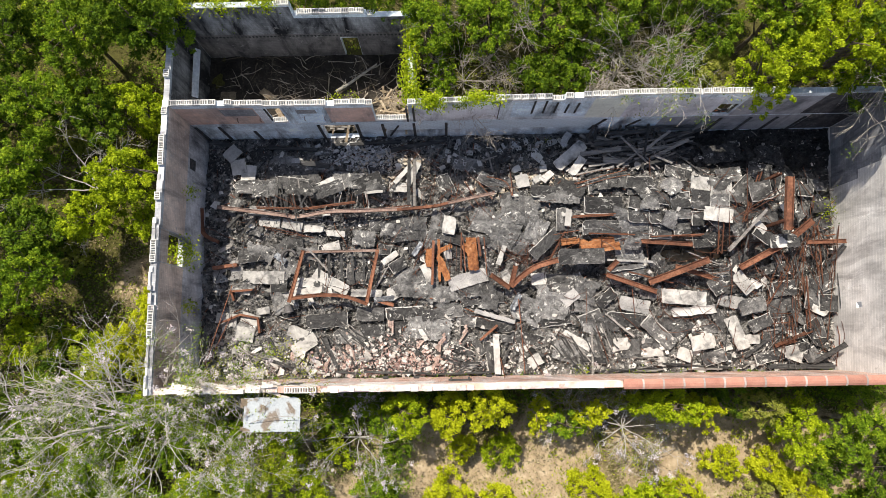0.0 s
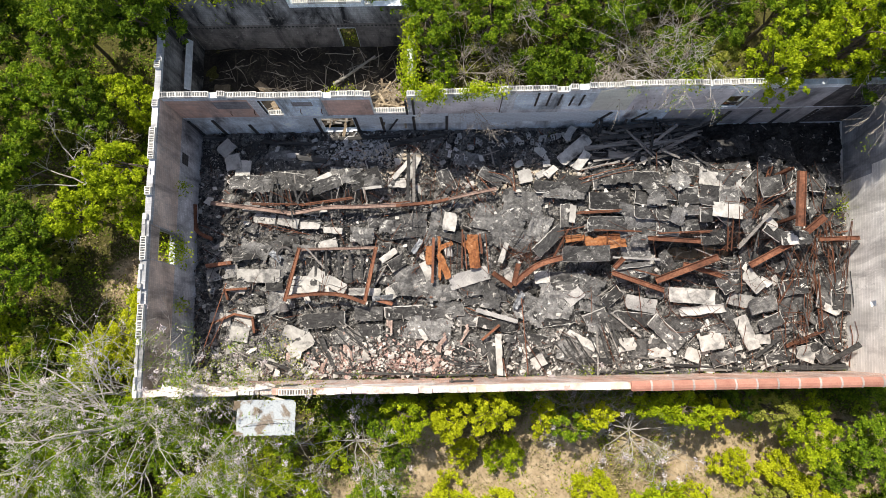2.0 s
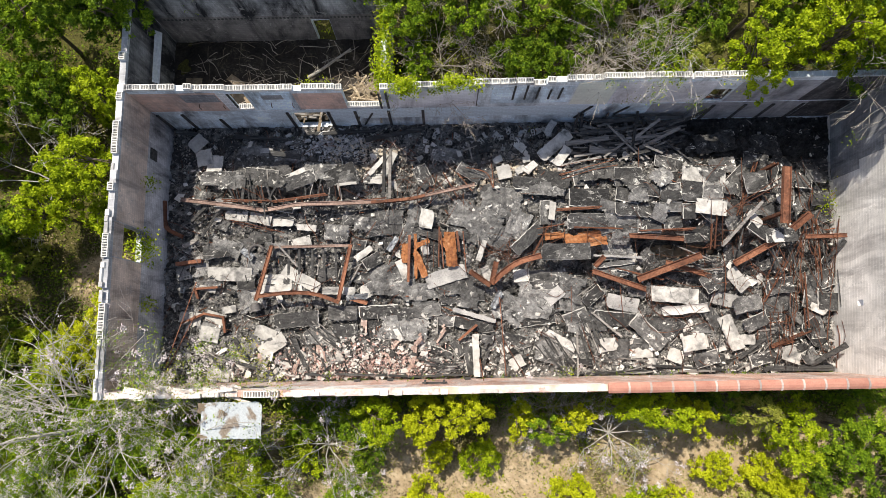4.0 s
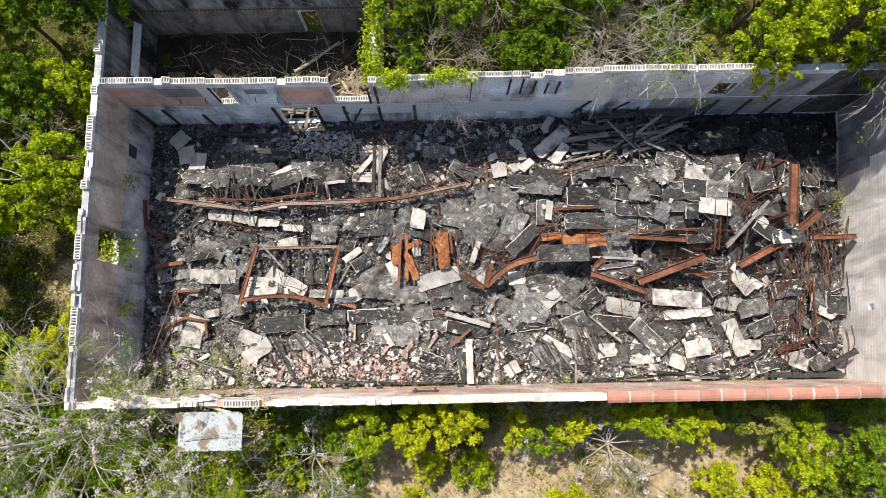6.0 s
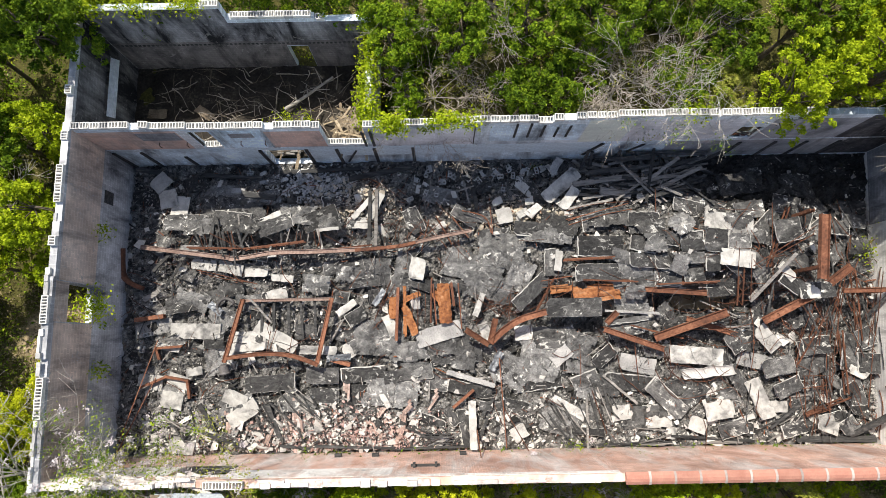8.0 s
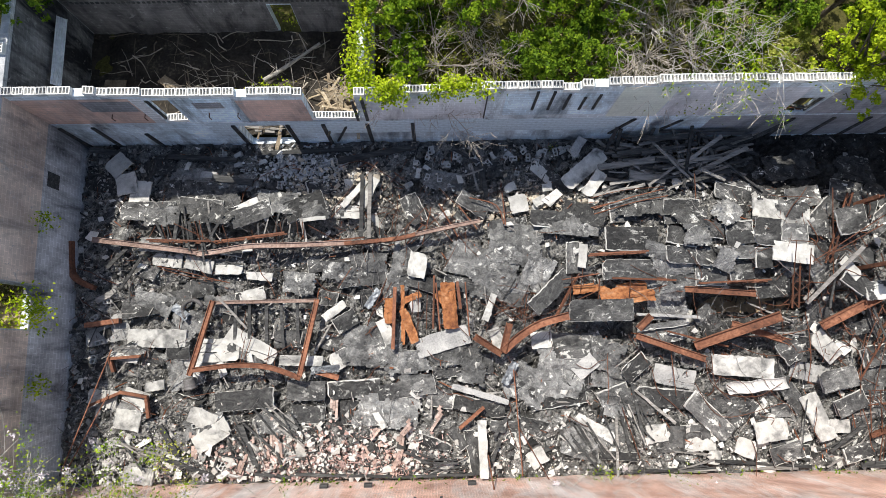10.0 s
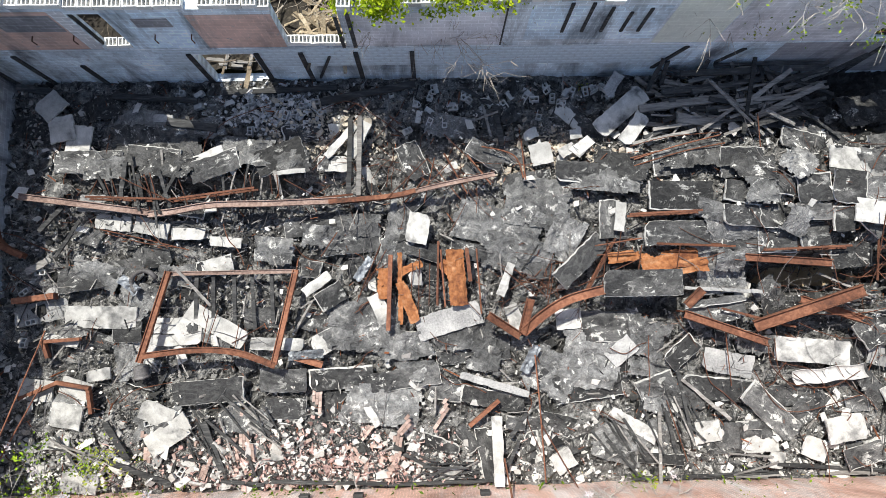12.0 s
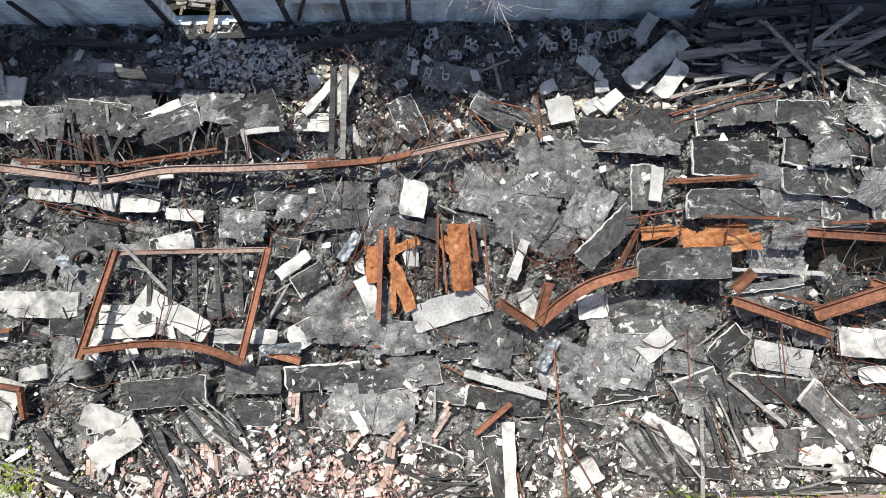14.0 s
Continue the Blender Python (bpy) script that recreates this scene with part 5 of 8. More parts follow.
CHIP_RUST = surface("rust_chips", ((0.2, (0.10, 0.035, 0.02)), (0.8, (0.30, 0.11, 0.05))), 3, 20, vary=0.35, island=True)
scatter("charred_fragments", CHIP_DARK, "small charred fragments of roofing felt", 5000, patchy, 0.13, 0.25, 1, 0.10)
scatter("ash_fragments", CHIP_GREY, "grey crumbs of burnt deck board", 5000, patchy, 0.08, 0.4, 2, 0.10)
scatter("deck_fragments", CHIP_WHITE, "white broken pieces of deck board", 2000, anywhere, 0.05, 0.3, 3, 0.16, sink=0.2, vary=0.7)
scatter("deck_fragments", CHIP_WHITE, "white broken pieces of deck board and plaster", 1500, south_strip, 0.085, 0.35, 4, 0.14, sink=0.4, vary=0.65)
scatter("brick_fragments", CHIP_BRICK, "broken red brick heaped along the wall", 2600, brick_heap, 0.05, 0.5, 5, 0.22, vary=0.6)
scatter("brick_fragments", CHIP_BRICK, "long broken slips of red brick facing", 420, brick_heap, 0.045, 1, 15, 0.26, True)
scatter("deck_fragments", CHIP_WHITE, "flat white shards of broken deck board", 230, anywhere, 0.26, 0.12, 41, 0.30, sink=0.1, vary=0.45)
scatter("deck_fragments", CHIP_WHITE, "flat white shards of broken deck board by the wall", 150, south_strip, 0.24, 0.12, 42, 0.28, sink=0.1, vary=0.45)
scatter("plaster_fragments", CHIP_WHITE, "white plaster lumps on the brick heap", 130, brick_heap, 0.2, 0.4, 43, 0.3, vary=0.35)
CHIP_BLOCK = surface("block_lumps", ((0.2, (0.34, 0.34, 0.345)), (0.8, (0.58, 0.58, 0.58))), 3, 20, vary=0.2, island=True)
scatter("block_fragments", CHIP_BLOCK, "broken grey concrete block in a heap", 520, block_heap, 0.13, 0.75, 6, 0.18, vary=0.3)
scatter("block_fragments", CHIP_GREY, "broken grey block and mortar on the floor", 260, west_strip, 0.12, 0.6, 7, 0.12)
TAN = surface("tan_plaster_chips", ((0.2, (0.30, 0.255, 0.20)), (0.8, (0.55, 0.49, 0.41))), 3, 20, vary=0.3, island=True)
scatter("plaster_fragments", TAN, "tan plaster rubble round the leaning post", 900, lambda rr: (rr.gauss(12.9, 1.3), min(-0.9, rr.gauss(-2.1, 0.55))), 0.075, 0.45, 21, 0.24, vary=0.6)
scatter("plaster_fragments", TAN, "pale plaster rubble between the panels", 700, lambda rr: (rr.gauss(21.0, 1.5), rr.gauss(-2.9, 0.5)), 0.085, 0.45, 22, 0.24, vary=0.6)
scatter("plaster_fragments", CHIP_GREY, "pale rubble in the corner by the wall", 700, lambda rr: (rr.uniform(2.4, 6.5), min(rr.gauss(-12.9, 0.8), -10.0)), 0.08, 0.45, 23, 0.16, vary=0.6)
scatter("plaster_fragments", CHIP_WHITE, "white plaster lumps in the brick heap", 600, brick_heap, 0.055, 0.5, 12, 0.3, vary=0.75)
scatter("charred_fragments", CHIP_DARK, "charred crumbs in the brick heap", 450, brick_heap, 0.09, 0.35, 24, 0.26, vary=0.6)
scatter("char_sticks", TIMBER, "charred laths lying over the brick heap", 360, brick_heap, 0.05, 1, 16, 0.3, True)
scatter("pale_sticks", TIMBER_GREY, "splinters of pale weathered wood", 5200, anywhere, 0.024, 1, 13, 0.3, True, 0.25, 0.6)
scatter("char_sticks", TIMBER, "splinters of charred wood", 4600, anywhere, 0.036, 1, 8, 0.2, True, 0.3)
scatter("rust_sticks", CHIP_RUST, "bits of rusted rod and angle iron", 2400, anywhere, 0.026, 1, 9, 0.25, True, 0.2)

# whole bricks and blocks that lie about
bm_ = Build()
bm_.box(-0.1, -0.05, 0, 0.1, 0.05, 0.06)
brick_me = bm_.mesh("brick", [BRICK])
for _ in range(80):
    x, y = brick_heap(FR)
    thing("loose_brick", brick_me, "whole red brick lying in the rubble", "brick", "loose bricks",
          m=pose(x, y, heap(x, y) + FR.uniform(0.0, 0.2), FR.gauss(0, 25), FR.gauss(0, 25), FR.uniform(0, 360)))
# pieces of the brick facing that came down in one lump
for k in range(16):
    x, y = brick_heap(FR)
    lump = tagged(new("brick_lump"), "fallen lump of pink brick facing", "brickwork", "fallen brickwork")
    lump.matrix_world = pose(x, y + 0.2, heap(x, y) + LEVEL[0] + FR.uniform(0.1, 0.25), FR.gauss(0, 14), FR.gauss(0, 14), FR.gauss(60, 35))
    for i in range(FR.randint(2, 5)):
        for j in range(FR.randint(1, 3)):
            part("brick", brick_me, lump, m=pose(i * 0.212 + j * 0.1, j * 0.112, 0))
block_me = block_mesh("loose_block", BLOCK, 0.34, 0.19, 0.17, cores=2)
half_me = block_mesh("loose_block", BLOCK, 0.34, 0.19, 0.17, 1, 2)


def loose_block(x, y, rx, ry, rz, me=None):
    return thing("loose_block", me or block_me, "grey hollow concrete block lying in the rubble", "concrete block", "loose blocks",
                 m=pose(x, y, heap(x, y) + 0.06, rx, ry, rz))


for k in range(64):
    x = FR.choice((FR.gauss(21.0, 1.3), FR.gauss(17.0, 1.2), FR.uniform(7, 25), FR.gauss(11.5, 1.3)))
    loose_block(x, -0.45 - abs(FR.gauss(0, 0.65)), FR.choice((0, 0, 90, FR.gauss(0, 20))), FR.gauss(0, 14), FR.uniform(0, 360), FR.choice((block_me, half_me)))
for x, y, a in ((7.4, -12.0, 10), (8.5, -13.6, 60), (4.4, -11.6, -5), (11.1, -13.4, 30), (3.2, -8.6, 15), (3.0, -9.3, 80), (2.9, -7.6, 40), (3.4, -6.9, 5)):
    loose_block(x, y, 0, 6, a)

# heap of planks by the north wall
for k in range(90):
    x, y = FR.uniform(25.2, 30.2), FR.uniform(-2.3, -0.5)
    a, ln = math.radians(FR.choice((FR.gauss(5, 14), FR.gauss(5, 14), FR.uniform(0, 180)))), FR.uniform(1.0, 3.0)
    z = heap(x, y) + FR.uniform(0.1, 0.9) * (1 - abs(x - 28) / 5)
    dx, dy = math.cos(a) * ln / 2, math.sin(a) * ln / 2
    timber(FR.choice("gt"), FR.uniform(0.06, 0.18), (x - dx, max(min(y - dy, -0.1), -3), z + FR.uniform(-0.1, 0.3)), (x + dx, max(min(y + dy, -0.1), -3), z + FR.uniform(-0.1, 0.3)))

# wide boards on top of the plank heap and others that lean on the wall
for w, a, b in ((0.32, (24.2, -1.62, 1.0), (27.3, -1.28, 1.15)), (0.42, (25.5, -1.95, 1.05), (27.0, -2.25, 1.0)), (0.26, (25.6, -0.5, 1.35), (28.2, -0.42, 1.4)),
                (0.24, (28.2, -2.0, 1.15), (30.4, -1.0, 1.5)), (0.22, (26.0, -1.1, 1.2), (28.4, -0.7, 1.3)), (0.28, (25.0, -1.05, 1.1), (26.9, -0.9, 1.2)),
                (0.20, (28.6, -0.9, 1.3), (30.6, -0.5, 1.6)), (0.22, (27.9, -1.5, 1.25), (29.3, -0.5, 1.6))):
    timber("g" if a[1] < -1.2 else "t", w * 0.85, a, b)
for x0, x1, y0, z1 in ((24.7, 24.9, -0.75, 1.7), (25.2, 25.1, -0.6, 1.5), (26.3, 26.5, -0.7, 1.6), (29.9, 31.8, -0.8, 1.9)):
    timber("t", 0.15, (x0, y0, 0.5), (x1, -0.12, z1))

# thin bent wires
for k in range(90):
    east = FR.random() < 0.55
    x, y = (FR.uniform(27, 38.5), FR.uniform(-13.5, -3)) if east else (FR.uniform(3, 27), FR.uniform(-13.5, -1.5))
    a, ln = FR.uniform(0, 6.28), FR.uniform(0.7, 2.6)
    pts = [(x + math.cos(a) * ln * t + FR.gauss(0, 0.12), y + math.sin(a) * ln * t + FR.gauss(0, 0.12), heap(x, y) + 0.1 + FR.uniform(0.05, 0.55 if east else 0.3)) for t in (0, 0.33, 0.66, 1)]
    steel("R", FR.uniform(0.018, 0.035), *pts)


# fine wires and laths sticking up along the girder and round the torn sheets
for k in range(150):
    x, y = FR.choice(((FR.uniform(3, 16), FR.gauss(-4.5, 0.35)), (FR.gauss(16.5, 1.4), FR.gauss(-7.6, 0.8)), (FR.gauss(21.3, 0.9), FR.gauss(-7.6, 0.6)), (FR.uniform(4, 30), FR.uniform(-13.4, -2)), (FR.gauss(5.5, 1.6), FR.uniform(-12, -3)), (FR.uniform(23, 33), FR.gauss(-6.9, 0.4))))
    a, ln = FR.uniform(0, 6.28), FR.uniform(0.4, 1.5)
    z = heap(x, y) + FR.uniform(0.0, 0.15)
    pts = [(x + math.cos(a) * ln * t + FR.gauss(0, 0.05), y + math.sin(a) * ln * t + FR.gauss(0, 0.05), z + t * FR.uniform(0.0, 0.6)) for t in (0, 0.4, 0.7, 1)]
    if FR.random() < 0.55:
        steel("R", FR.uniform(0.014, 0.028), *pts)
    else:
        timber(FR.choice("gt"), FR.uniform(0.03, 0.06), pts[0], pts[-1])


# thin wire in loose bundles
for cx, cy, sx, sy, n in ((16.4, -7.4, 1.5, 0.9, 40), (4.3, -5.9, 1.2, 1.0, 36), (8.2, -4.2, 2.6, 0.4, 40), (21.0, -7.8, 1.0, 0.6, 22), (24.3, -6.6, 2.4, 0.4, 36), (30.0, -8.4, 2.2, 0.5, 36), (17.8, -3.6, 1.6, 0.6, 34), (9.6, -8.6, 1.6, 0.8, 20), (32.5, -6.2, 1.6, 1.4, 34), (4.2, -11.0, 1.1, 1.6, 20), (28.5, -10.5, 2.0, 0.8, 20)):
    bd = Build()
    for k in range(n):
        x, y, a, ln = FR.gauss(cx, sx), FR.gauss(cy, sy), FR.uniform(0, 6.28), FR.uniform(0.5, 1.9)
        z, up = heap(x, y) + FR.uniform(0.1, 0.3), FR.uniform(-0.05, 0.3)
        bd.tube(smooth_path([(x - cx + math.cos(a) * ln * t + FR.gauss(0, 0.07), y - cy + math.sin(a) * ln * t + FR.gauss(0, 0.07), z + up * t + FR.gauss(0, 0.03)) for t in (0, 0.35, 0.7, 1)], 3), FR.uniform(0.006, 0.012), sides=4)
    thing("wire_bundle", bd.mesh("wire_bundle", [RUST_DARK if n % 4 else SOOT_STEEL]), "loose bundle of thin rusty wire on the debris", "wire", kind="stuff", m=pose(cx, cy, 0))
# laths lying in sheaves
for cx, cy, a0, n in ((10.9, -12.0, -42, 9), (9.2, -12.6, -55, 7), (25.2, -12.3, -70, 9), (23.2, -12.9, -55, 7), (33.9, -12.9, 38, 9), (31.0, -8.5, -8, 8), (6.9, -4.2, -75, 7), (10.6, -4.3, 80, 6), (17.3, -13.7, 10, 6), (27.5, -13.9, 2, 7), (5.0, -13.2, -30, 6)):
    for k in range(n):
        x, y, a, ln = FR.gauss(cx, 0.4), FR.gauss(cy, 0.25), radians(a0 + FR.gauss(0, 10)), FR.uniform(0.8, 2.2)
        z = heap(x, y) + FR.uniform(0.15, 0.32)
        dx, dy = math.cos(a) * ln / 2, math.sin(a) * ln / 2
        timber(FR.choice("gtt"), FR.uniform(0.04, 0.085), (x - dx, max(y - dy, Y0 + 0.1), z), (x + dx, max(y + dy, Y0 + 0.1), z + FR.uniform(-0.05, 0.15)))

# the tangle of rods by the east wall
for k in range(70):
    x, y = FR.gauss(36.2, 1.5), FR.uniform(-13.6, -3.5)
    if x > 39.0:
        continue
    a, ln = FR.gauss(1.57, 0.4), FR.uniform(0.9, 3.2)
    z = heap(x, y) + FR.uniform(0.15, 0.9)
    pts = [(min(x + math.cos(a) * ln * (t - 0.5) + FR.gauss(0, 0.14), 39.3), max(min(y + math.sin(a) * ln * (t - 0.5) + FR.gauss(0, 0.1), -0.2), -14.1), z + FR.gauss(0, 0.12)) for t in (0, 0.33, 0.66, 1)]
    if k % 3:
        steel("R", FR.uniform(0.023, 0.05), *pts)
    else:
        timber("t", FR.uniform(0.03, 0.08), pts[0], pts[-1])

# open-web joists half buried under the panels
def bar_joist(x, y, dz, ln, yaw, tx=0, ty=0):
    ob = tagged(new("bar_joist"), "rusty open-web steel joist under fallen panels", "steel joist", "fallen bar joists")
    ob.matrix_world = pose(x, y, heap(x, y) + dz + LEVEL[0], tx, ty, yaw)
    for z in (0, 0.28):
        b = Build()
        b.box(-ln / 2, -0.035, z, ln / 2, 0.035, z + 0.03)
        part("chord", b.mesh("chord", [RUST_DARK]), ob)
    b = Build()
    n = int(ln / 0.3)
    for i in range(n):
        p, q = -ln / 2 + i * ln / n, -ln / 2 + (i + 1) * ln / n
        b.tube([Vector((p, 0, 0.02 if i % 2 else 0.28)), Vector((q, 0, 0.28 if i % 2 else 0.02))], 0.012)
    part("web", b.mesh("web", [RUST]), ob)
    return ob


for x, y, ln, yaw in ((24.6, -5.45, 2.4, 2), (25.6, -6.4, 2.6, -3), (22.6, -7.0, 2.0, 60), (9.5, -4.4, 3.2, 4), (6.5, -4.5, 2.6, -2), (17.1, -7.2, 2.2, 88),
                      (29.2, -6.7, 3.0, 2), (31.6, -6.4, 2.8, 80), (33.4, -4.6, 3.0, 70), (36.6, -10.5, 3.0, 85), (37.4, -7.8, 3.4, 95), (13.0, -4.5, 2.4, 6),
                      (34.9, -9.5, 2.6, 60), (35.8, -12.4, 2.2, 20), (27.9, -8.9, 2.6, -15)):
    bar_joist(x, y, 0.25, ln, yaw, FR.gauss(0, 12), FR.gauss(0, 5))

# panels and iron at the east end of the hall
panel("k", 33.53, -10.62, 0.42, 1.50, 0.83, 12)
panel("k", 33.88, -11.58, 0.46, 1.32, 0.68, 22)
panel("k", 37.09, -10.08, 0.40, 0.93, 1.80, -15)
panel("k", 37.00, -11.71, 0.36, 0.93, 1.65, 5)
panel("m", 35.92, -13.22, 0.40, 1.43, 0.83, 10)
panel("k", 31.63, -9.46, 0.50, 0.90, 0.93, 30)
panel("k", 35.34, -9.68, 0.36, 1.28, 0.83, 5)
panel("k", 38.12, -10.77, 0.34, 0.75, 1.20, -20)
panel("w", 37.21, -10.98, 0.48, 0.42, 0.90, 60)
panel("m", 37.00, -4.10, 0.45, 0.83, 0.68, -8)
panel("k", 34.66, -3.74, 0.50, 1.13, 1.35, -25)
panel("m", 33.98, -13.55, 0.40, 1.05, 0.60, 15)
panel("w", 35.61, -13.43, 0.42, 0.90, 0.60, -20)
panel("k", 36.63, -13.45, 0.45, 0.83, 0.75, 30)
panel("k", 31.20, -13.50, 0.38, 1.35, 0.68, 15)
panel("w", 30.54, -12.62, 0.36, 1.28, 0.83, 8)
panel("k", 37.99, -9.35, 0.40, 0.90, 0.90, 20)
steel("I", 0.200, (36.58, -7.15, 1.45), (39.13, -7.15, 1.70))
timber("t", 0.180, (38.03, -8.37, 0.70), (38.95, -7.40, 1.60))
timber("t", 0.240, (36.70, -13.90, 0.50), (37.86, -12.88, 1.90))
timber("t", 0.200, (34.21, -14.07, 0.45), (38.03, -14.14, 0.45))
timber("g", 0.120, (32.34, -7.40, 1.00), (34.49, -5.13, 1.60))
steel("R", 0.045, (36.00, -8.15, 1.00), (35.61, -12.42, 0.75))
steel("R", 0.045, (36.15, -8.15, 1.00), (35.80, -12.28, 0.75))
steel("R", 0.045, (36.93, -6.50, 1.00), (35.95, -9.32, 0.75))
steel("R", 0.045, (37.08, -6.50, 1.00), (36.12, -9.47, 0.75))
steel("R", 0.045, (36.75, -6.80, 1.00), (36.41, -10.08, 0.75))
steel("R", 0.045, (37.93, -10.12, 1.00), (37.58, -12.60, 0.75))
steel("R", 0.045, (38.96, -6.08, 1.00), (38.07, -9.66, 0.75))
steel("R", 0.045, (34.51, -11.09, 1.00), (35.98, -11.11, 0.75))
steel("R", 0.045, (34.45, -11.67, 1.00), (35.93, -11.55, 0.75))
steel("R", 0.045, (34.58, -11.09, 1.00), (34.60, -12.91, 0.75))
steel("R", 0.045, (35.02, -11.10, 1.00), (35.05, -12.84, 0.75))
steel("R", 0.045, (35.44, -11.25, 1.00), (35.43, -12.71, 0.75))
steel("R", 0.045, (35.77, -11.11, 1.00), (35.79, -12.57, 0.75))
steel("R", 0.045, (34.47, -12.90, 1.00), (35.81, -12.60, 0.75))
steel("R", 0.045, (35.32, -7.53, 1.00), (34.47, -9.89, 0.75))
steel("R", 0.045, (33.72, -3.96, 1.00), (33.54, -7.16, 0.75))
steel("R", 0.045, (33.55, -4.12, 1.00), (33.25, -7.30, 0.75))
steel("I", 0.160, (34.68, -12.91, 0.62), (35.89, -12.60, 0.62))

LEVEL[0] = 0.0
# ---------------------------------------------------------------- walls in detail
def coat(name, mat, wall, label, axis, at, u0, u1, z0, z1, proud=0.012):
    """A coat of paint or plaster a finger's breadth proud of the wall, with a worn outline."""
    bd = Build()
    rr = random.Random(int(u0 * 100))
    if axis == "x":
        bd.box(u0, at - proud, z0, u1, at - 0.001, z1)
    else:
        bd.box(at + 0.001, u0, z0, at + proud, u1, z1)
    return part(name, bd.mesh(name, [mat]), wall, label)


MAUVE = wall_paint("mauve_plaster", ((0.3, (0.62, 0.62, 0.64)), (0.7, (0.76, 0.76, 0.78))), (0.26, 0.26, 0.27), 0.62, "x", 0.35)
SMOKED = wall_paint("smoked_plaster", ((0.3, (0.26, 0.265, 0.28)), (0.7, (0.44, 0.445, 0.47))), (0.08, 0.08, 0.083), 0.6, joints=0.4)
BLACKENED = wall_paint("blackened_plaster", ((0.3, (0.08, 0.078, 0.08)), (0.7, (0.20, 0.195, 0.195))), (0.02, 0.02, 0.022), 0.5)
GREY_PATCH = wall_paint("grey_infill", ((0.3, (0.24, 0.24, 0.25)), (0.7, (0.34, 0.34, 0.35))), (0.16, 0.16, 0.17), 0.6)
PALE = wall_paint("white_paint", ((0.3, (0.62, 0.62, 0.62)), (0.7, (0.74, 0.74, 0.74))), (0.30, 0.30, 0.31), 0.66)
for mat, lab, u0, u1, z0, z1 in (
        (PINK, "faded pink plaster", X0, 6.15, LEDGE, 4.70), (PALE, "white painted strip", 6.16, 6.59, LEDGE, 4.72),
        (BLUE, "pale blue paint", 7.57, 9.90, LEDGE, 4.60), (PINK, "faded pink plaster", 9.92, 12.38, LEDGE, 4.45),
        (MAUVE, "faded plaster", 14.62, 19.2, LEDGE, 4.45), (BLUE, "pale blue paint", 19.9, 24.0, LEDGE + 0.3, 4.70),
        (GREEN, "pale green plaster", 24.1, 26.1, LEDGE, 5.15), (MAUVE, "mauve plaster", 26.15, 28.8, LEDGE, 5.1),
        (MAUVE, "grimy plaster", 28.82, 31.05, LEDGE, 5.0), (SMOKED, "smoke-darkened plaster", 32.2, 36.2, LEDGE, 4.9), (SMOKED, "smoke-darkened paint", 28.6, 36.98, 0.1, LEDGE - 0.12), (BLACKENED, "soot-black plaster", 36.22, 39.4, LEDGE, 5.2), (BLACKENED, "soot-black plaster", 37.0, 39.4, 0.1, LEDGE - 0.12)):
    coat("plaster_coat", mat, wall_n, lab, "x", Y1, u0, u1, z0, z1)
coat("infill_panel", GREY_PATCH, wall_n, "grey infill panel", "x", Y1, 4.3, 6.1, 3.6, 4.5, 0.02)
coat("infill_panel", GREY_PATCH, wall_n, "grey infill panel", "x", Y1, 8.3, 9.35, 3.8, 4.3, 0.02)
# a thin ledge where the upper floor sat, burnt studs, soot-black battens
lb = Build()
lb.box(X0, Y1 - 0.02, LEDGE - 0.10, X1, Y1 - 0.001, LEDGE - 0.02)
part("ledge", lb.mesh("ledge", [GREY_WALL]), wall_n, "thin ledge of the lost floor")


def stud(x0, z0, x1, z1, w=0.15, d=0.07, wall=wall_n):
    b = Build()
    b.add([(x0 - w / 2, Y1 - d, z0), (x0 + w / 2, Y1 - d, z0), (x0 + w / 2, Y1 - 0.002, z0), (x0 - w / 2, Y1 - 0.002, z0),
           (x1 - w / 2, Y1 - d, z1), (x1 + w / 2, Y1 - d, z1), (x1 + w / 2, Y1 - 0.002, z1), (x1 - w / 2, Y1 - 0.002, z1)],
          ((0, 3, 2, 1), (4, 5, 6, 7), (0, 1, 5, 4), (1, 2, 6, 5), (2, 3, 7, 6), (3, 0, 4, 7)))
    part("stud", b.mesh("stud", [TIMBER]), wall, "charred black stud")


for x in (3.4, 9.05, 11.25, 12.7, 14.5, 16.35, 32.0, 33.7, 35.2, 36.8):
    stud(x, -0.25, x, 2.05)
stud(2.05, -0.25, 2.05, 2.0)
stud(5.25, -0.25, 5.2, 1.3)
stud(13.0, 0.1, 13.6, 1.75, 0.09)
stud(24.8, 0.6, 25.4, 2.2, 0.14)
stud(26.9, 1.0, 27.4, 2.0, 0.14)
for x, z in ((21.02, 4.9), (21.63, 4.9), (22.23, 4.68), (22.85, 4.4), (23.38, 4.6)):
    stud(x, 3.26, x, z, 0.10, 0.05)
stud(14.57, LEDGE, 14.57, 4.5, 0.12)
stud(14.2, LEDGE, 14.2, 4.4, 0.10)
stud(19.2, LEDGE, 19.2, 4.9, 0.05, 0.03)
for x in (4.9, 6.15, 8.6, 9.7):
    b = Build()
    b.tube([Vector((x, Y1, 3.35)), Vector((x, Y1 - 0.18, 3.35)), Vector((x + 0.03, Y1 - 0.2, 3.15))], 0.02)
    part("bracket", b.mesh("bracket", [RUST_DARK]), wall_n, "rusty iron bracket")
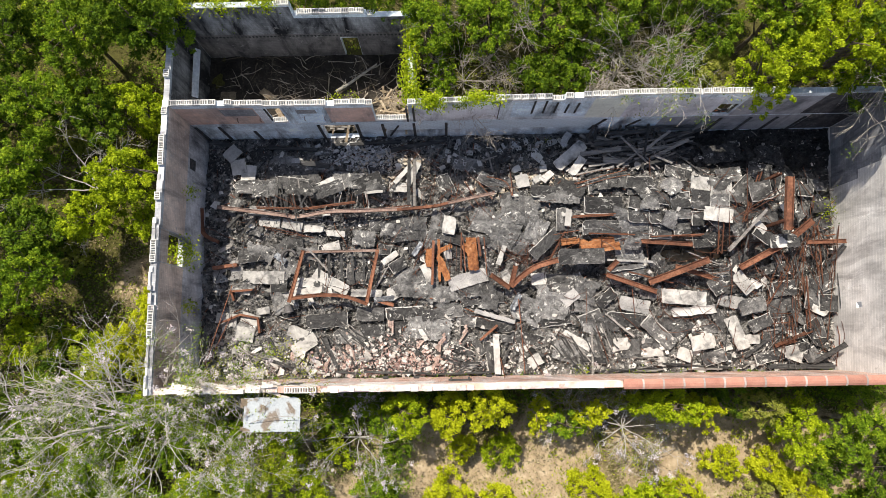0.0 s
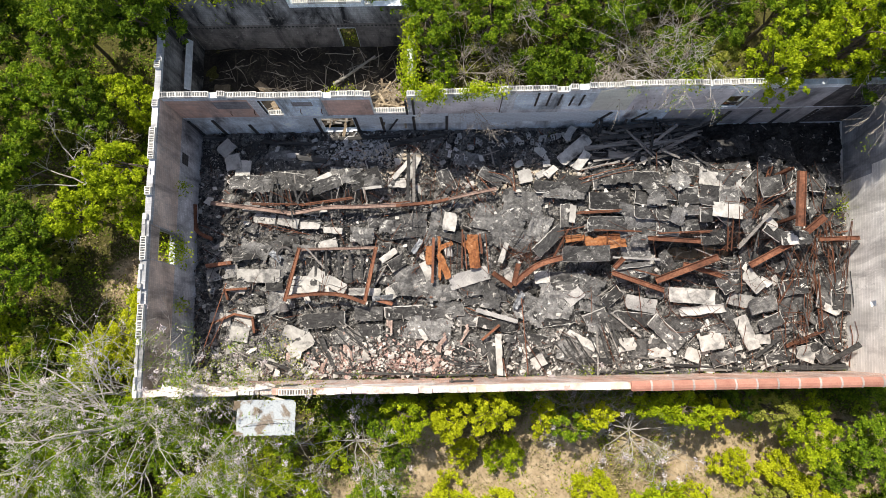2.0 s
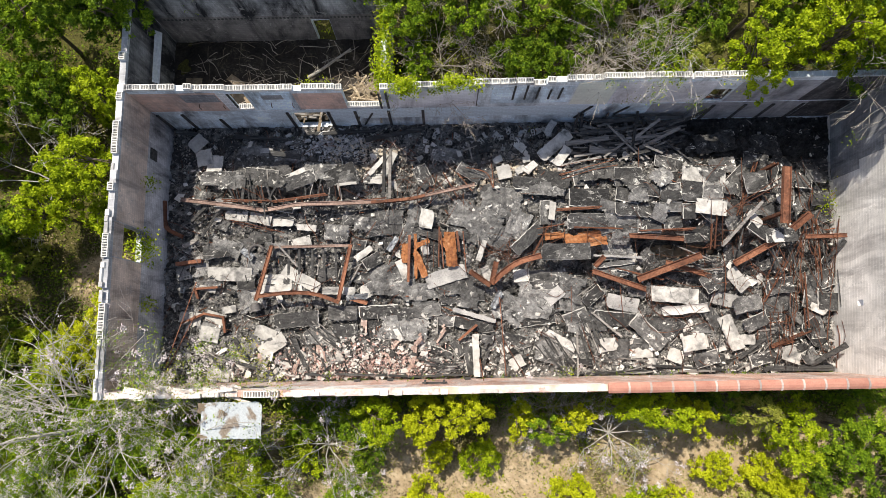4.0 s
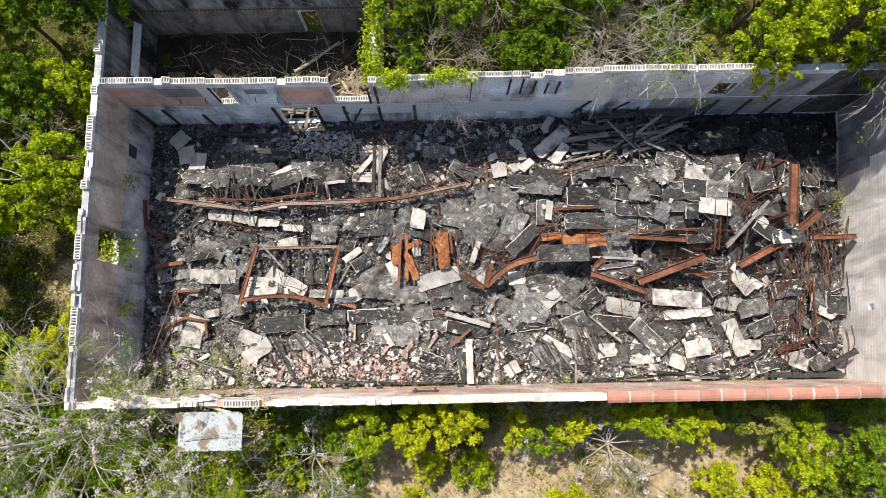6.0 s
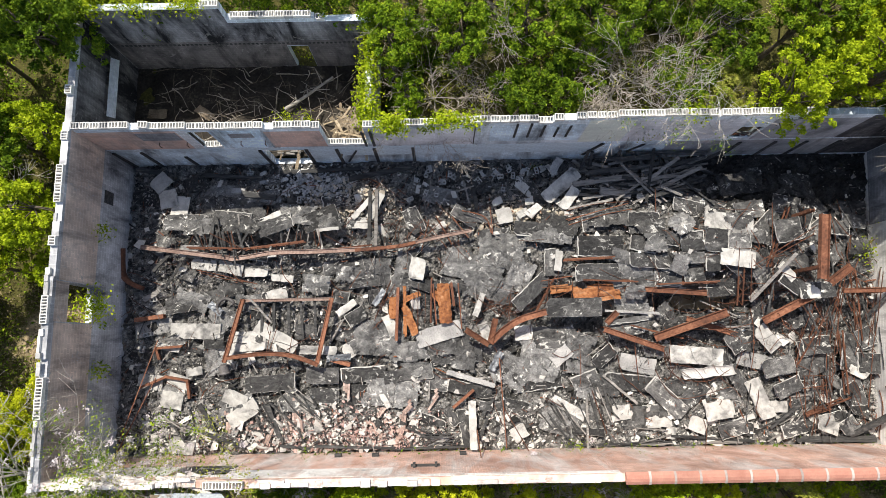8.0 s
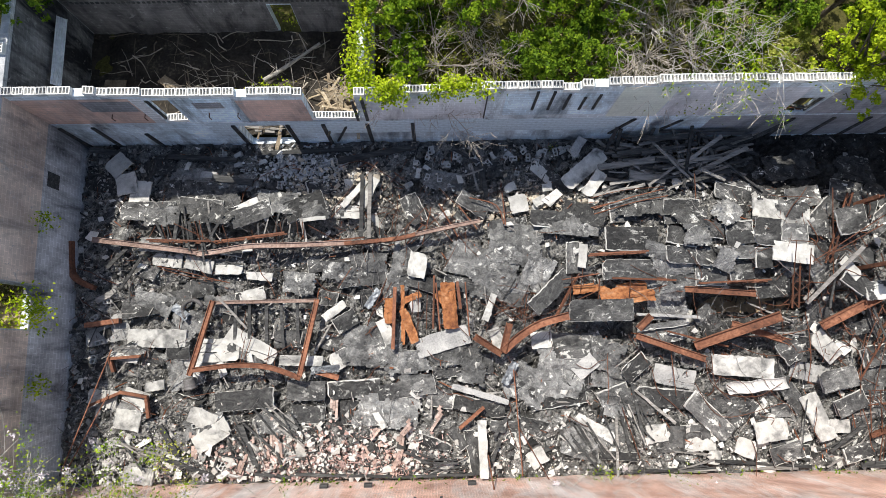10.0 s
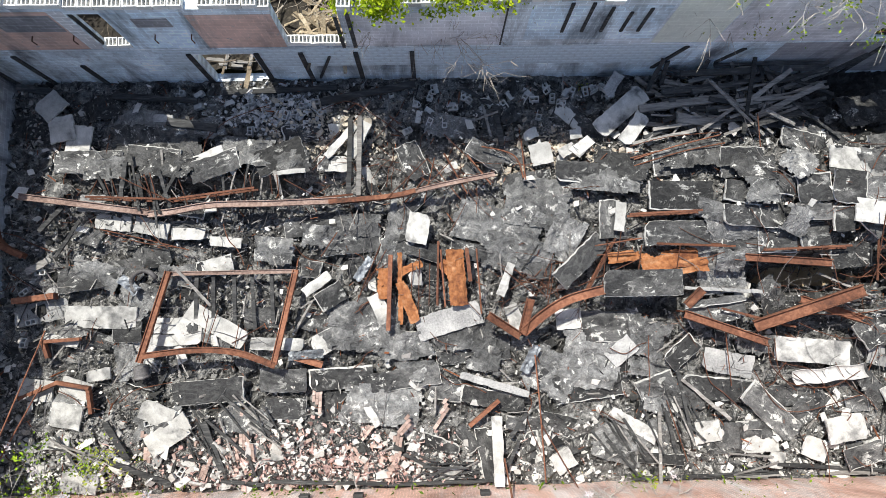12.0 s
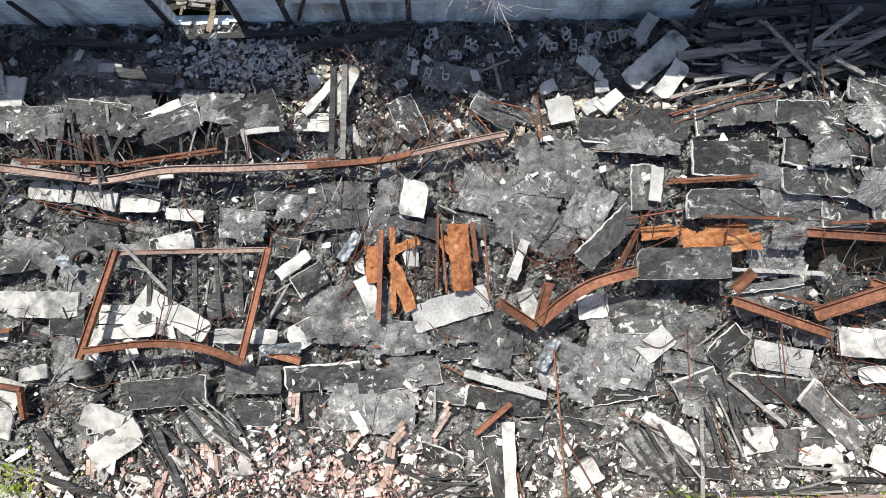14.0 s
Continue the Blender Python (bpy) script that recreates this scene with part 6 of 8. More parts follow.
# the block courses of the lower wall, each block's face a finger proud of its joints
COURSE = wall_paint("pale_painted_block", ((0.3, (0.50, 0.61, 0.67)), (0.7, (0.80, 0.90, 0.95))), (0.12, 0.13, 0.145), 0.57, joints=0.4, blotch=1.0)
fb = Build()
fb.box(-0.194, -0.008, 0.004, 0.194, 0, 0.194)
face_me = fb.mesh("block_face", [COURSE])
rest = Build()
for row in range(-1, 12):
    z = 0.02 + row * 0.2
    for col in range(94):
        x = X0 + 0.25 + col * 0.4 + (0.2 if row % 2 else 0)
        if x > X1 - 0.2 or (9.0 < x < 11.3 and z < 1.95):
            continue
        if 8.0 < x < 25.5 and row >= 5:
            part("block_face", face_me, wall_n, m=pose(x, Y1 - 0.001, z))
        else:
            rest.box(x - 0.194, Y1 - 0.009, z + 0.004, x + 0.194, Y1 - 0.001, z + 0.194)
tagged(part("block_faces", rest.mesh("block_faces", [COURSE]), wall_n), kind="stuff")
# window frame leftovers
CR0 = random.Random(3)
for x0, x1, z0, z1 in ((6.6, 7.55, 2.62, 4.55), (31.1, 32.1, 2.6, 4.0)):
    b = Build()
    for q in ((x0, x0 + 0.05, z0, z1), (x1 - 0.05, x1, z0, z1)):
        b.box(q[0], Y1 + 0.05, q[2], q[1], Y1 + 0.15, q[3])
    part("window_frame", b.mesh("window_frame", [TIMBER]), wall_n, "burnt wooden window frame")
for k in range(7):
    b = board_mesh(CR0.uniform(0.3, 0.8), 0.12, 0.05, 810 + k, 0, 0.03)
    part("lath", b.mesh("lath", [RUST_DARK if k % 2 else TIMBER] * 2), wall_n, "charred lath on the window sill", pose(31.6 + CR0.gauss(0, 0.15), Y1 + 0.15, 2.62 + 0.03 * k, CR0.gauss(0, 8), CR0.gauss(0, 6), CR0.gauss(0, 14)))

# west wall coats
for mat, lab, u0, u1, z0, z1 in ((TAN_Y, "tan plaster", -6.4, -0.0, LEDGE + 0.1, 5.05), (TAN_Y, "tan plaster", -14.3, -8.15, LEDGE + 0.1, 5.15), (TAN_Y, "tan plaster", -8.1, -6.45, 4.36, 5.2)):
    coat("plaster_coat", mat, wall_w, lab, "y", X0, u0, u1, z0, z1)
coat("shutter", TIMBER, wall_w, "small charred shutter in the wall", "y", X0, -2.5, -1.9, 1.6, 2.3, 0.03)
# south wall coats
WHITE_S = wall_paint("flaking_whitewash", ((0.3, (0.74, 0.71, 0.67)), (0.7, (0.86, 0.84, 0.80))), (0.52, 0.36, 0.30), 0.57, joints=0.5, flaking=0.9)
for u0, u1, z0, z1 in ((X0, 6.45, 2.7, 4.42), (8.85, 15.5, 3.6, 5.1), (6.6, 8.8, 4.36, 4.75), (15.5, 24.4, 4.9, 5.3)):
    b = Build()
    b.box(u0, Y0 + 0.001, z0, u1, Y0 + 0.014, z1)
    part("plaster_coat", b.mesh("plaster_coat", [WHITE_S]), wall_s, "flaking white plaster")

# broken crest: open cores of the top course
crest_me = {"w": block_mesh("block", BLOCK_WHITE), "g": block_mesh("block", BLOCK)}
CR = random.Random(5)


def crest(wall, axis, u0, u1, mid, height, chance=0.97, kind="w"):
    n = max(1, round((u1 - u0) / 0.4))
    for i in range(n):
        if CR.random() > chance:
            continue
        u = u0 + (i + 0.5) * (u1 - u0) / n
        m = pose(u, mid, height, CR.gauss(0, 1.2), CR.gauss(0, 1.2), CR.gauss(0, 1.2)) if axis == "x" else pose(mid, u, height, CR.gauss(0, 1), CR.gauss(0, 1), 90 + CR.gauss(0, 1))
        part("block", crest_me[kind if CR.random() < 0.9 else "g"], wall, m=m)


tops = N_TOPS + [(X1 + TH, 0)]
for (a, h), (b_, _) in zip(tops, tops[1:]):
    if a < 33.5:
        crest(wall_n, "x", max(a, X0), min(b_, 34.0), Y1 + TH / 2, h, 0.96)
crest(wall_n, "x", 6.65, 7.5, Y1 + TH / 2, 2.62 - 0.17, 1)
for a, b_, h in ((-11.9, -10.3, 5.3), (-8.2, -7.1, 5.4), (-5.9, -4.2, 5.3), (-3.6, -1.6, 5.2), (-0.9, -0.1, 5.1), (0.6, 2.0, 5.1)):
    crest(wall_w, "y", a, b_, X0 - TH / 2, h, 0.95 if b_ < -7 else 0.45)
crest(wall_s, "x", 8.4, 9.9, Y0 - TH / 2, 5.4)
crest(wall_a, "x", 7.4, 8.2, 5.2 + TH / 2, 5.55, 1)
crest(wall_a, "x", 8.4, 12.0, 5.2 + TH / 2, 4.65, 0.97)
crest(wall_a, "x", 12.1, 12.6, 5.2 + TH / 2, 4.4, 1)
# solid white cap on the rest of the west and south walls
for a, b_, h in ((-14.6, -11.95, 5.3), (-10.25, -8.25, 5.45), (-7.05, -5.95, 5.35), (-4.15, -3.65, 5.2)):
    v = a
    while v < b_:
        w = CR.uniform(0.2, 0.7)
        b = Build()
        b.box(X0 - TH - 0.01, v, h, X0 - CR.uniform(0.12, 0.22), min(v + w, b_), h + CR.uniform(0.05, 0.16))
        part("cap_piece", b.mesh("cap_piece", [BLOCK_WHITE if CR.random() < 0.3 else BLOCK]), wall_w, "pale mortar cap")
        v += w + CR.choice((0, 0.02, 0.15))
CAP_S = surface("flaking_white_cap", ((0.2, (0.44, 0.26, 0.20)), (0.42, (0.62, 0.56, 0.52)), (0.8, (0.80, 0.78, 0.75))), 1.6, 7)
u = X0
while u < 24.4:
    w = CR.uniform(0.18, 0.9)
    if not 8.3 < u + w / 2 < 9.95:
        b = Build()
        drop = 0.75 * abs(noise.noise((u * 1.3, 3, 1))) + 0.15 if u < 8 else 0
        b.box(u, Y0 - TH + CR.uniform(-0.02, 0.05), 4.4 if u < 8 else 5.0, min(u + w, 24.4), Y0 - CR.uniform(0.0, 0.16), 5.42 + CR.uniform(-0.06, 0.14) - drop)
        part("cap_piece", b.mesh("cap_piece", [CAP_S]), wall_s, "broken white mortar cap")
    u += w + CR.choice((0, 0.02, 0.06))
# ragged plaster slabs along the broken end of the south wall
for k in range(26):
    x, ln = CR.uniform(2.4, 8.2), CR.uniform(0.4, 1.5)
    bd = board_mesh(ln, CR.uniform(0.08, 0.26), 0.05, 700 + k, 0.03, 0.05)
    part("plaster_slab", bd.mesh("plaster_slab", [CAP_S, CAP_S]), wall_s, "broken slab of white plaster", pose(x, Y0 - 0.12 + CR.gauss(0, 0.12), 4.95 + CR.uniform(-0.15, 0.2), CR.gauss(0, 14), CR.gauss(0, 8), CR.gauss(-4, 10)))
# clay coping tiles
ct = Build()
prof = [(-0.23, 0.0), (-0.21, -0.06), (0.21, -0.06), (0.23, 0.0), (0.12, 0.07), (0, 0.09), (-0.12, 0.07)]
ct.sweep([(a, b2) for a, b2 in prof], [Vector((-0.46, 0, 0)), Vector((0.40, 0, 0))])
tile_me = ct.mesh("coping_tile", [COPING])
ct = Build()
ct.sweep([(a * 1.06, b2 * 1.12 + 0.005) for a, b2 in prof], [Vector((0.40, 0, 0)), Vector((0.49, 0, 0))])
lip_me = ct.mesh("lip", [surface("coping_lip", ((0.2, (0.34, 0.30, 0.28)), (0.8, (0.50, 0.42, 0.38))), 3, 20)])
for i in range(14):
    t_ = part("coping_tile", tile_me, wall_s, "red clay coping tile", pose(24.95 + i * 0.96, Y0 - TH / 2, 5.57, 0, CR.gauss(0, 0.5), CR.gauss(0, 0.6)))
    part("lip", lip_me, t_)
# dark board added in the south window so the sunlit opening reads as shaded
b = Build()
b.box(6.5, Y0 - TH + 0.01, 2.5, 8.8, Y0 - 0.01, 2.54)
part("window_sill", b.mesh("window_sill", [TIMBER]), wall_s, "dark board added to darken the opening")
# iron bracket on the south wall
b = Build()
b.box(16.2, Y0 + 0.0, 3.4, 17.4, Y0 + 0.10, 3.5)
b.box(16.3, Y0 + 0.0, 3.5, 16.4, Y0 + 0.2, 3.7)
b.box(17.2, Y0 + 0.0, 3.5, 17.3, Y0 + 0.2, 3.65)
part("bracket", b.mesh("bracket", [TIMBER]), wall_s, "charred wooden bracket")
for x in (12.6, 14.3, 18.3):
    b = Build()
    b.box(x, Y0, 0.9, x + 0.3, Y0 + 0.14, 1.15)
    part("stub", b.mesh("stub", [TIMBER]), wall_s, "charred joist end")

# darker tone for the shaded north end of the east wall
SHADE_E = wall_paint("shaded_block_side", ((0.3, (0.20, 0.205, 0.22)), (0.7, (0.38, 0.385, 0.40))), (0.06, 0.06, 0.065), 0.55, "y", 0.4)
SOOT_Y = wall_paint("blackened_block_side", ((0.3, (0.16, 0.155, 0.155)), (0.7, (0.34, 0.335, 0.33))), (0.02, 0.02, 0.022), 0.47, "y", 0.4)
# steps paint the slanting shadow of north wall and trees, with some soot
for u0, u1, z1 in ((-2.6, -0.02, 5.5), (-3.3, -2.6, 4.2), (-3.8, -3.3, 2.4)):
    b = Build()
    b.box(X1 - 0.012, u0, 0.1, X1 - 0.001, u1, z1)
    b.v = [(x + 0.098 * y, y, z) for x, y, z in b.v]
    part("soot_coat", b.mesh("soot_coat", [SHADE_E]), wall_e, "plaster dark with soot and painted shade")
coat("soot_coat", SOOT_Y, wall_w, "plaster dark with soot and painted shade", "y", X0, 0.32, 5.18, 0.1, 4.9)
# rear room: ledge with dark blocks for its shaded holes, steel shutter, debris
b = Build()
for i in range(58):
    x = X0 + 0.2 + i * 0.21
    b.box(x, 5.2 - 0.05, LEDGE + 0.02, x + 0.11, 5.2, LEDGE + 0.13)
part("joist_ends", b.mesh("joist_ends", [TIMBER]), wall_a, "row of dark blocks standing in for shaded wall holes")
SOOTY_WHITE = wall_paint("peeling_white", ((0.3, (0.22, 0.22, 0.23)), (0.7, (0.48, 0.48, 0.49))), (0.015, 0.015, 0.018), 0.47, "x", 0.35, 1.0)
DINGY = wall_paint("dingy_plaster", ((0.3, (0.14, 0.13, 0.13)), (0.7, (0.27, 0.25, 0.245))), (0.03, 0.03, 0.032), 0.54, "x", 0.35, 1.0)
coat("plaster_coat", DINGY, wall_a, "grimy smoked plaster", "x", 5.2, X0 + 0.02, 10.28, 0.0, 2.3)
coat("plaster_coat", DINGY, wall_a, "grimy smoked plaster", "x", 5.2, 11.32, 14.2, 0.0, 2.3)
coat("plaster_coat", DINGY, wall_a, "grimy smoked plaster", "x", 5.2, X0 + 0.02, 14.2, 2.305, 2.745)
coat("plaster_coat", SOOTY_WHITE, wall_a, "peeling white paint", "x", 5.2, X0 + 0.02, 14.2, 2.75, 4.38)
coat("plaster_coat", SOOTY_WHITE, wall_a, "peeling white paint", "x", 5.2, X0 + 0.02, 8.15, 4.385, 5.5)
b = Build()
wave = [(-0.2 + i * 0.02, 0.03 if (i // 2) % 2 else 0.0) for i in range(21)]
b.add([(x, y + d, z) for z in (0, 2.9) for d in (0, 0.006) for x, y in wave],
      [(i, i + 1, 42 + i + 1, 42 + i) for i in range(20)] + [(21 + i, 63 + i, 63 + i + 1, 21 + i + 1) for i in range(20)])
thing("metal_sheet", b.mesh("metal_sheet", [surface("galvanised", ((0.2, (0.42, 0.43, 0.45)), (0.8, (0.66, 0.67, 0.69))), 1.5, 9, rough=0.45, metal=0.3)]),
      "corrugated galvanised sheet leaning on the rear room wall", "metal sheet", m=pose(2.3, 1.45, 2.85, -90, 50, 0))
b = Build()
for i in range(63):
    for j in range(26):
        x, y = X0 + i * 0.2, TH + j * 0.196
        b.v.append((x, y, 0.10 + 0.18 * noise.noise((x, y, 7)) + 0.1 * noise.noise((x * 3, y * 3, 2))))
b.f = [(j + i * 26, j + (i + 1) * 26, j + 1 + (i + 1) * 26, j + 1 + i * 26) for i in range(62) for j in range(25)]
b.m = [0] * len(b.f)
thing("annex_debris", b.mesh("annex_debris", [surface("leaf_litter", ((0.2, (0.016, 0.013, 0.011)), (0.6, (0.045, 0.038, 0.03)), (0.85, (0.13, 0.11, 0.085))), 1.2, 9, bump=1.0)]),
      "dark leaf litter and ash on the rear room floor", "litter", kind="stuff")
AR = random.Random(8)
STRAW_DULL = surface("brown_board", ((0.2, (0.10, 0.075, 0.05)), (0.8, (0.30, 0.24, 0.17))), 3, 14, bump=0.6)
STRAW_WOOD = surface("straw_wood", ((0.2, (0.16, 0.12, 0.075)), (0.55, (0.34, 0.275, 0.19)), (0.85, (0.52, 0.45, 0.35))), 3, 14, bump=0.6)
for k in range(130):
    x, y, a, ln = AR.uniform(3, 14), AR.uniform(0.6, 4.9), AR.uniform(0, 6.28), AR.uniform(0.6, 2.4)
    b = Build()
    pts = [Vector((math.cos(a) * ln * t + AR.gauss(0, 0.06), math.sin(a) * ln * t + AR.gauss(0, 0.06), AR.uniform(0, 0.3))) for t in (0, 0.3, 0.6, 1)]
    pts = [Vector((min(max(p.x, 2.2 - x), 14.1 - x), min(max(p.y, 0.45 - y), 5.0 - y), p.z)) for p in pts]
    b.tube(pts, AR.uniform(0.012, 0.04), 0.008, 5)
    thing("fallen_branch", b.mesh("fallen_branch", [BARK_DRY if k % 3 else BARK_DARK]), "dry fallen branch on the rear room floor", "branch", "fallen branches", m=pose(x, y, 0.22))
b = Build()
b.tube(smooth_path([(0, 0, 0), (0.9, 0.5, 0.12), (1.7, 1.1, 0.1), (2.5, 1.56, 0.3)]), 0.10, 0.06, 8)
for k in range(7):
    t = Vector((0.3 + k * 0.33, 0.2 + k * 0.2, 0.12))
    b.tube([t, t + Vector((AR.gauss(0, 0.4), AR.gauss(0.2, 0.4), 0.25)), t + Vector((AR.gauss(0, 0.8), AR.gauss(0.1, 0.5), 0.3))], 0.025, 0.01, 4)
thing("fallen_log", b.mesh("fallen_log", [BARK], True), "pale barkless log lying across the rear room", "log", m=pose(9.75, 2.7, 0.42))
for x, y, ln, wd, a in ((5.6, 2.6, 0.9, 0.45, -35), (4.4, 1.4, 1.1, 0.5, 12), (6.4, 1.3, 1.3, 0.3, -60), (13.2, 1.0, 1.4, 0.4, 80), (12.8, 1.7, 1.2, 0.35, 50), (13.6, 2.2, 1.0, 0.4, 110), (3.2, 2.6, 0.9, 0.5, 0)):
    bd = board_mesh(ln, wd, 0.05, int(x * 33), 0.02, 0.02)
    thing("plank", bd.mesh("plank", [STRAW_DULL, STRAW_DULL]), "weathered broken board on the rear room floor", "board", "broken boards", m=pose(x, y, 0.3, AR.gauss(0, 8), AR.gauss(0, 8), a))
for k in range(60):
    bd = board_mesh(AR.uniform(0.5, 1.7), AR.uniform(0.04, 0.13), 0.03, k + 90, 0.02, 0.03)
    x, y = AR.uniform(12.4, 14.1), AR.uniform(0.5, 2.4)
    thing("plank", bd.mesh("plank", [STRAW_WOOD if k % 3 else STRAW_DULL] * 2), "straw-coloured broken board heaped behind the wall gap", "board", "broken boards",
          m=pose(x, y, 0.35 + 1.3 * max(0, 1 - math.hypot(x - 13.3, y - 1.0) / 1.6), AR.gauss(0, 15), AR.gauss(0, 15), AR.uniform(0, 180)))
b = Build()
b.add([(13.3 + 1.25 * r * math.cos(a * 0.524), 1.35 + 1.0 * r * math.sin(a * 0.524), 0.1 + 1.45 * (1 - r) + AR.uniform(-0.1, 0.1)) for r in (1.0, 0.7, 0.4, 0.12) for a in range(12)],
      [(r * 12 + a, r * 12 + (a + 1) % 12, (r + 1) * 12 + (a + 1) % 12, (r + 1) * 12 + a) for r in range(3) for a in range(12)] + [tuple(range(36, 48))])
thing("straw_mound", b.mesh("straw_heap", [STRAW_DULL]), "heap of dry straw-coloured rubble in the rear room", "rubble")
for k in range(11):
    bd = board_mesh(AR.uniform(0.7, 1.6), AR.uniform(0.08, 0.16), 0.035, k + 50, 0, 0.02)
    thing("plank", bd.mesh("plank", [TIMBER_GREY if k % 3 else STRAW_DULL] * 2), "grey weathered plank lying outside the doorway", "board", "broken boards",
          m=pose(AR.uniform(9.5, 10.9), 0.3 + k * 0.15, 0.12 + 0.03 * k, AR.gauss(0, 4), AR.gauss(0, 3), AR.choice((AR.gauss(0, 12), AR.gauss(0, 12), 80))))

# lean-to roof of sheet metal on posts by the south wall
shed = tagged(new("lean_to"), "small lean-to with a stained pale sheet metal roof", "lean-to")
shed.matrix_world = pose(7.7, -15.62, 0)
b = Build()
b = board_mesh(2.7, 1.6, 0.03, 44, 0.0, 0.01)
sheet_me = b.mesh("roof_sheet", [patched("stained_sheet", ((0.34, 0.38, 0.41), (0.50, 0.54, 0.56)), ((0.14, 0.11, 0.085), (0.30, 0.25, 0.20)), 0.9, 0.50, rough=0.5, bump=0.1)] * 2)
part("roof_sheet", sheet_me, shed, "stained pale blue-grey roof sheet", pose(0, 0, 5.02))
b = board_mesh(1.9, 1.5, 0.03, 45, 0.0, 0.01, False, keep=lambda u, v: noise.noise((u * 1.6, v * 1.6, 3)) > 0.1 + 0.5 * (u + 0.6), cell=0.07)
tagged(part("leaf_litter", b.mesh("leaf_litter", [STRAW_DULL]), shed, "drift of dry leaves and twigs", pose(-0.55, 0.02, 5.035)), kind="stuff")
for x in (-1.15, 1.15):
    b = Build()
    b.box(x - 0.06, -0.75, -0.1, x + 0.06, -0.63, 5.02)
    part("post", b.mesh("post", [TIMBER_GREY]), shed)

# ---------------------------------------------------------------- trees and weeds
def leaf_mesh(name, centres, sizes, mat, rng, up=0.55, slim=0.55):
    """Thousands of leaves, each a four-cornered blade, folded about its rib."""
    n = len(centres)
    nrm = rng.normal(size=(n, 3))
    nrm[:, 2] = np.abs(nrm[:, 2]) + up
    nrm /= np.linalg.norm(nrm, axis=1)[:, None]
    a = rng.normal(size=(n, 3))
    a -= nrm * (a * nrm).sum(1)[:, None]
    a /= np.linalg.norm(a, axis=1)[:, None]
    b = np.cross(nrm, a)
    s = sizes[:, None]
    v = np.empty((n, 4, 3))
    v[:, 0], v[:, 2] = centres + a * s, centres - a * s
    v[:, 1], v[:, 3] = centres + b * s * slim + nrm * s * 0.18, centres - b * s * slim + nrm * s * 0.18
    me = bpy.data.meshes.new(name)
    me.vertices.add(n * 4)
    me.vertices.foreach_set("co", v.astype(np.float32).ravel())
    me.loops.add(n * 4)
    me.loops.foreach_set("vertex_index", np.arange(n * 4, dtype=np.int32))
    me.polygons.add(n)
    me.polygons.foreach_set("loop_start", np.arange(0, n * 4, 4, dtype=np.int32))
    me.materials.append(mat)
    me.update(calc_edges=True)
    return me


def limbs(bd, rr, base, way, length, r, depth, tips, drop=0.0, kids=(4, 6), top=3):
    """A nearly straight limb and the thinner ones that fork off it at a slant."""
    pts, p, d = [base], base.copy(), way.normalized()
    n = 4 if depth > 1 else 3 if depth else 2
    for _ in range(n):
        d = (d + Vector((rr.gauss(0, 0.17), rr.gauss(0, 0.17), rr.gauss(0, 0.11) - drop))).normalized()
        p = p + d * (length / n)
        pts.append(p)
    bd.tube(pts, r, r * 0.5, 5 if depth > 1 else 4 if depth else 3)
    tips.append((p, depth))
    if depth == 0:
        return
    for _ in range(rr.randint(*kids)):
        k = rr.randint(1, n)
        e = (d + Vector((rr.gauss(0, 0.55), rr.gauss(0, 0.55), rr.gauss(0, 0.35)))).normalized()
        limbs(bd, rr, pts[k], e, length * rr.uniform(0.4, 0.75), max(r * 0.5, 0.008), depth - 1, tips, drop, kids, top)


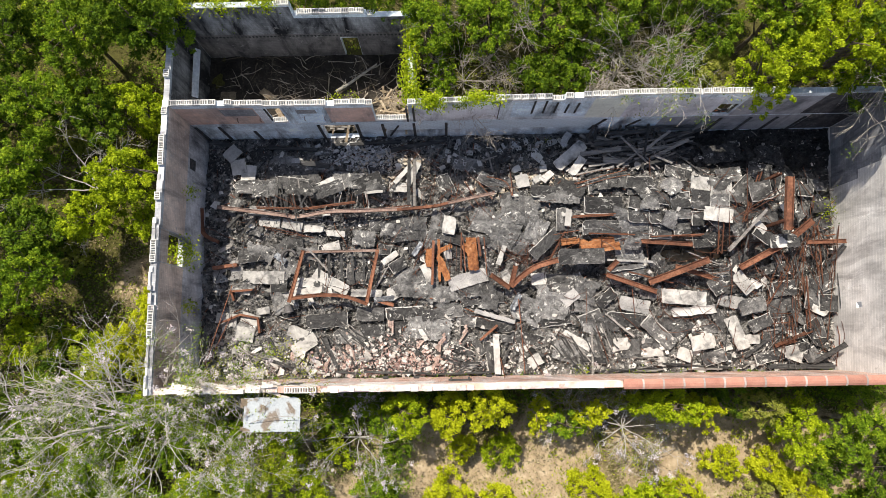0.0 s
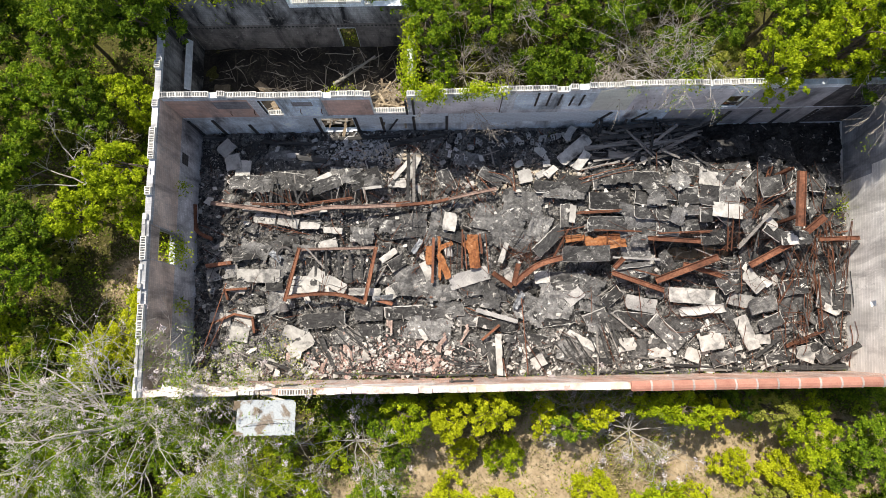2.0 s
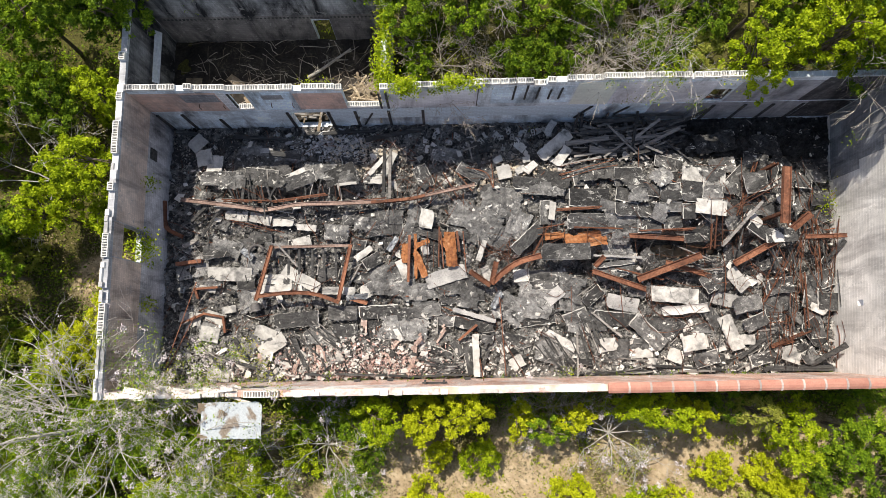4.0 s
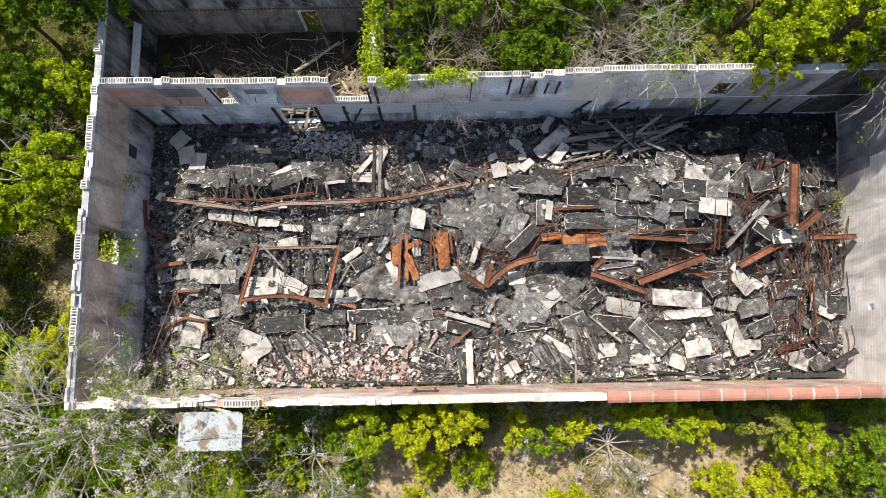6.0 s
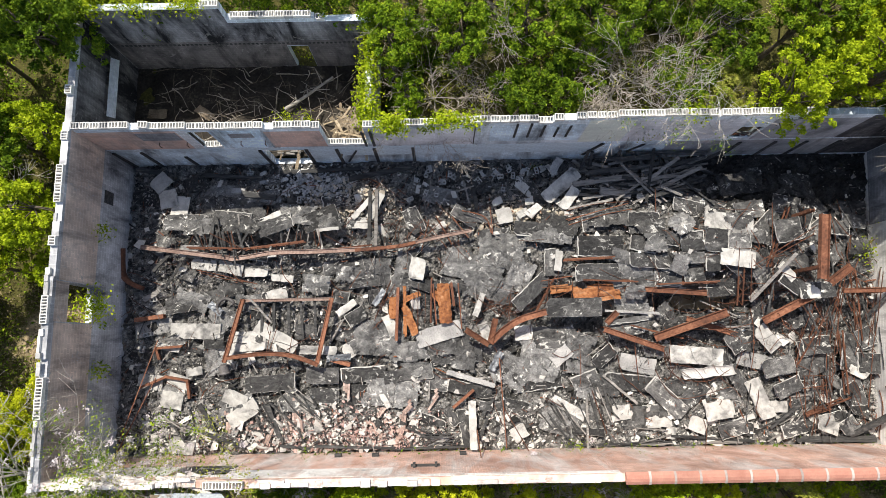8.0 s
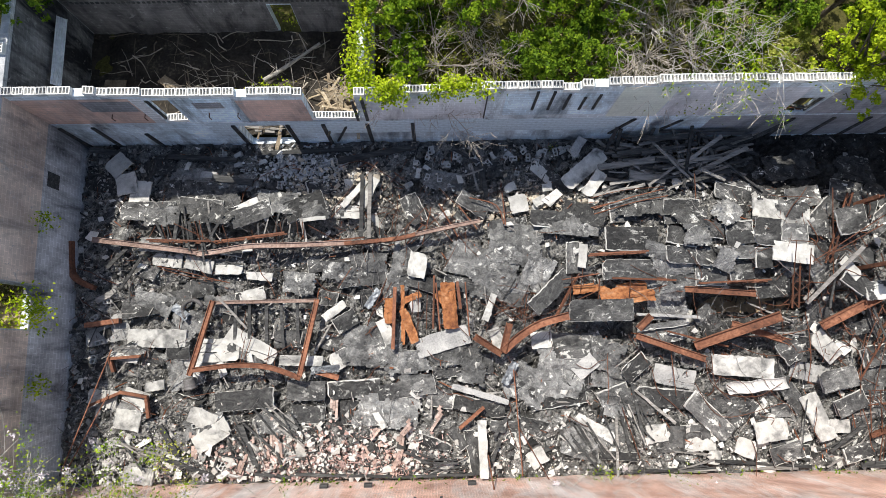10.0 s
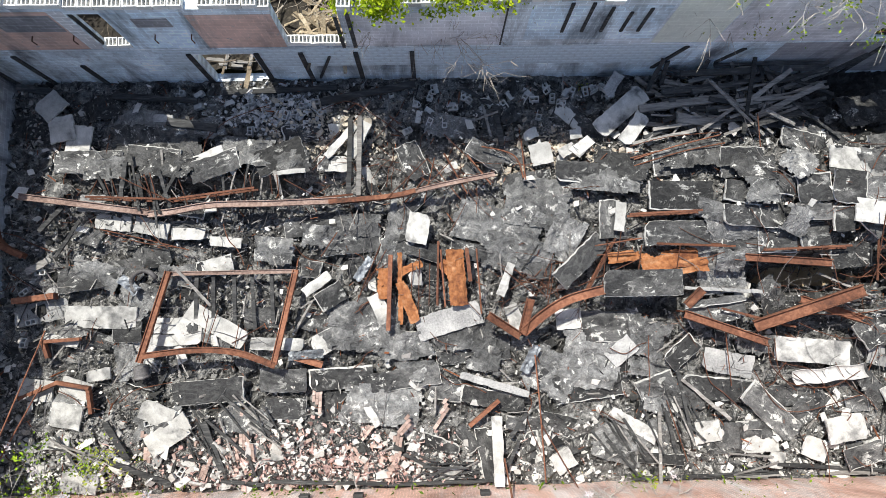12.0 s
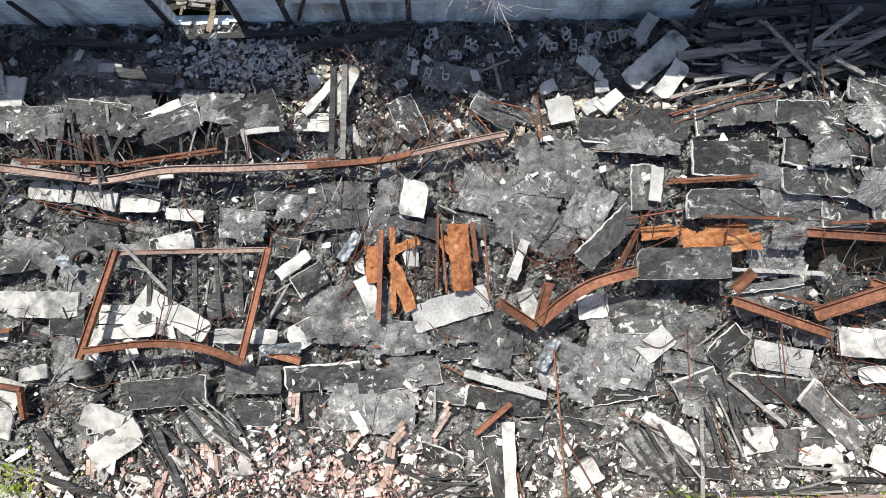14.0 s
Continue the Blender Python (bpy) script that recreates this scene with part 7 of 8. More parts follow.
def tree(x, y, high, radius, leaf, label, seed, leaves=6000, size=0.085, squash=0.55, bark=BARK_DARK, category="tree", low=0.35):
    """A trunk with limbs, and a crown of separate sprays of leaves with dark gaps between them."""
    rr, rng = random.Random(seed), np.random.default_rng(seed)
    ob = tagged(new("tree" if category == "tree" else "shrub"), label, category)
    ob.matrix_world = pose(x, y, -0.1)
    bd, cs = Build(), []
    cz = high * (1 - 0.5 * squash) if category == "tree" else high * 0.6
    stem = [Vector((0, 0, 0)), Vector((rr.gauss(0, 0.15), rr.gauss(0, 0.15), high * 0.3)), Vector((rr.gauss(0, 0.25), rr.gauss(0, 0.25), high * 0.62)), Vector((rr.gauss(0, 0.3), rr.gauss(0, 0.3), high * 0.86))]
    path = smooth_path(stem, 4)
    bd.tube(path, 0.018 * high + 0.02, 0.02, 7)
    turn, long_ = rr.uniform(0, 3.14), rr.uniform(1.0, 1.35)
    reach = [rr.uniform(0.45, 1.12) for _ in range(11)]
    spray = 0.09 + 0.068 * radius
    for k in range(int(2.1 * (radius / spray) ** 2 / 1.0)):
        th = rr.uniform(0, 6.28)
        q = th / 6.2832 * 11
        lob = reach[int(q) % 11] + (reach[(int(q) + 1) % 11] - reach[int(q) % 11]) * (q % 1)
        rad = radius * lob * math.sqrt(rr.uniform(0.01, 1))
        dome = math.sqrt(max(0.0, 1 - (rad / (radius * 1.25)) ** 2))
        z = cz + (high - cz) * dome * rr.uniform(0.2, 1.1) - high * low * rr.random() ** 1.6
        u, v = math.cos(th) * rad * long_, math.sin(th) * rad / long_
        c = Vector((u * math.cos(turn) - v * math.sin(turn), u * math.sin(turn) + v * math.cos(turn), max(z, 0.2)))
        cs.append((c, rr.uniform(0.55, 1.25) * spray))
        if k % 6 == 0:
            j = path[rr.randint(4, 11)]
            bd.tube([j, (j + c) / 2 + Vector((0, 0, 0.12)), c], 0.007 * high, 0.008, 4)
    part("trunk", bd.mesh("trunk", [bark], True), ob)
    w = np.array([r ** 2 for _, r in cs])
    pick = rng.choice(len(cs), size=leaves, p=w / w.sum())
    cc, rad = np.array([c[:] for c, _ in cs])[pick], np.array([r for _, r in cs])[pick]
    off = rng.normal(size=(leaves, 3))
    off /= np.linalg.norm(off, axis=1)[:, None]
    off[:, 2] = np.abs(off[:, 2]) * 0.7 - 0.25
    off *= (rng.uniform(0.15, 1, leaves) ** 0.6)[:, None] * rad[:, None] * np.array([1.1, 1.1, 0.8])
    sz = size * rng.uniform(0.55, 1.35, leaves)
    part("crown", leaf_mesh("crown", cc + off, sz, leaf, rng, 0.22), ob)
    return ob


def bare_tree(x, y, high, way, label, seed, depth=3, r=0.045, blossom=0, leaves=0, leaf=LEAF_OLIVE, drop=0.03, stems=6, kids=(4, 6), lift=0.0, bark=BARK, wide=0.9, fork=0.4):
    """A tree that is mostly bare branches, with some blossom or young leaves at the twigs."""
    rr, rng = random.Random(seed), np.random.default_rng(seed)
    ob = tagged(new("bare_tree"), label, "tree")
    ob.matrix_world = pose(x, y, -0.1)
    bd, tips = Build(), []
    top = Vector((way[0] * high * fork * 0.6, way[1] * high * fork * 0.6, high * fork))
    bd.tube([Vector((0, 0, 0)), top * 0.5 + Vector((rr.gauss(0, 0.05), rr.gauss(0, 0.05), 0)), top], r * 1.7, r * 1.1, 7)
    for s in range(stems):
        a = 6.28 * s / stems + rr.uniform(-0.4, 0.4)
        limbs(bd, rr, top * rr.uniform(0.8, 1.0), Vector((way[0] + math.cos(a) * wide, way[1] + math.sin(a) * wide, rr.uniform(0.5, 1.0) + lift)), high * rr.uniform(0.38, 0.6), r, depth, tips, drop, kids)
    part("trunk", bd.mesh("trunk", [bark], False), ob)
    ends = np.array([p[:] for p, d in tips if d <= 1])
    for n, mat, nm, size, rad in ((blossom, FLOWER, "blossom", 0.047, 0.075), (leaves, leaf, "foliage", 0.05, 0.22)):
        if n and len(ends):
            tuft = ends[rng.choice(len(ends), size=min(len(ends), max(8, n // 26)), replace=False)]
            c = tuft[rng.integers(0, len(tuft), n)] + rng.normal(size=(n, 3)) * rad
            part(nm, leaf_mesh(nm, c, size * rng.uniform(0.6, 1.3, n), mat, rng), ob)
    return ob


def weeds(name, label, mat, n, where, seed, size=0.07, high=0.35, clump=0.25):
    rng = np.random.default_rng(seed)
    rr = random.Random(seed)
    c = np.array([where(rr) for _ in range(max(1, n // 40))])
    p = c[rng.integers(0, len(c), n)]
    q = np.empty((n, 3))
    q[:, :2] = p + rng.normal(size=(n, 2)) * clump
    q[:, 2] = np.abs(rng.normal(size=n)) * high * 0.6
    return thing(name, leaf_mesh(name, q, size * rng.uniform(0.5, 1.4, n), mat, rng, 0.3, 0.4), label, "weeds", kind="stuff")


GREEN_TREE = "broadleaf tree in fresh green spring leaf"
DEEP_TREE = "dark green broadleaf tree growing by the ruin"
YELLOW_TREE = "young tree with yellow-green spring leaves"
# behind the hall
for i, (x, y, h, r, m, lab) in enumerate((
        (15.4, 4.8, 5.6, 1.9, LEAF_A, GREEN_TREE), (16.2, 2.2, 4.0, 1.1, LEAF_A, GREEN_TREE), (18.8, 5.4, 6.0, 2.1, LEAF_A, GREEN_TREE), (21.4, 2.2, 4.6, 1.5, LEAF_B, DEEP_TREE),
        (21.8, 5.0, 6.0, 2.2, LEAF_A, GREEN_TREE), (23.4, 2.4, 4.8, 1.8, LEAF_B, DEEP_TREE), (24.6, 5.4, 6.2, 2.1, LEAF_B, DEEP_TREE), (27.6, 6.2, 6.2, 2.0, LEAF_B, DEEP_TREE),
        (29.0, 2.8, 4.8, 1.7, LEAF_B, DEEP_TREE), (30.6, 5.0, 6.4, 2.3, LEAF_B, DEEP_TREE), (30.9, 1.8, 5.0, 1.5, LEAF_OLIVE, YELLOW_TREE), (34.2, 5.0, 7.6, 2.4, LEAF_A, GREEN_TREE),
        (32.9, 0.9, 8.6, 2.0, LEAF_A, GREEN_TREE), (35.6, 1.3, 10.0, 2.3, LEAF_A, GREEN_TREE), (38.4, 0.9, 10.6, 2.8, LEAF_B, DEEP_TREE), (40.3, 1.2, 10.4, 2.3, LEAF_B, DEEP_TREE), (37.2, 3.8, 8.6, 2.5, LEAF_A, GREEN_TREE), (40.6, 3.4, 8.6, 2.5, LEAF_B, GREEN_TREE), (41.4, 0.0, 9.0, 2.2, LEAF_B, DEEP_TREE),
        (16.5, 8.2, 7.0, 2.4, LEAF_B, DEEP_TREE), (20.5, 8.4, 7.2, 2.5, LEAF_B, DEEP_TREE), (24.5, 8.6, 7.0, 2.5, LEAF_A, GREEN_TREE), (28.5, 8.6, 7.2, 2.5, LEAF_A, GREEN_TREE),
        (32.5, 8.6, 7.2, 2.5, LEAF_B, DEEP_TREE), (36.5, 8.4, 7.2, 2.5, LEAF_A, GREEN_TREE), (41.0, 7.6, 7.0, 2.5, LEAF_B, DEEP_TREE), (12.3, 7.6, 8.0, 2.5, LEAF_B, GREEN_TREE),
        (8.5, 8.6, 8.2, 2.6, LEAF_B, DEEP_TREE), (4.6, 8.4, 8.2, 2.5, LEAF_B, GREEN_TREE), (4.4, 6.7, 5.6, 1.6, LEAF_B, DEEP_TREE), (6.9, 6.8, 5.8, 1.6, LEAF_B, GREEN_TREE), (9.2, 6.7, 5.0, 1.5, LEAF_B, GREEN_TREE), (11.4, 6.6, 4.8, 1.5, LEAF_A, GREEN_TREE), (2.0, 6.9, 6.4, 1.7, LEAF_B, DEEP_TREE), (0.9, 4.2, 8.8, 2.4, LEAF_B, DEEP_TREE), (14.3, 6.6, 5.6, 1.6, LEAF_A, GREEN_TREE))):
    if m is LEAF_A and not (32.5 < x < 38 and y < 4) and x != 24.5:
        m = LEAF_M
    tree(x, y, h, r, m, lab, 100 + i, int((2500 if y < 6.5 else 1100) * r * r), 0.07)
# west of it
for i, (x, y, h, r, m, lab) in enumerate((
        (-0.2, 5.0, 8.2, 2.9, LEAF_B, DEEP_TREE), (-3.6, 4.6, 6.4, 2.3, LEAF_B, DEEP_TREE), (-7.2, 4.8, 6.4, 2.5, LEAF_B, GREEN_TREE), (0.15, 0.6, 5.4, 1.5, LEAF_A, YELLOW_TREE),
        (-2.6, 0.6, 5.2, 1.9, LEAF_B, GREEN_TREE), (-5.8, 0.8, 5.6, 2.2, LEAF_B, DEEP_TREE), (-9.0, 0.4, 5.8, 2.3, LEAF_B, GREEN_TREE), (-6.4, -2.6, 5.2, 2.0, LEAF_B, GREEN_TREE),
        (-0.3, -3.4, 5.4, 2.2, LEAF_A, GREEN_TREE), (-2.9, -5.4, 4.8, 1.8, LEAF_A, YELLOW_TREE), (-5.6, -6.2, 5.2, 2.1, LEAF_B, GREEN_TREE), (-9.0, -4.6, 5.6, 2.4, LEAF_B, DEEP_TREE),
        (-8.8, -8.8, 6.2, 2.3, LEAF_B, DEEP_TREE), (-5.4, -8.6, 5.6, 1.9, LEAF_B, DEEP_TREE), (-0.3, -5.6, 3.2, 1.1, LEAF_A, GREEN_TREE), (2.4, 7.2, 7.0, 2.3, LEAF_B, DEEP_TREE),
        (-12.0, 3.5, 6.4, 2.6, LEAF_B, GREEN_TREE), (-12.4, -2.0, 6.0, 2.6, LEAF_B, DEEP_TREE), (-12.2, -7.5, 6.0, 2.6, LEAF_B, GREEN_TREE), (-11.0, -12.5, 6.0, 2.4, LEAF_B, DEEP_TREE), (-11.4, -17.2, 5.4, 2.3, LEAF_A, GREEN_TREE))):
    if m is LEAF_B and i % 2:
        m = LEAF_M
    tree(x, y, h, r, m, lab, 200 + i, int((2500 if x > -10.5 else 1100) * r * r), 0.07)
SHRUB = "yellow-green leafy shrub on sandy ground"
for i, (x, y, h, r, m) in enumerate(((0.4, -15.6, 2.4, 1.4, LEAF_A), (-1.8, -16.4, 2.4, 1.5, LEAF_M), (1.6, -17.6, 2.6, 1.5, LEAF_M), (4.4, -17.0, 2.8, 1.3, LEAF_M), (-3.6, -19.6, 2.4, 1.6, LEAF_M), (-0.6, -19.0, 2.6, 1.5, LEAF_A), (10.2, -16.2, 2.6, 1.2, LEAF_M), (12.6, -16.4, 2.8, 1.1, LEAF_M))):
    tree(x, y, h, r, m, "green leafy shrub under the grey trees", 380 + i, int(2600 * r * r), 0.06, 0.8, category="shrub", low=0.55)
for i, (x, y, h, r, m) in enumerate((
        (0.2, -10.2, 2.6, 1.5, LEAF_Y), (-0.9, -11.8, 3.2, 1.9, LEAF_Y), (0.3, -13.2, 3.2, 1.5, LEAF_Y), (-2.6, -13.2, 3.0, 1.8, LEAF_A), (-6.4, -12.2, 1.5, 1.5, LEAF_OLIVE), (-4.2, -14.8, 1.8, 1.5, LEAF_B), (-7.6, -15.6, 2.2, 1.8, LEAF_B), (-4.5, -18.5, 2.4, 1.7, LEAF_A),
        (-7.4, -19.5, 2.6, 1.9, LEAF_A), (5.2, -19.2, 2.8, 1.8, LEAF_A), (7.4, -18.6, 2.8, 1.7, LEAF_A), (2.4, -20.4, 2.6, 1.8, LEAF_A), (8.6, -20.2, 2.4, 1.5, LEAF_A), (14.2, -16.2, 3.6, 1.4, LEAF_A),
        (16.0, -16.4, 3.4, 1.4, LEAF_A), (16.9, -17.9, 1.8, 1.0, LEAF_Y), (18.2, -15.9, 3.9, 1.4, LEAF_A), (19.1, -18.2, 1.5, 1.2, LEAF_A), (21.0, -16.4, 1.8, 0.9, LEAF_A),
        (16.2, -20.6, 1.4, 1.6, LEAF_Y), (18.6, -21.4, 1.3, 1.5, LEAF_Y), (22.2, -16.9, 1.6, 1.0, LEAF_A), (23.6, -16.4, 2.0, 0.9, LEAF_A), (27.6, -16.0, 3.5, 1.6, LEAF_A),
        (29.4, -16.3, 2.6, 1.1, LEAF_A), (30.9, -18.9, 1.7, 1.2, LEAF_Y), (32.4, -16.2, 3.0, 1.1, LEAF_OLIVE), (33.4, -19.4, 1.6, 1.5, LEAF_Y), (35.0, -20.4, 1.6, 1.5, LEAF_Y),
        (34.4, -16.8, 4.0, 1.8, LEAF_A), (37.2, -16.9, 4.6, 2.0, LEAF_A), (38.8, -19.4, 3.6, 2.0, LEAF_B), (36.2, -19.2, 2.2, 1.3, LEAF_B), (41.5, -18.0, 4.2, 2.2, LEAF_A), (24.0, -20.6, 1.3, 1.7, LEAF_A),
        (26.4, -21.2, 1.3, 1.5, LEAF_A), (28.8, -20.8, 1.4, 1.4, LEAF_Y), (13.2, -18.0, 1.8, 1.2, LEAF_B), (9.8, -17.6, 2.0, 1.4, LEAF_A), (12.4, -20.4, 1.7, 1.3, LEAF_A), (11.9, -15.6, 1.9, 1.1, LEAF_B), (25.9, -15.9, 2.2, 0.8, LEAF_A), (31.0, -15.5, 1.9, 1.0, LEAF_B))):
    if y > -17 and 13 < x < 34:
        h, y = h + 1.7, y + 0.25             # those against the wall reach up for light
    if x > 12 and m is LEAF_A:
        m = LEAF_Y if i % 2 == 0 and x < 33 else LEAF_A if i % 3 else LEAF_M
    tree(x, y, h, r, m, SHRUB if m in (LEAF_Y, LEAF_OLIVE) else "green leafy shrub against the wall", 300 + i, int(3200 * r * r), 0.055, 0.8, category="shrub", low=0.55)
# undergrowth that closes the ground under the trees
UR = random.Random(77)
for k in range(72):
    side = k % 4
    if side == 0:
        x, y = UR.uniform(15.5, 42), UR.uniform(2.4, 8.5)
    elif side == 1:
        x, y = UR.uniform(-12, 0.4), UR.uniform(-7.5, 8.5)
    elif side == 2:
        x, y = UR.uniform(-12, -3.0), UR.uniform(-22, -10)
    else:
        x, y = UR.choice((UR.uniform(-12, -3.5), UR.uniform(10, 41), UR.uniform(-10, 10))), UR.uniform(-24, -20)
    r = UR.uniform(0.9, 1.6)
    tree(x, y, UR.uniform(0.7, 1.9), r, UR.choice((LEAF_A, LEAF_B, LEAF_B, LEAF_OLIVE)) if side else UR.choice((LEAF_M, LEAF_B)), "low green undergrowth shrub beneath the trees", 600 + k, int(1150 * r * r), 0.085, 0.8, category="shrub", low=0.5)
# grey bare trees in blossom
LILAC = "grey-branched tree with pale lilac blossom"
for k, (x, y, h, wx, wy) in enumerate(((-0.4, -16.6, 5.6, -0.25, 0.15), (2.6, -16.6, 5.4, 0.2, 0.1), (-3.4, -17.6, 5.2, -0.3, 0.0), (0.8, -18.6, 5.2, -0.2, -0.1), (4.2, -17.6, 4.8, 0.2, 0.0), (-6.0, -18.6, 4.8, -0.2, 0.0), (-1.4, -20.6, 4.8, -0.2, 0.0))):
    bare_tree(x, y, h, (wx, wy), LILAC, 500 + k, 3, 0.038, 3800, 6200, LEAF_M, kids=(3, 4), stems=5, drop=0.06, wide=1.15)
bare_tree(-2.8, -15.6, 5.0, (-0.9, 0.25), "leafless grey tree with spreading branches", 404, 3, 0.075, 0, 60, kids=(3, 3), stems=4, wide=0.5)
bare_tree(1.4, -16.3, 8.0, (-0.9, 0.12), "pale leafless tree with long crooked limbs", 430, 3, 0.06, 300, 500, kids=(3, 3), stems=4, wide=0.55, lift=-0.2)
bare_tree(-0.6, -15.2, 5.2, (-0.5, 0.5), "leafless grey tree with spreading branches", 415, 3, 0.05, 60, 120, kids=(3, 4), stems=3, wide=0.5)
bare_tree(1.2, -15.4, 6.8, (0.18, 0.10), "grey branching tree with lilac blossom over the wall corner", 431, 3, 0.034, 1700, 1500, LEAF_M, kids=(3, 4), stems=7, lift=0.35, wide=0.85, drop=0.03, fork=0.5)
bare_tree(0.6, -14.9, 6.4, (0.25, 0.22), "leafless grey tree with spreading branches", 432, 3, 0.03, 150, 150, kids=(3, 3), stems=5, wide=0.7, lift=0.3, fork=0.55)
bare_tree(2.7, -15.0, 6.6, (0.06, 0.30), "slender grey sapling with lilac blossom", 405, 2, 0.024, 700, 700, LEAF_M, kids=(2, 4), stems=3, lift=0.9, wide=0.5)
bare_tree(4.4, -15.1, 6.0, (0.10, 0.32), "slender grey sapling with lilac blossom", 412, 2, 0.02, 500, 600, LEAF_M, kids=(2, 4), stems=3, lift=0.9, wide=0.5)
bare_tree(11.4, -17.1, 4.4, (0.0, -0.2), LILAC, 406, 3, 0.036, 2600, 4200, LEAF_M, kids=(3, 5), stems=8, drop=0.07, wide=1.2)
bare_tree(25.4, -16.9, 3.4, (0, -0.05), "dry grey-branched shrub with pale blossom", 407, 3, 0.034, 1500, 1800, kids=(3, 5), stems=10, drop=0.10, wide=1.6, fork=0.55)
bare_tree(22.8, -15.7, 3.0, (0, -0.1), "dry grey-branched shrub with pale blossom", 416, 3, 0.03, 300, 500, LEAF_A, kids=(4, 5), stems=6, wide=1.1)
bare_tree(27.0, -18.6, 2.2, (0.1, -0.1), "dry grey-branched shrub with pale blossom", 417, 2, 0.03, 300, 300, LEAF_A, kids=(4, 6), stems=6, drop=0.08, wide=1.4)
bare_tree(5.9, -16.5, 5.0, (0.05, -0.02), LILAC, 422, 3, 0.022, 800, 1800, LEAF_M, kids=(3, 4), stems=5, wide=1.0, fork=0.7, drop=0.05)
bare_tree(6.2, -16.3, 6.0, (0.05, 0.06), LILAC, 423, 3, 0.018, 900, 2200, LEAF_OLIVE, kids=(3, 4), stems=5, wide=1.6, fork=0.85, drop=0.08)
# dry tangles behind the hall
DRY = "dry leafless tree tangled with vines"
bare_tree(17.4, 2.6, 4.8, (0, 0), DRY, 409, 3, 0.026, 0, 250, kids=(4, 5), stems=8, bark=BARK_DRY, wide=1.0, drop=0.05)
bare_tree(19.8, 1.9, 4.4, (0.1, -0.1), DRY, 413, 3, 0.024, 0, 260, kids=(4, 5), stems=6, bark=BARK_DRY, wide=1.0, drop=0.06)
bare_tree(26.2, 2.8, 5.6, (0, 0), DRY, 408, 3, 0.03, 0, 500, kids=(4, 6), stems=9, bark=BARK_DRY, wide=1.1, drop=0.04)
bare_tree(26.0, 4.6, 5.8, (0.05, 0), DRY, 418, 3, 0.04, 0, 300, kids=(4, 5), stems=7, bark=BARK_DRY, wide=1.0)
LEAN = "dry twiggy tree leaning over the wall"
bare_tree(27.6, 1.1, 5.4, (0, -0.05), LEAN, 410, 3, 0.013, 0, 200, LEAF_M, kids=(3, 4), stems=6, bark=BARK, wide=0.75, drop=0.03, fork=0.8, lift=0.2)
bare_tree(30.0, 1.0, 5.2, (0, -0.05), LEAN, 419, 2, 0.014, 0, 260, LEAF_M, kids=(4, 5), stems=4, bark=BARK, wide=0.7, drop=0.05, fork=0.8)
bare_tree(39.3, 0.8, 7.2, (0.05, -0.2), LEAN, 420, 3, 0.022, 0, 700, LEAF_M, kids=(3, 5), stems=7, bark=BARK, wide=0.75, drop=0.09, fork=0.75)
bare_tree(-3.0, -3.4, 5.4, (-0.3, -0.1), "leafless grey tree with a crooked stem", 414, 3, 0.04, 0, 0, kids=(4, 5), stems=5)
bare_tree(20.6, 7.0, 7.6, (0, 0), DRY, 421, 3, 0.04, 0, 300, kids=(4, 6), stems=6, bark=BARK_DRY)


# vines on the wall tops, weeds on the ground and in the windows
def vine(x0, x1, y, z, n, seed, hang=0.5, deep=0.35, label="bright green vine hanging over the wall top"):
    rng = np.random.default_rng(seed)
    k = 9
    cx, cz = rng.uniform(x0, x1, k), z + rng.uniform(-hang, 0.25, k)
    j = rng.integers(0, k, n)
    q = np.stack([cx[j] + rng.normal(size=n) * 0.22, y + rng.normal(size=n) * deep, cz[j] + rng.normal(size=n) * 0.18], 1)
    return thing("vine", leaf_mesh("vine", q, 0.07 * rng.uniform(0.6, 1.3, n), LEAF_A, rng, 0.4), label, "vine")


vine(15.1, 16.0, 0.10, 4.9, 1100, 1, 0.35, 0.22)
vine(17.6, 19.6, 0.15, 5.05, 900, 2, 0.25, 0.2)
vine(16.9, 17.6, 0.1, 4.8, 350, 3, 0.6, 0.12)
vine(14.2, 14.6, 0.9, 4.3, 1000, 4, 1.2, 0.4, "vine covering the short side wall")
vine(14.2, 14.7, 2.4, 4.0, 1100, 5, 1.0, 0.7, "vine covering the short side wall")
vine(14.2, 14.7, 4.2, 4.0, 1100, 6, 1.0, 0.7, "vine covering the short side wall")
vine(1.3, 2.6, -7.4, 2.9, 520, 7, 0.4, 0.4, "leafy weed growing through the window opening")
vine(1.9, 2.3, -10.2, 2.3, 160, 8, 0.3, 0.2, "small weed rooted in the wall")
vine(1.9, 2.2, -3.9, 2.6, 120, 9, 0.3, 0.2, "small weed rooted in the wall")
vine(38.0, 38.8, -5.2, 0.8, 130, 10, 0.7, 0.5, "green weed growing in the corner rubble")
vine(2.2, 4.6, 5.35, 5.6, 800, 12, 0.3, 0.25, "dark green creeper on the rear wall top")
vine(4.6, 7.3, 5.35, 5.6, 800, 13, 0.3, 0.25, "dark green creeper on the rear wall top")
vine(28.0, 34, 0.3, 5.4, 350, 11, 0.5, 0.3)


def around(rr):
    while True:
        x, y = rr.uniform(-14, 46), rr.uniform(-26, 12)
        if (x < 1.3 or x > 40 or y < -15 or y > 5.8 or (y > 0.6 and x > 15)) and noise.noise((x * 0.25, y * 0.25, 4)) > -0.18:
            return x, y


def verge(rr):
    return rr.uniform(4, 41), -14.8 - abs(rr.gauss(0, 0.5))


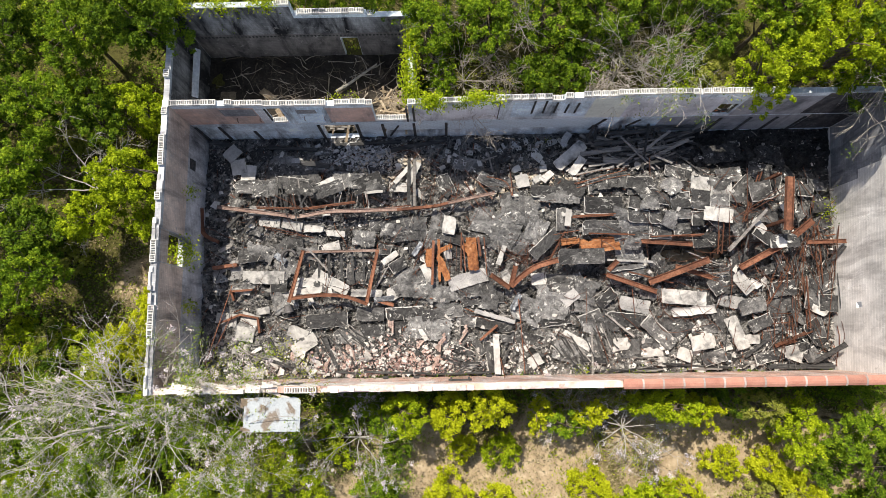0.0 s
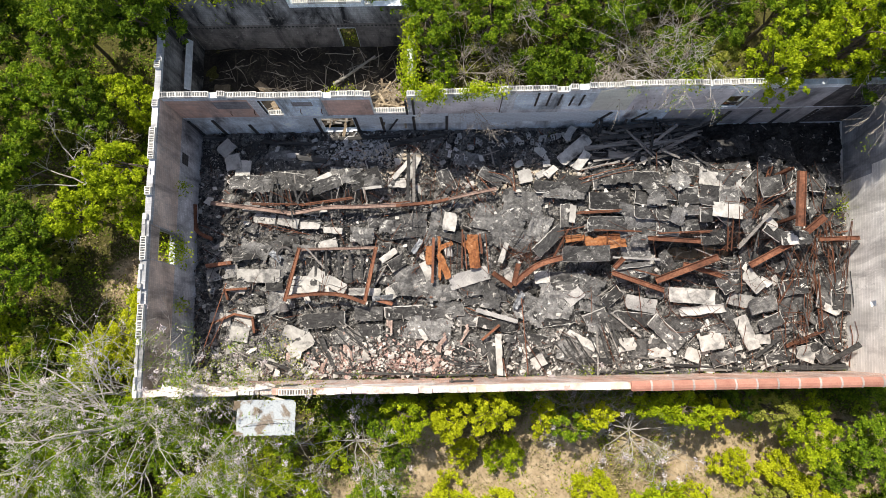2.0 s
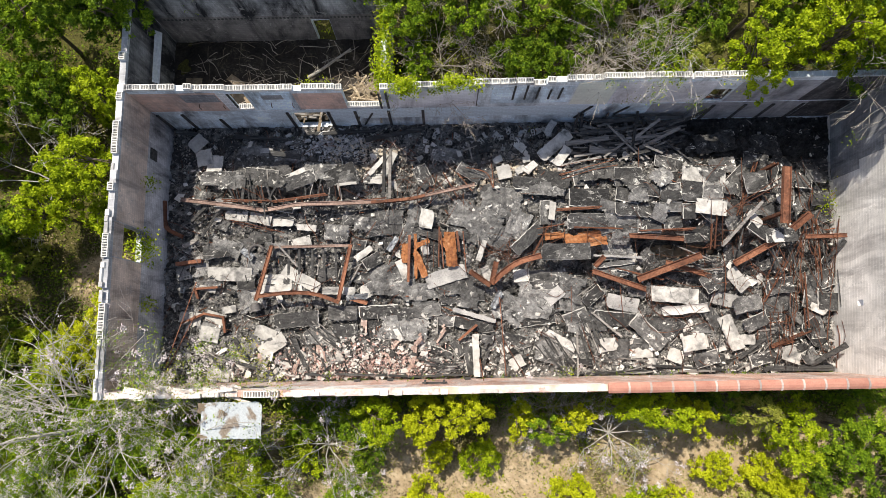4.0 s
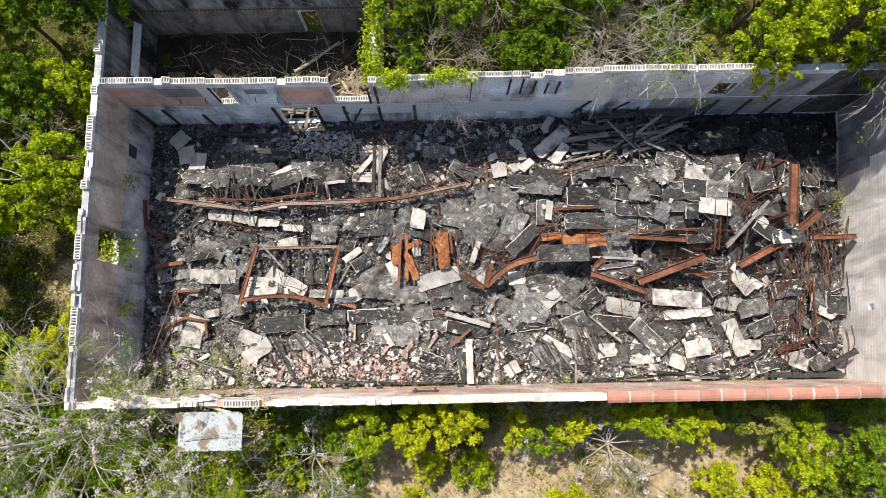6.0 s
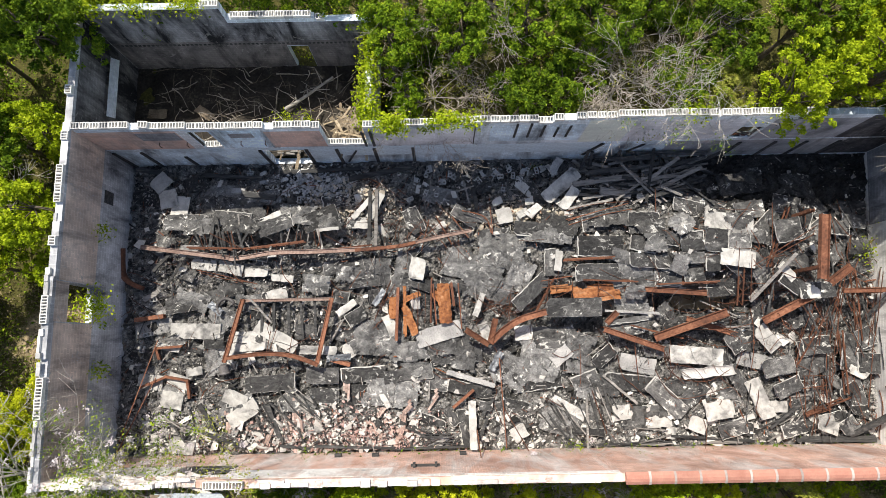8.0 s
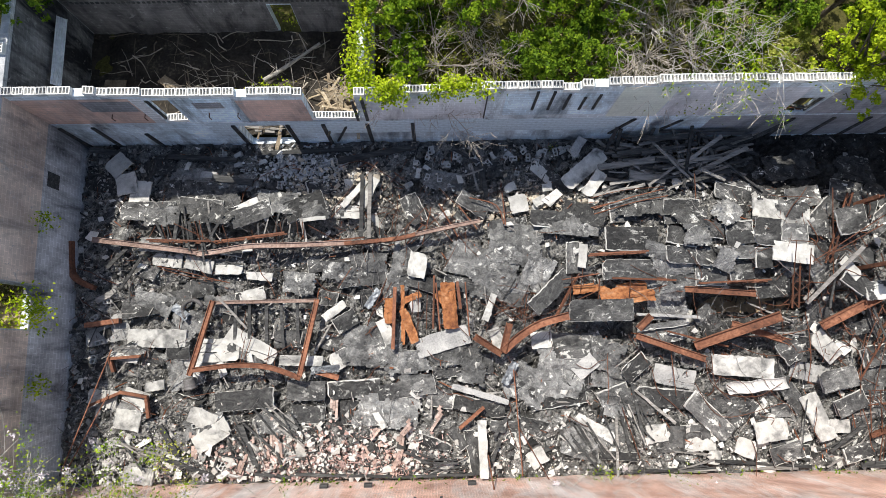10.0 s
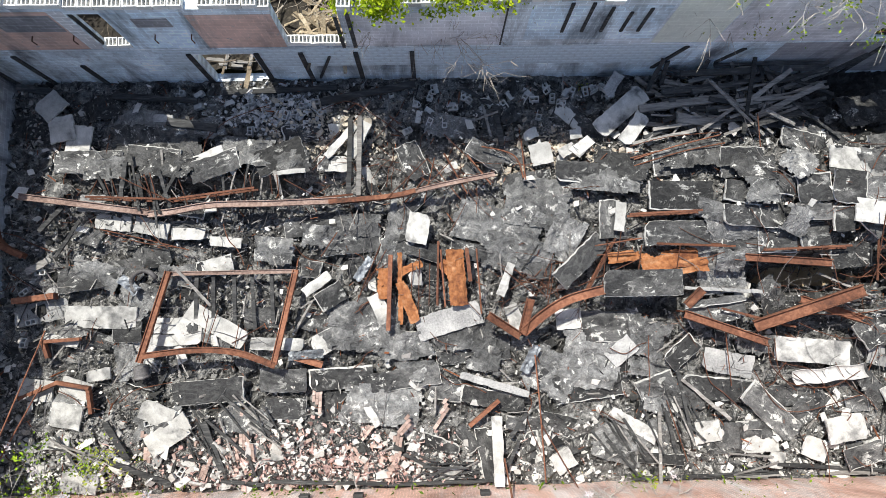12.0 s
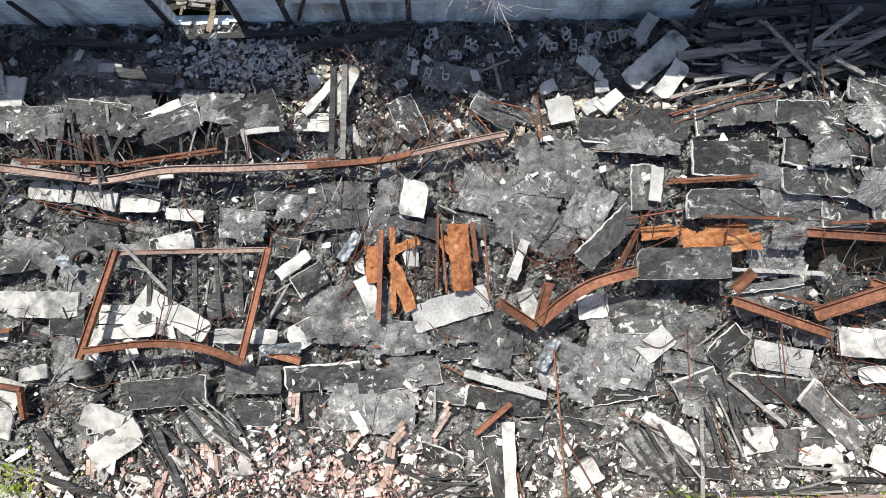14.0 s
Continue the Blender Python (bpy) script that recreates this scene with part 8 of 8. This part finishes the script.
def west_verge(rr):
    return 1.3 - abs(rr.gauss(0, 1.2)), rr.uniform(-14, -8.6)


def west_floor(rr):
    while True:
        x, y = rr.uniform(-13, 0.9), rr.uniform(-22, 8)
        if not (x > -2.6 and -10.0 < y < -7.2):
            return x, y


def south_lot(rr):
    while True:
        x, y = rr.uniform(11, 42), rr.uniform(-23, -16)
        if noise.noise((x * 0.35, y * 0.35, 7)) > -0.12:
            return x, y


STRAW = surface("straw", ((0.2, (0.26, 0.21, 0.11)), (0.8, (0.46, 0.39, 0.24))), 3, 20, bump=0, island=True)
weeds("dry_grass", "thin dry grass and leaf litter on sandy ground", STRAW, 16000, south_lot, 44, 0.05, 0.08, 0.45)
weeds("weeds", "thin green grass on the sandy ground", LEAF_OLIVE, 7000, south_lot, 45, 0.05, 0.1, 0.4)
weeds("weeds", "low green weeds and grass tufts on the ground", LEAF_A, 26000, around, 31, 0.075, 0.3, 0.3)
weeds("dry_grass", "dry straw-coloured grass tufts on the ground", STRAW, 22000, around, 32, 0.07, 0.2, 0.4)
weeds("weeds", "leafy green undergrowth on the shaded ground", LEAF_M, 22000, west_floor, 37, 0.08, 0.5, 0.45)
weeds("dry_grass", "brown dead grass and litter under the trees", surface("dead_grass", ((0.2, (0.14, 0.105, 0.06)), (0.8, (0.34, 0.27, 0.17))), 3, 20, bump=0, island=True), 16000, lambda rr: (rr.uniform(-12, 0.9), rr.uniform(-20, -6)), 38, 0.07, 0.2, 0.5)
weeds("weeds", "dark green weeds along the wall foot", LEAF_B, 14000, verge, 33, 0.08, 0.8, 0.35)
weeds("weeds", "fresh green grass by the wall", LEAF_A, 12000, west_verge, 34, 0.075, 0.5, 0.25)


def inside_spots(rr):
    return rr.choice(((24.2, -12.4), (20.4, -12.1), (20.6, -14.0), (31.2, -12.0), (4.6, -12.8), (7.0, -13.2), (29.3, -14.0), (9.0, -0.4), (22.4, -0.5), (12.0, -0.4)))


weeds("weeds", "green weeds growing round the back door", LEAF_A, 700, lambda rr: (rr.uniform(9.3, 11.2), rr.uniform(0.5, 2.2)), 36, 0.06, 1.2, 0.16)
LEVEL[0] = -0.2
weeds("weeds", "small green weeds sprouting from the rubble", LEAF_A, 260, inside_spots, 35, 0.035, 0.3, 0.14)
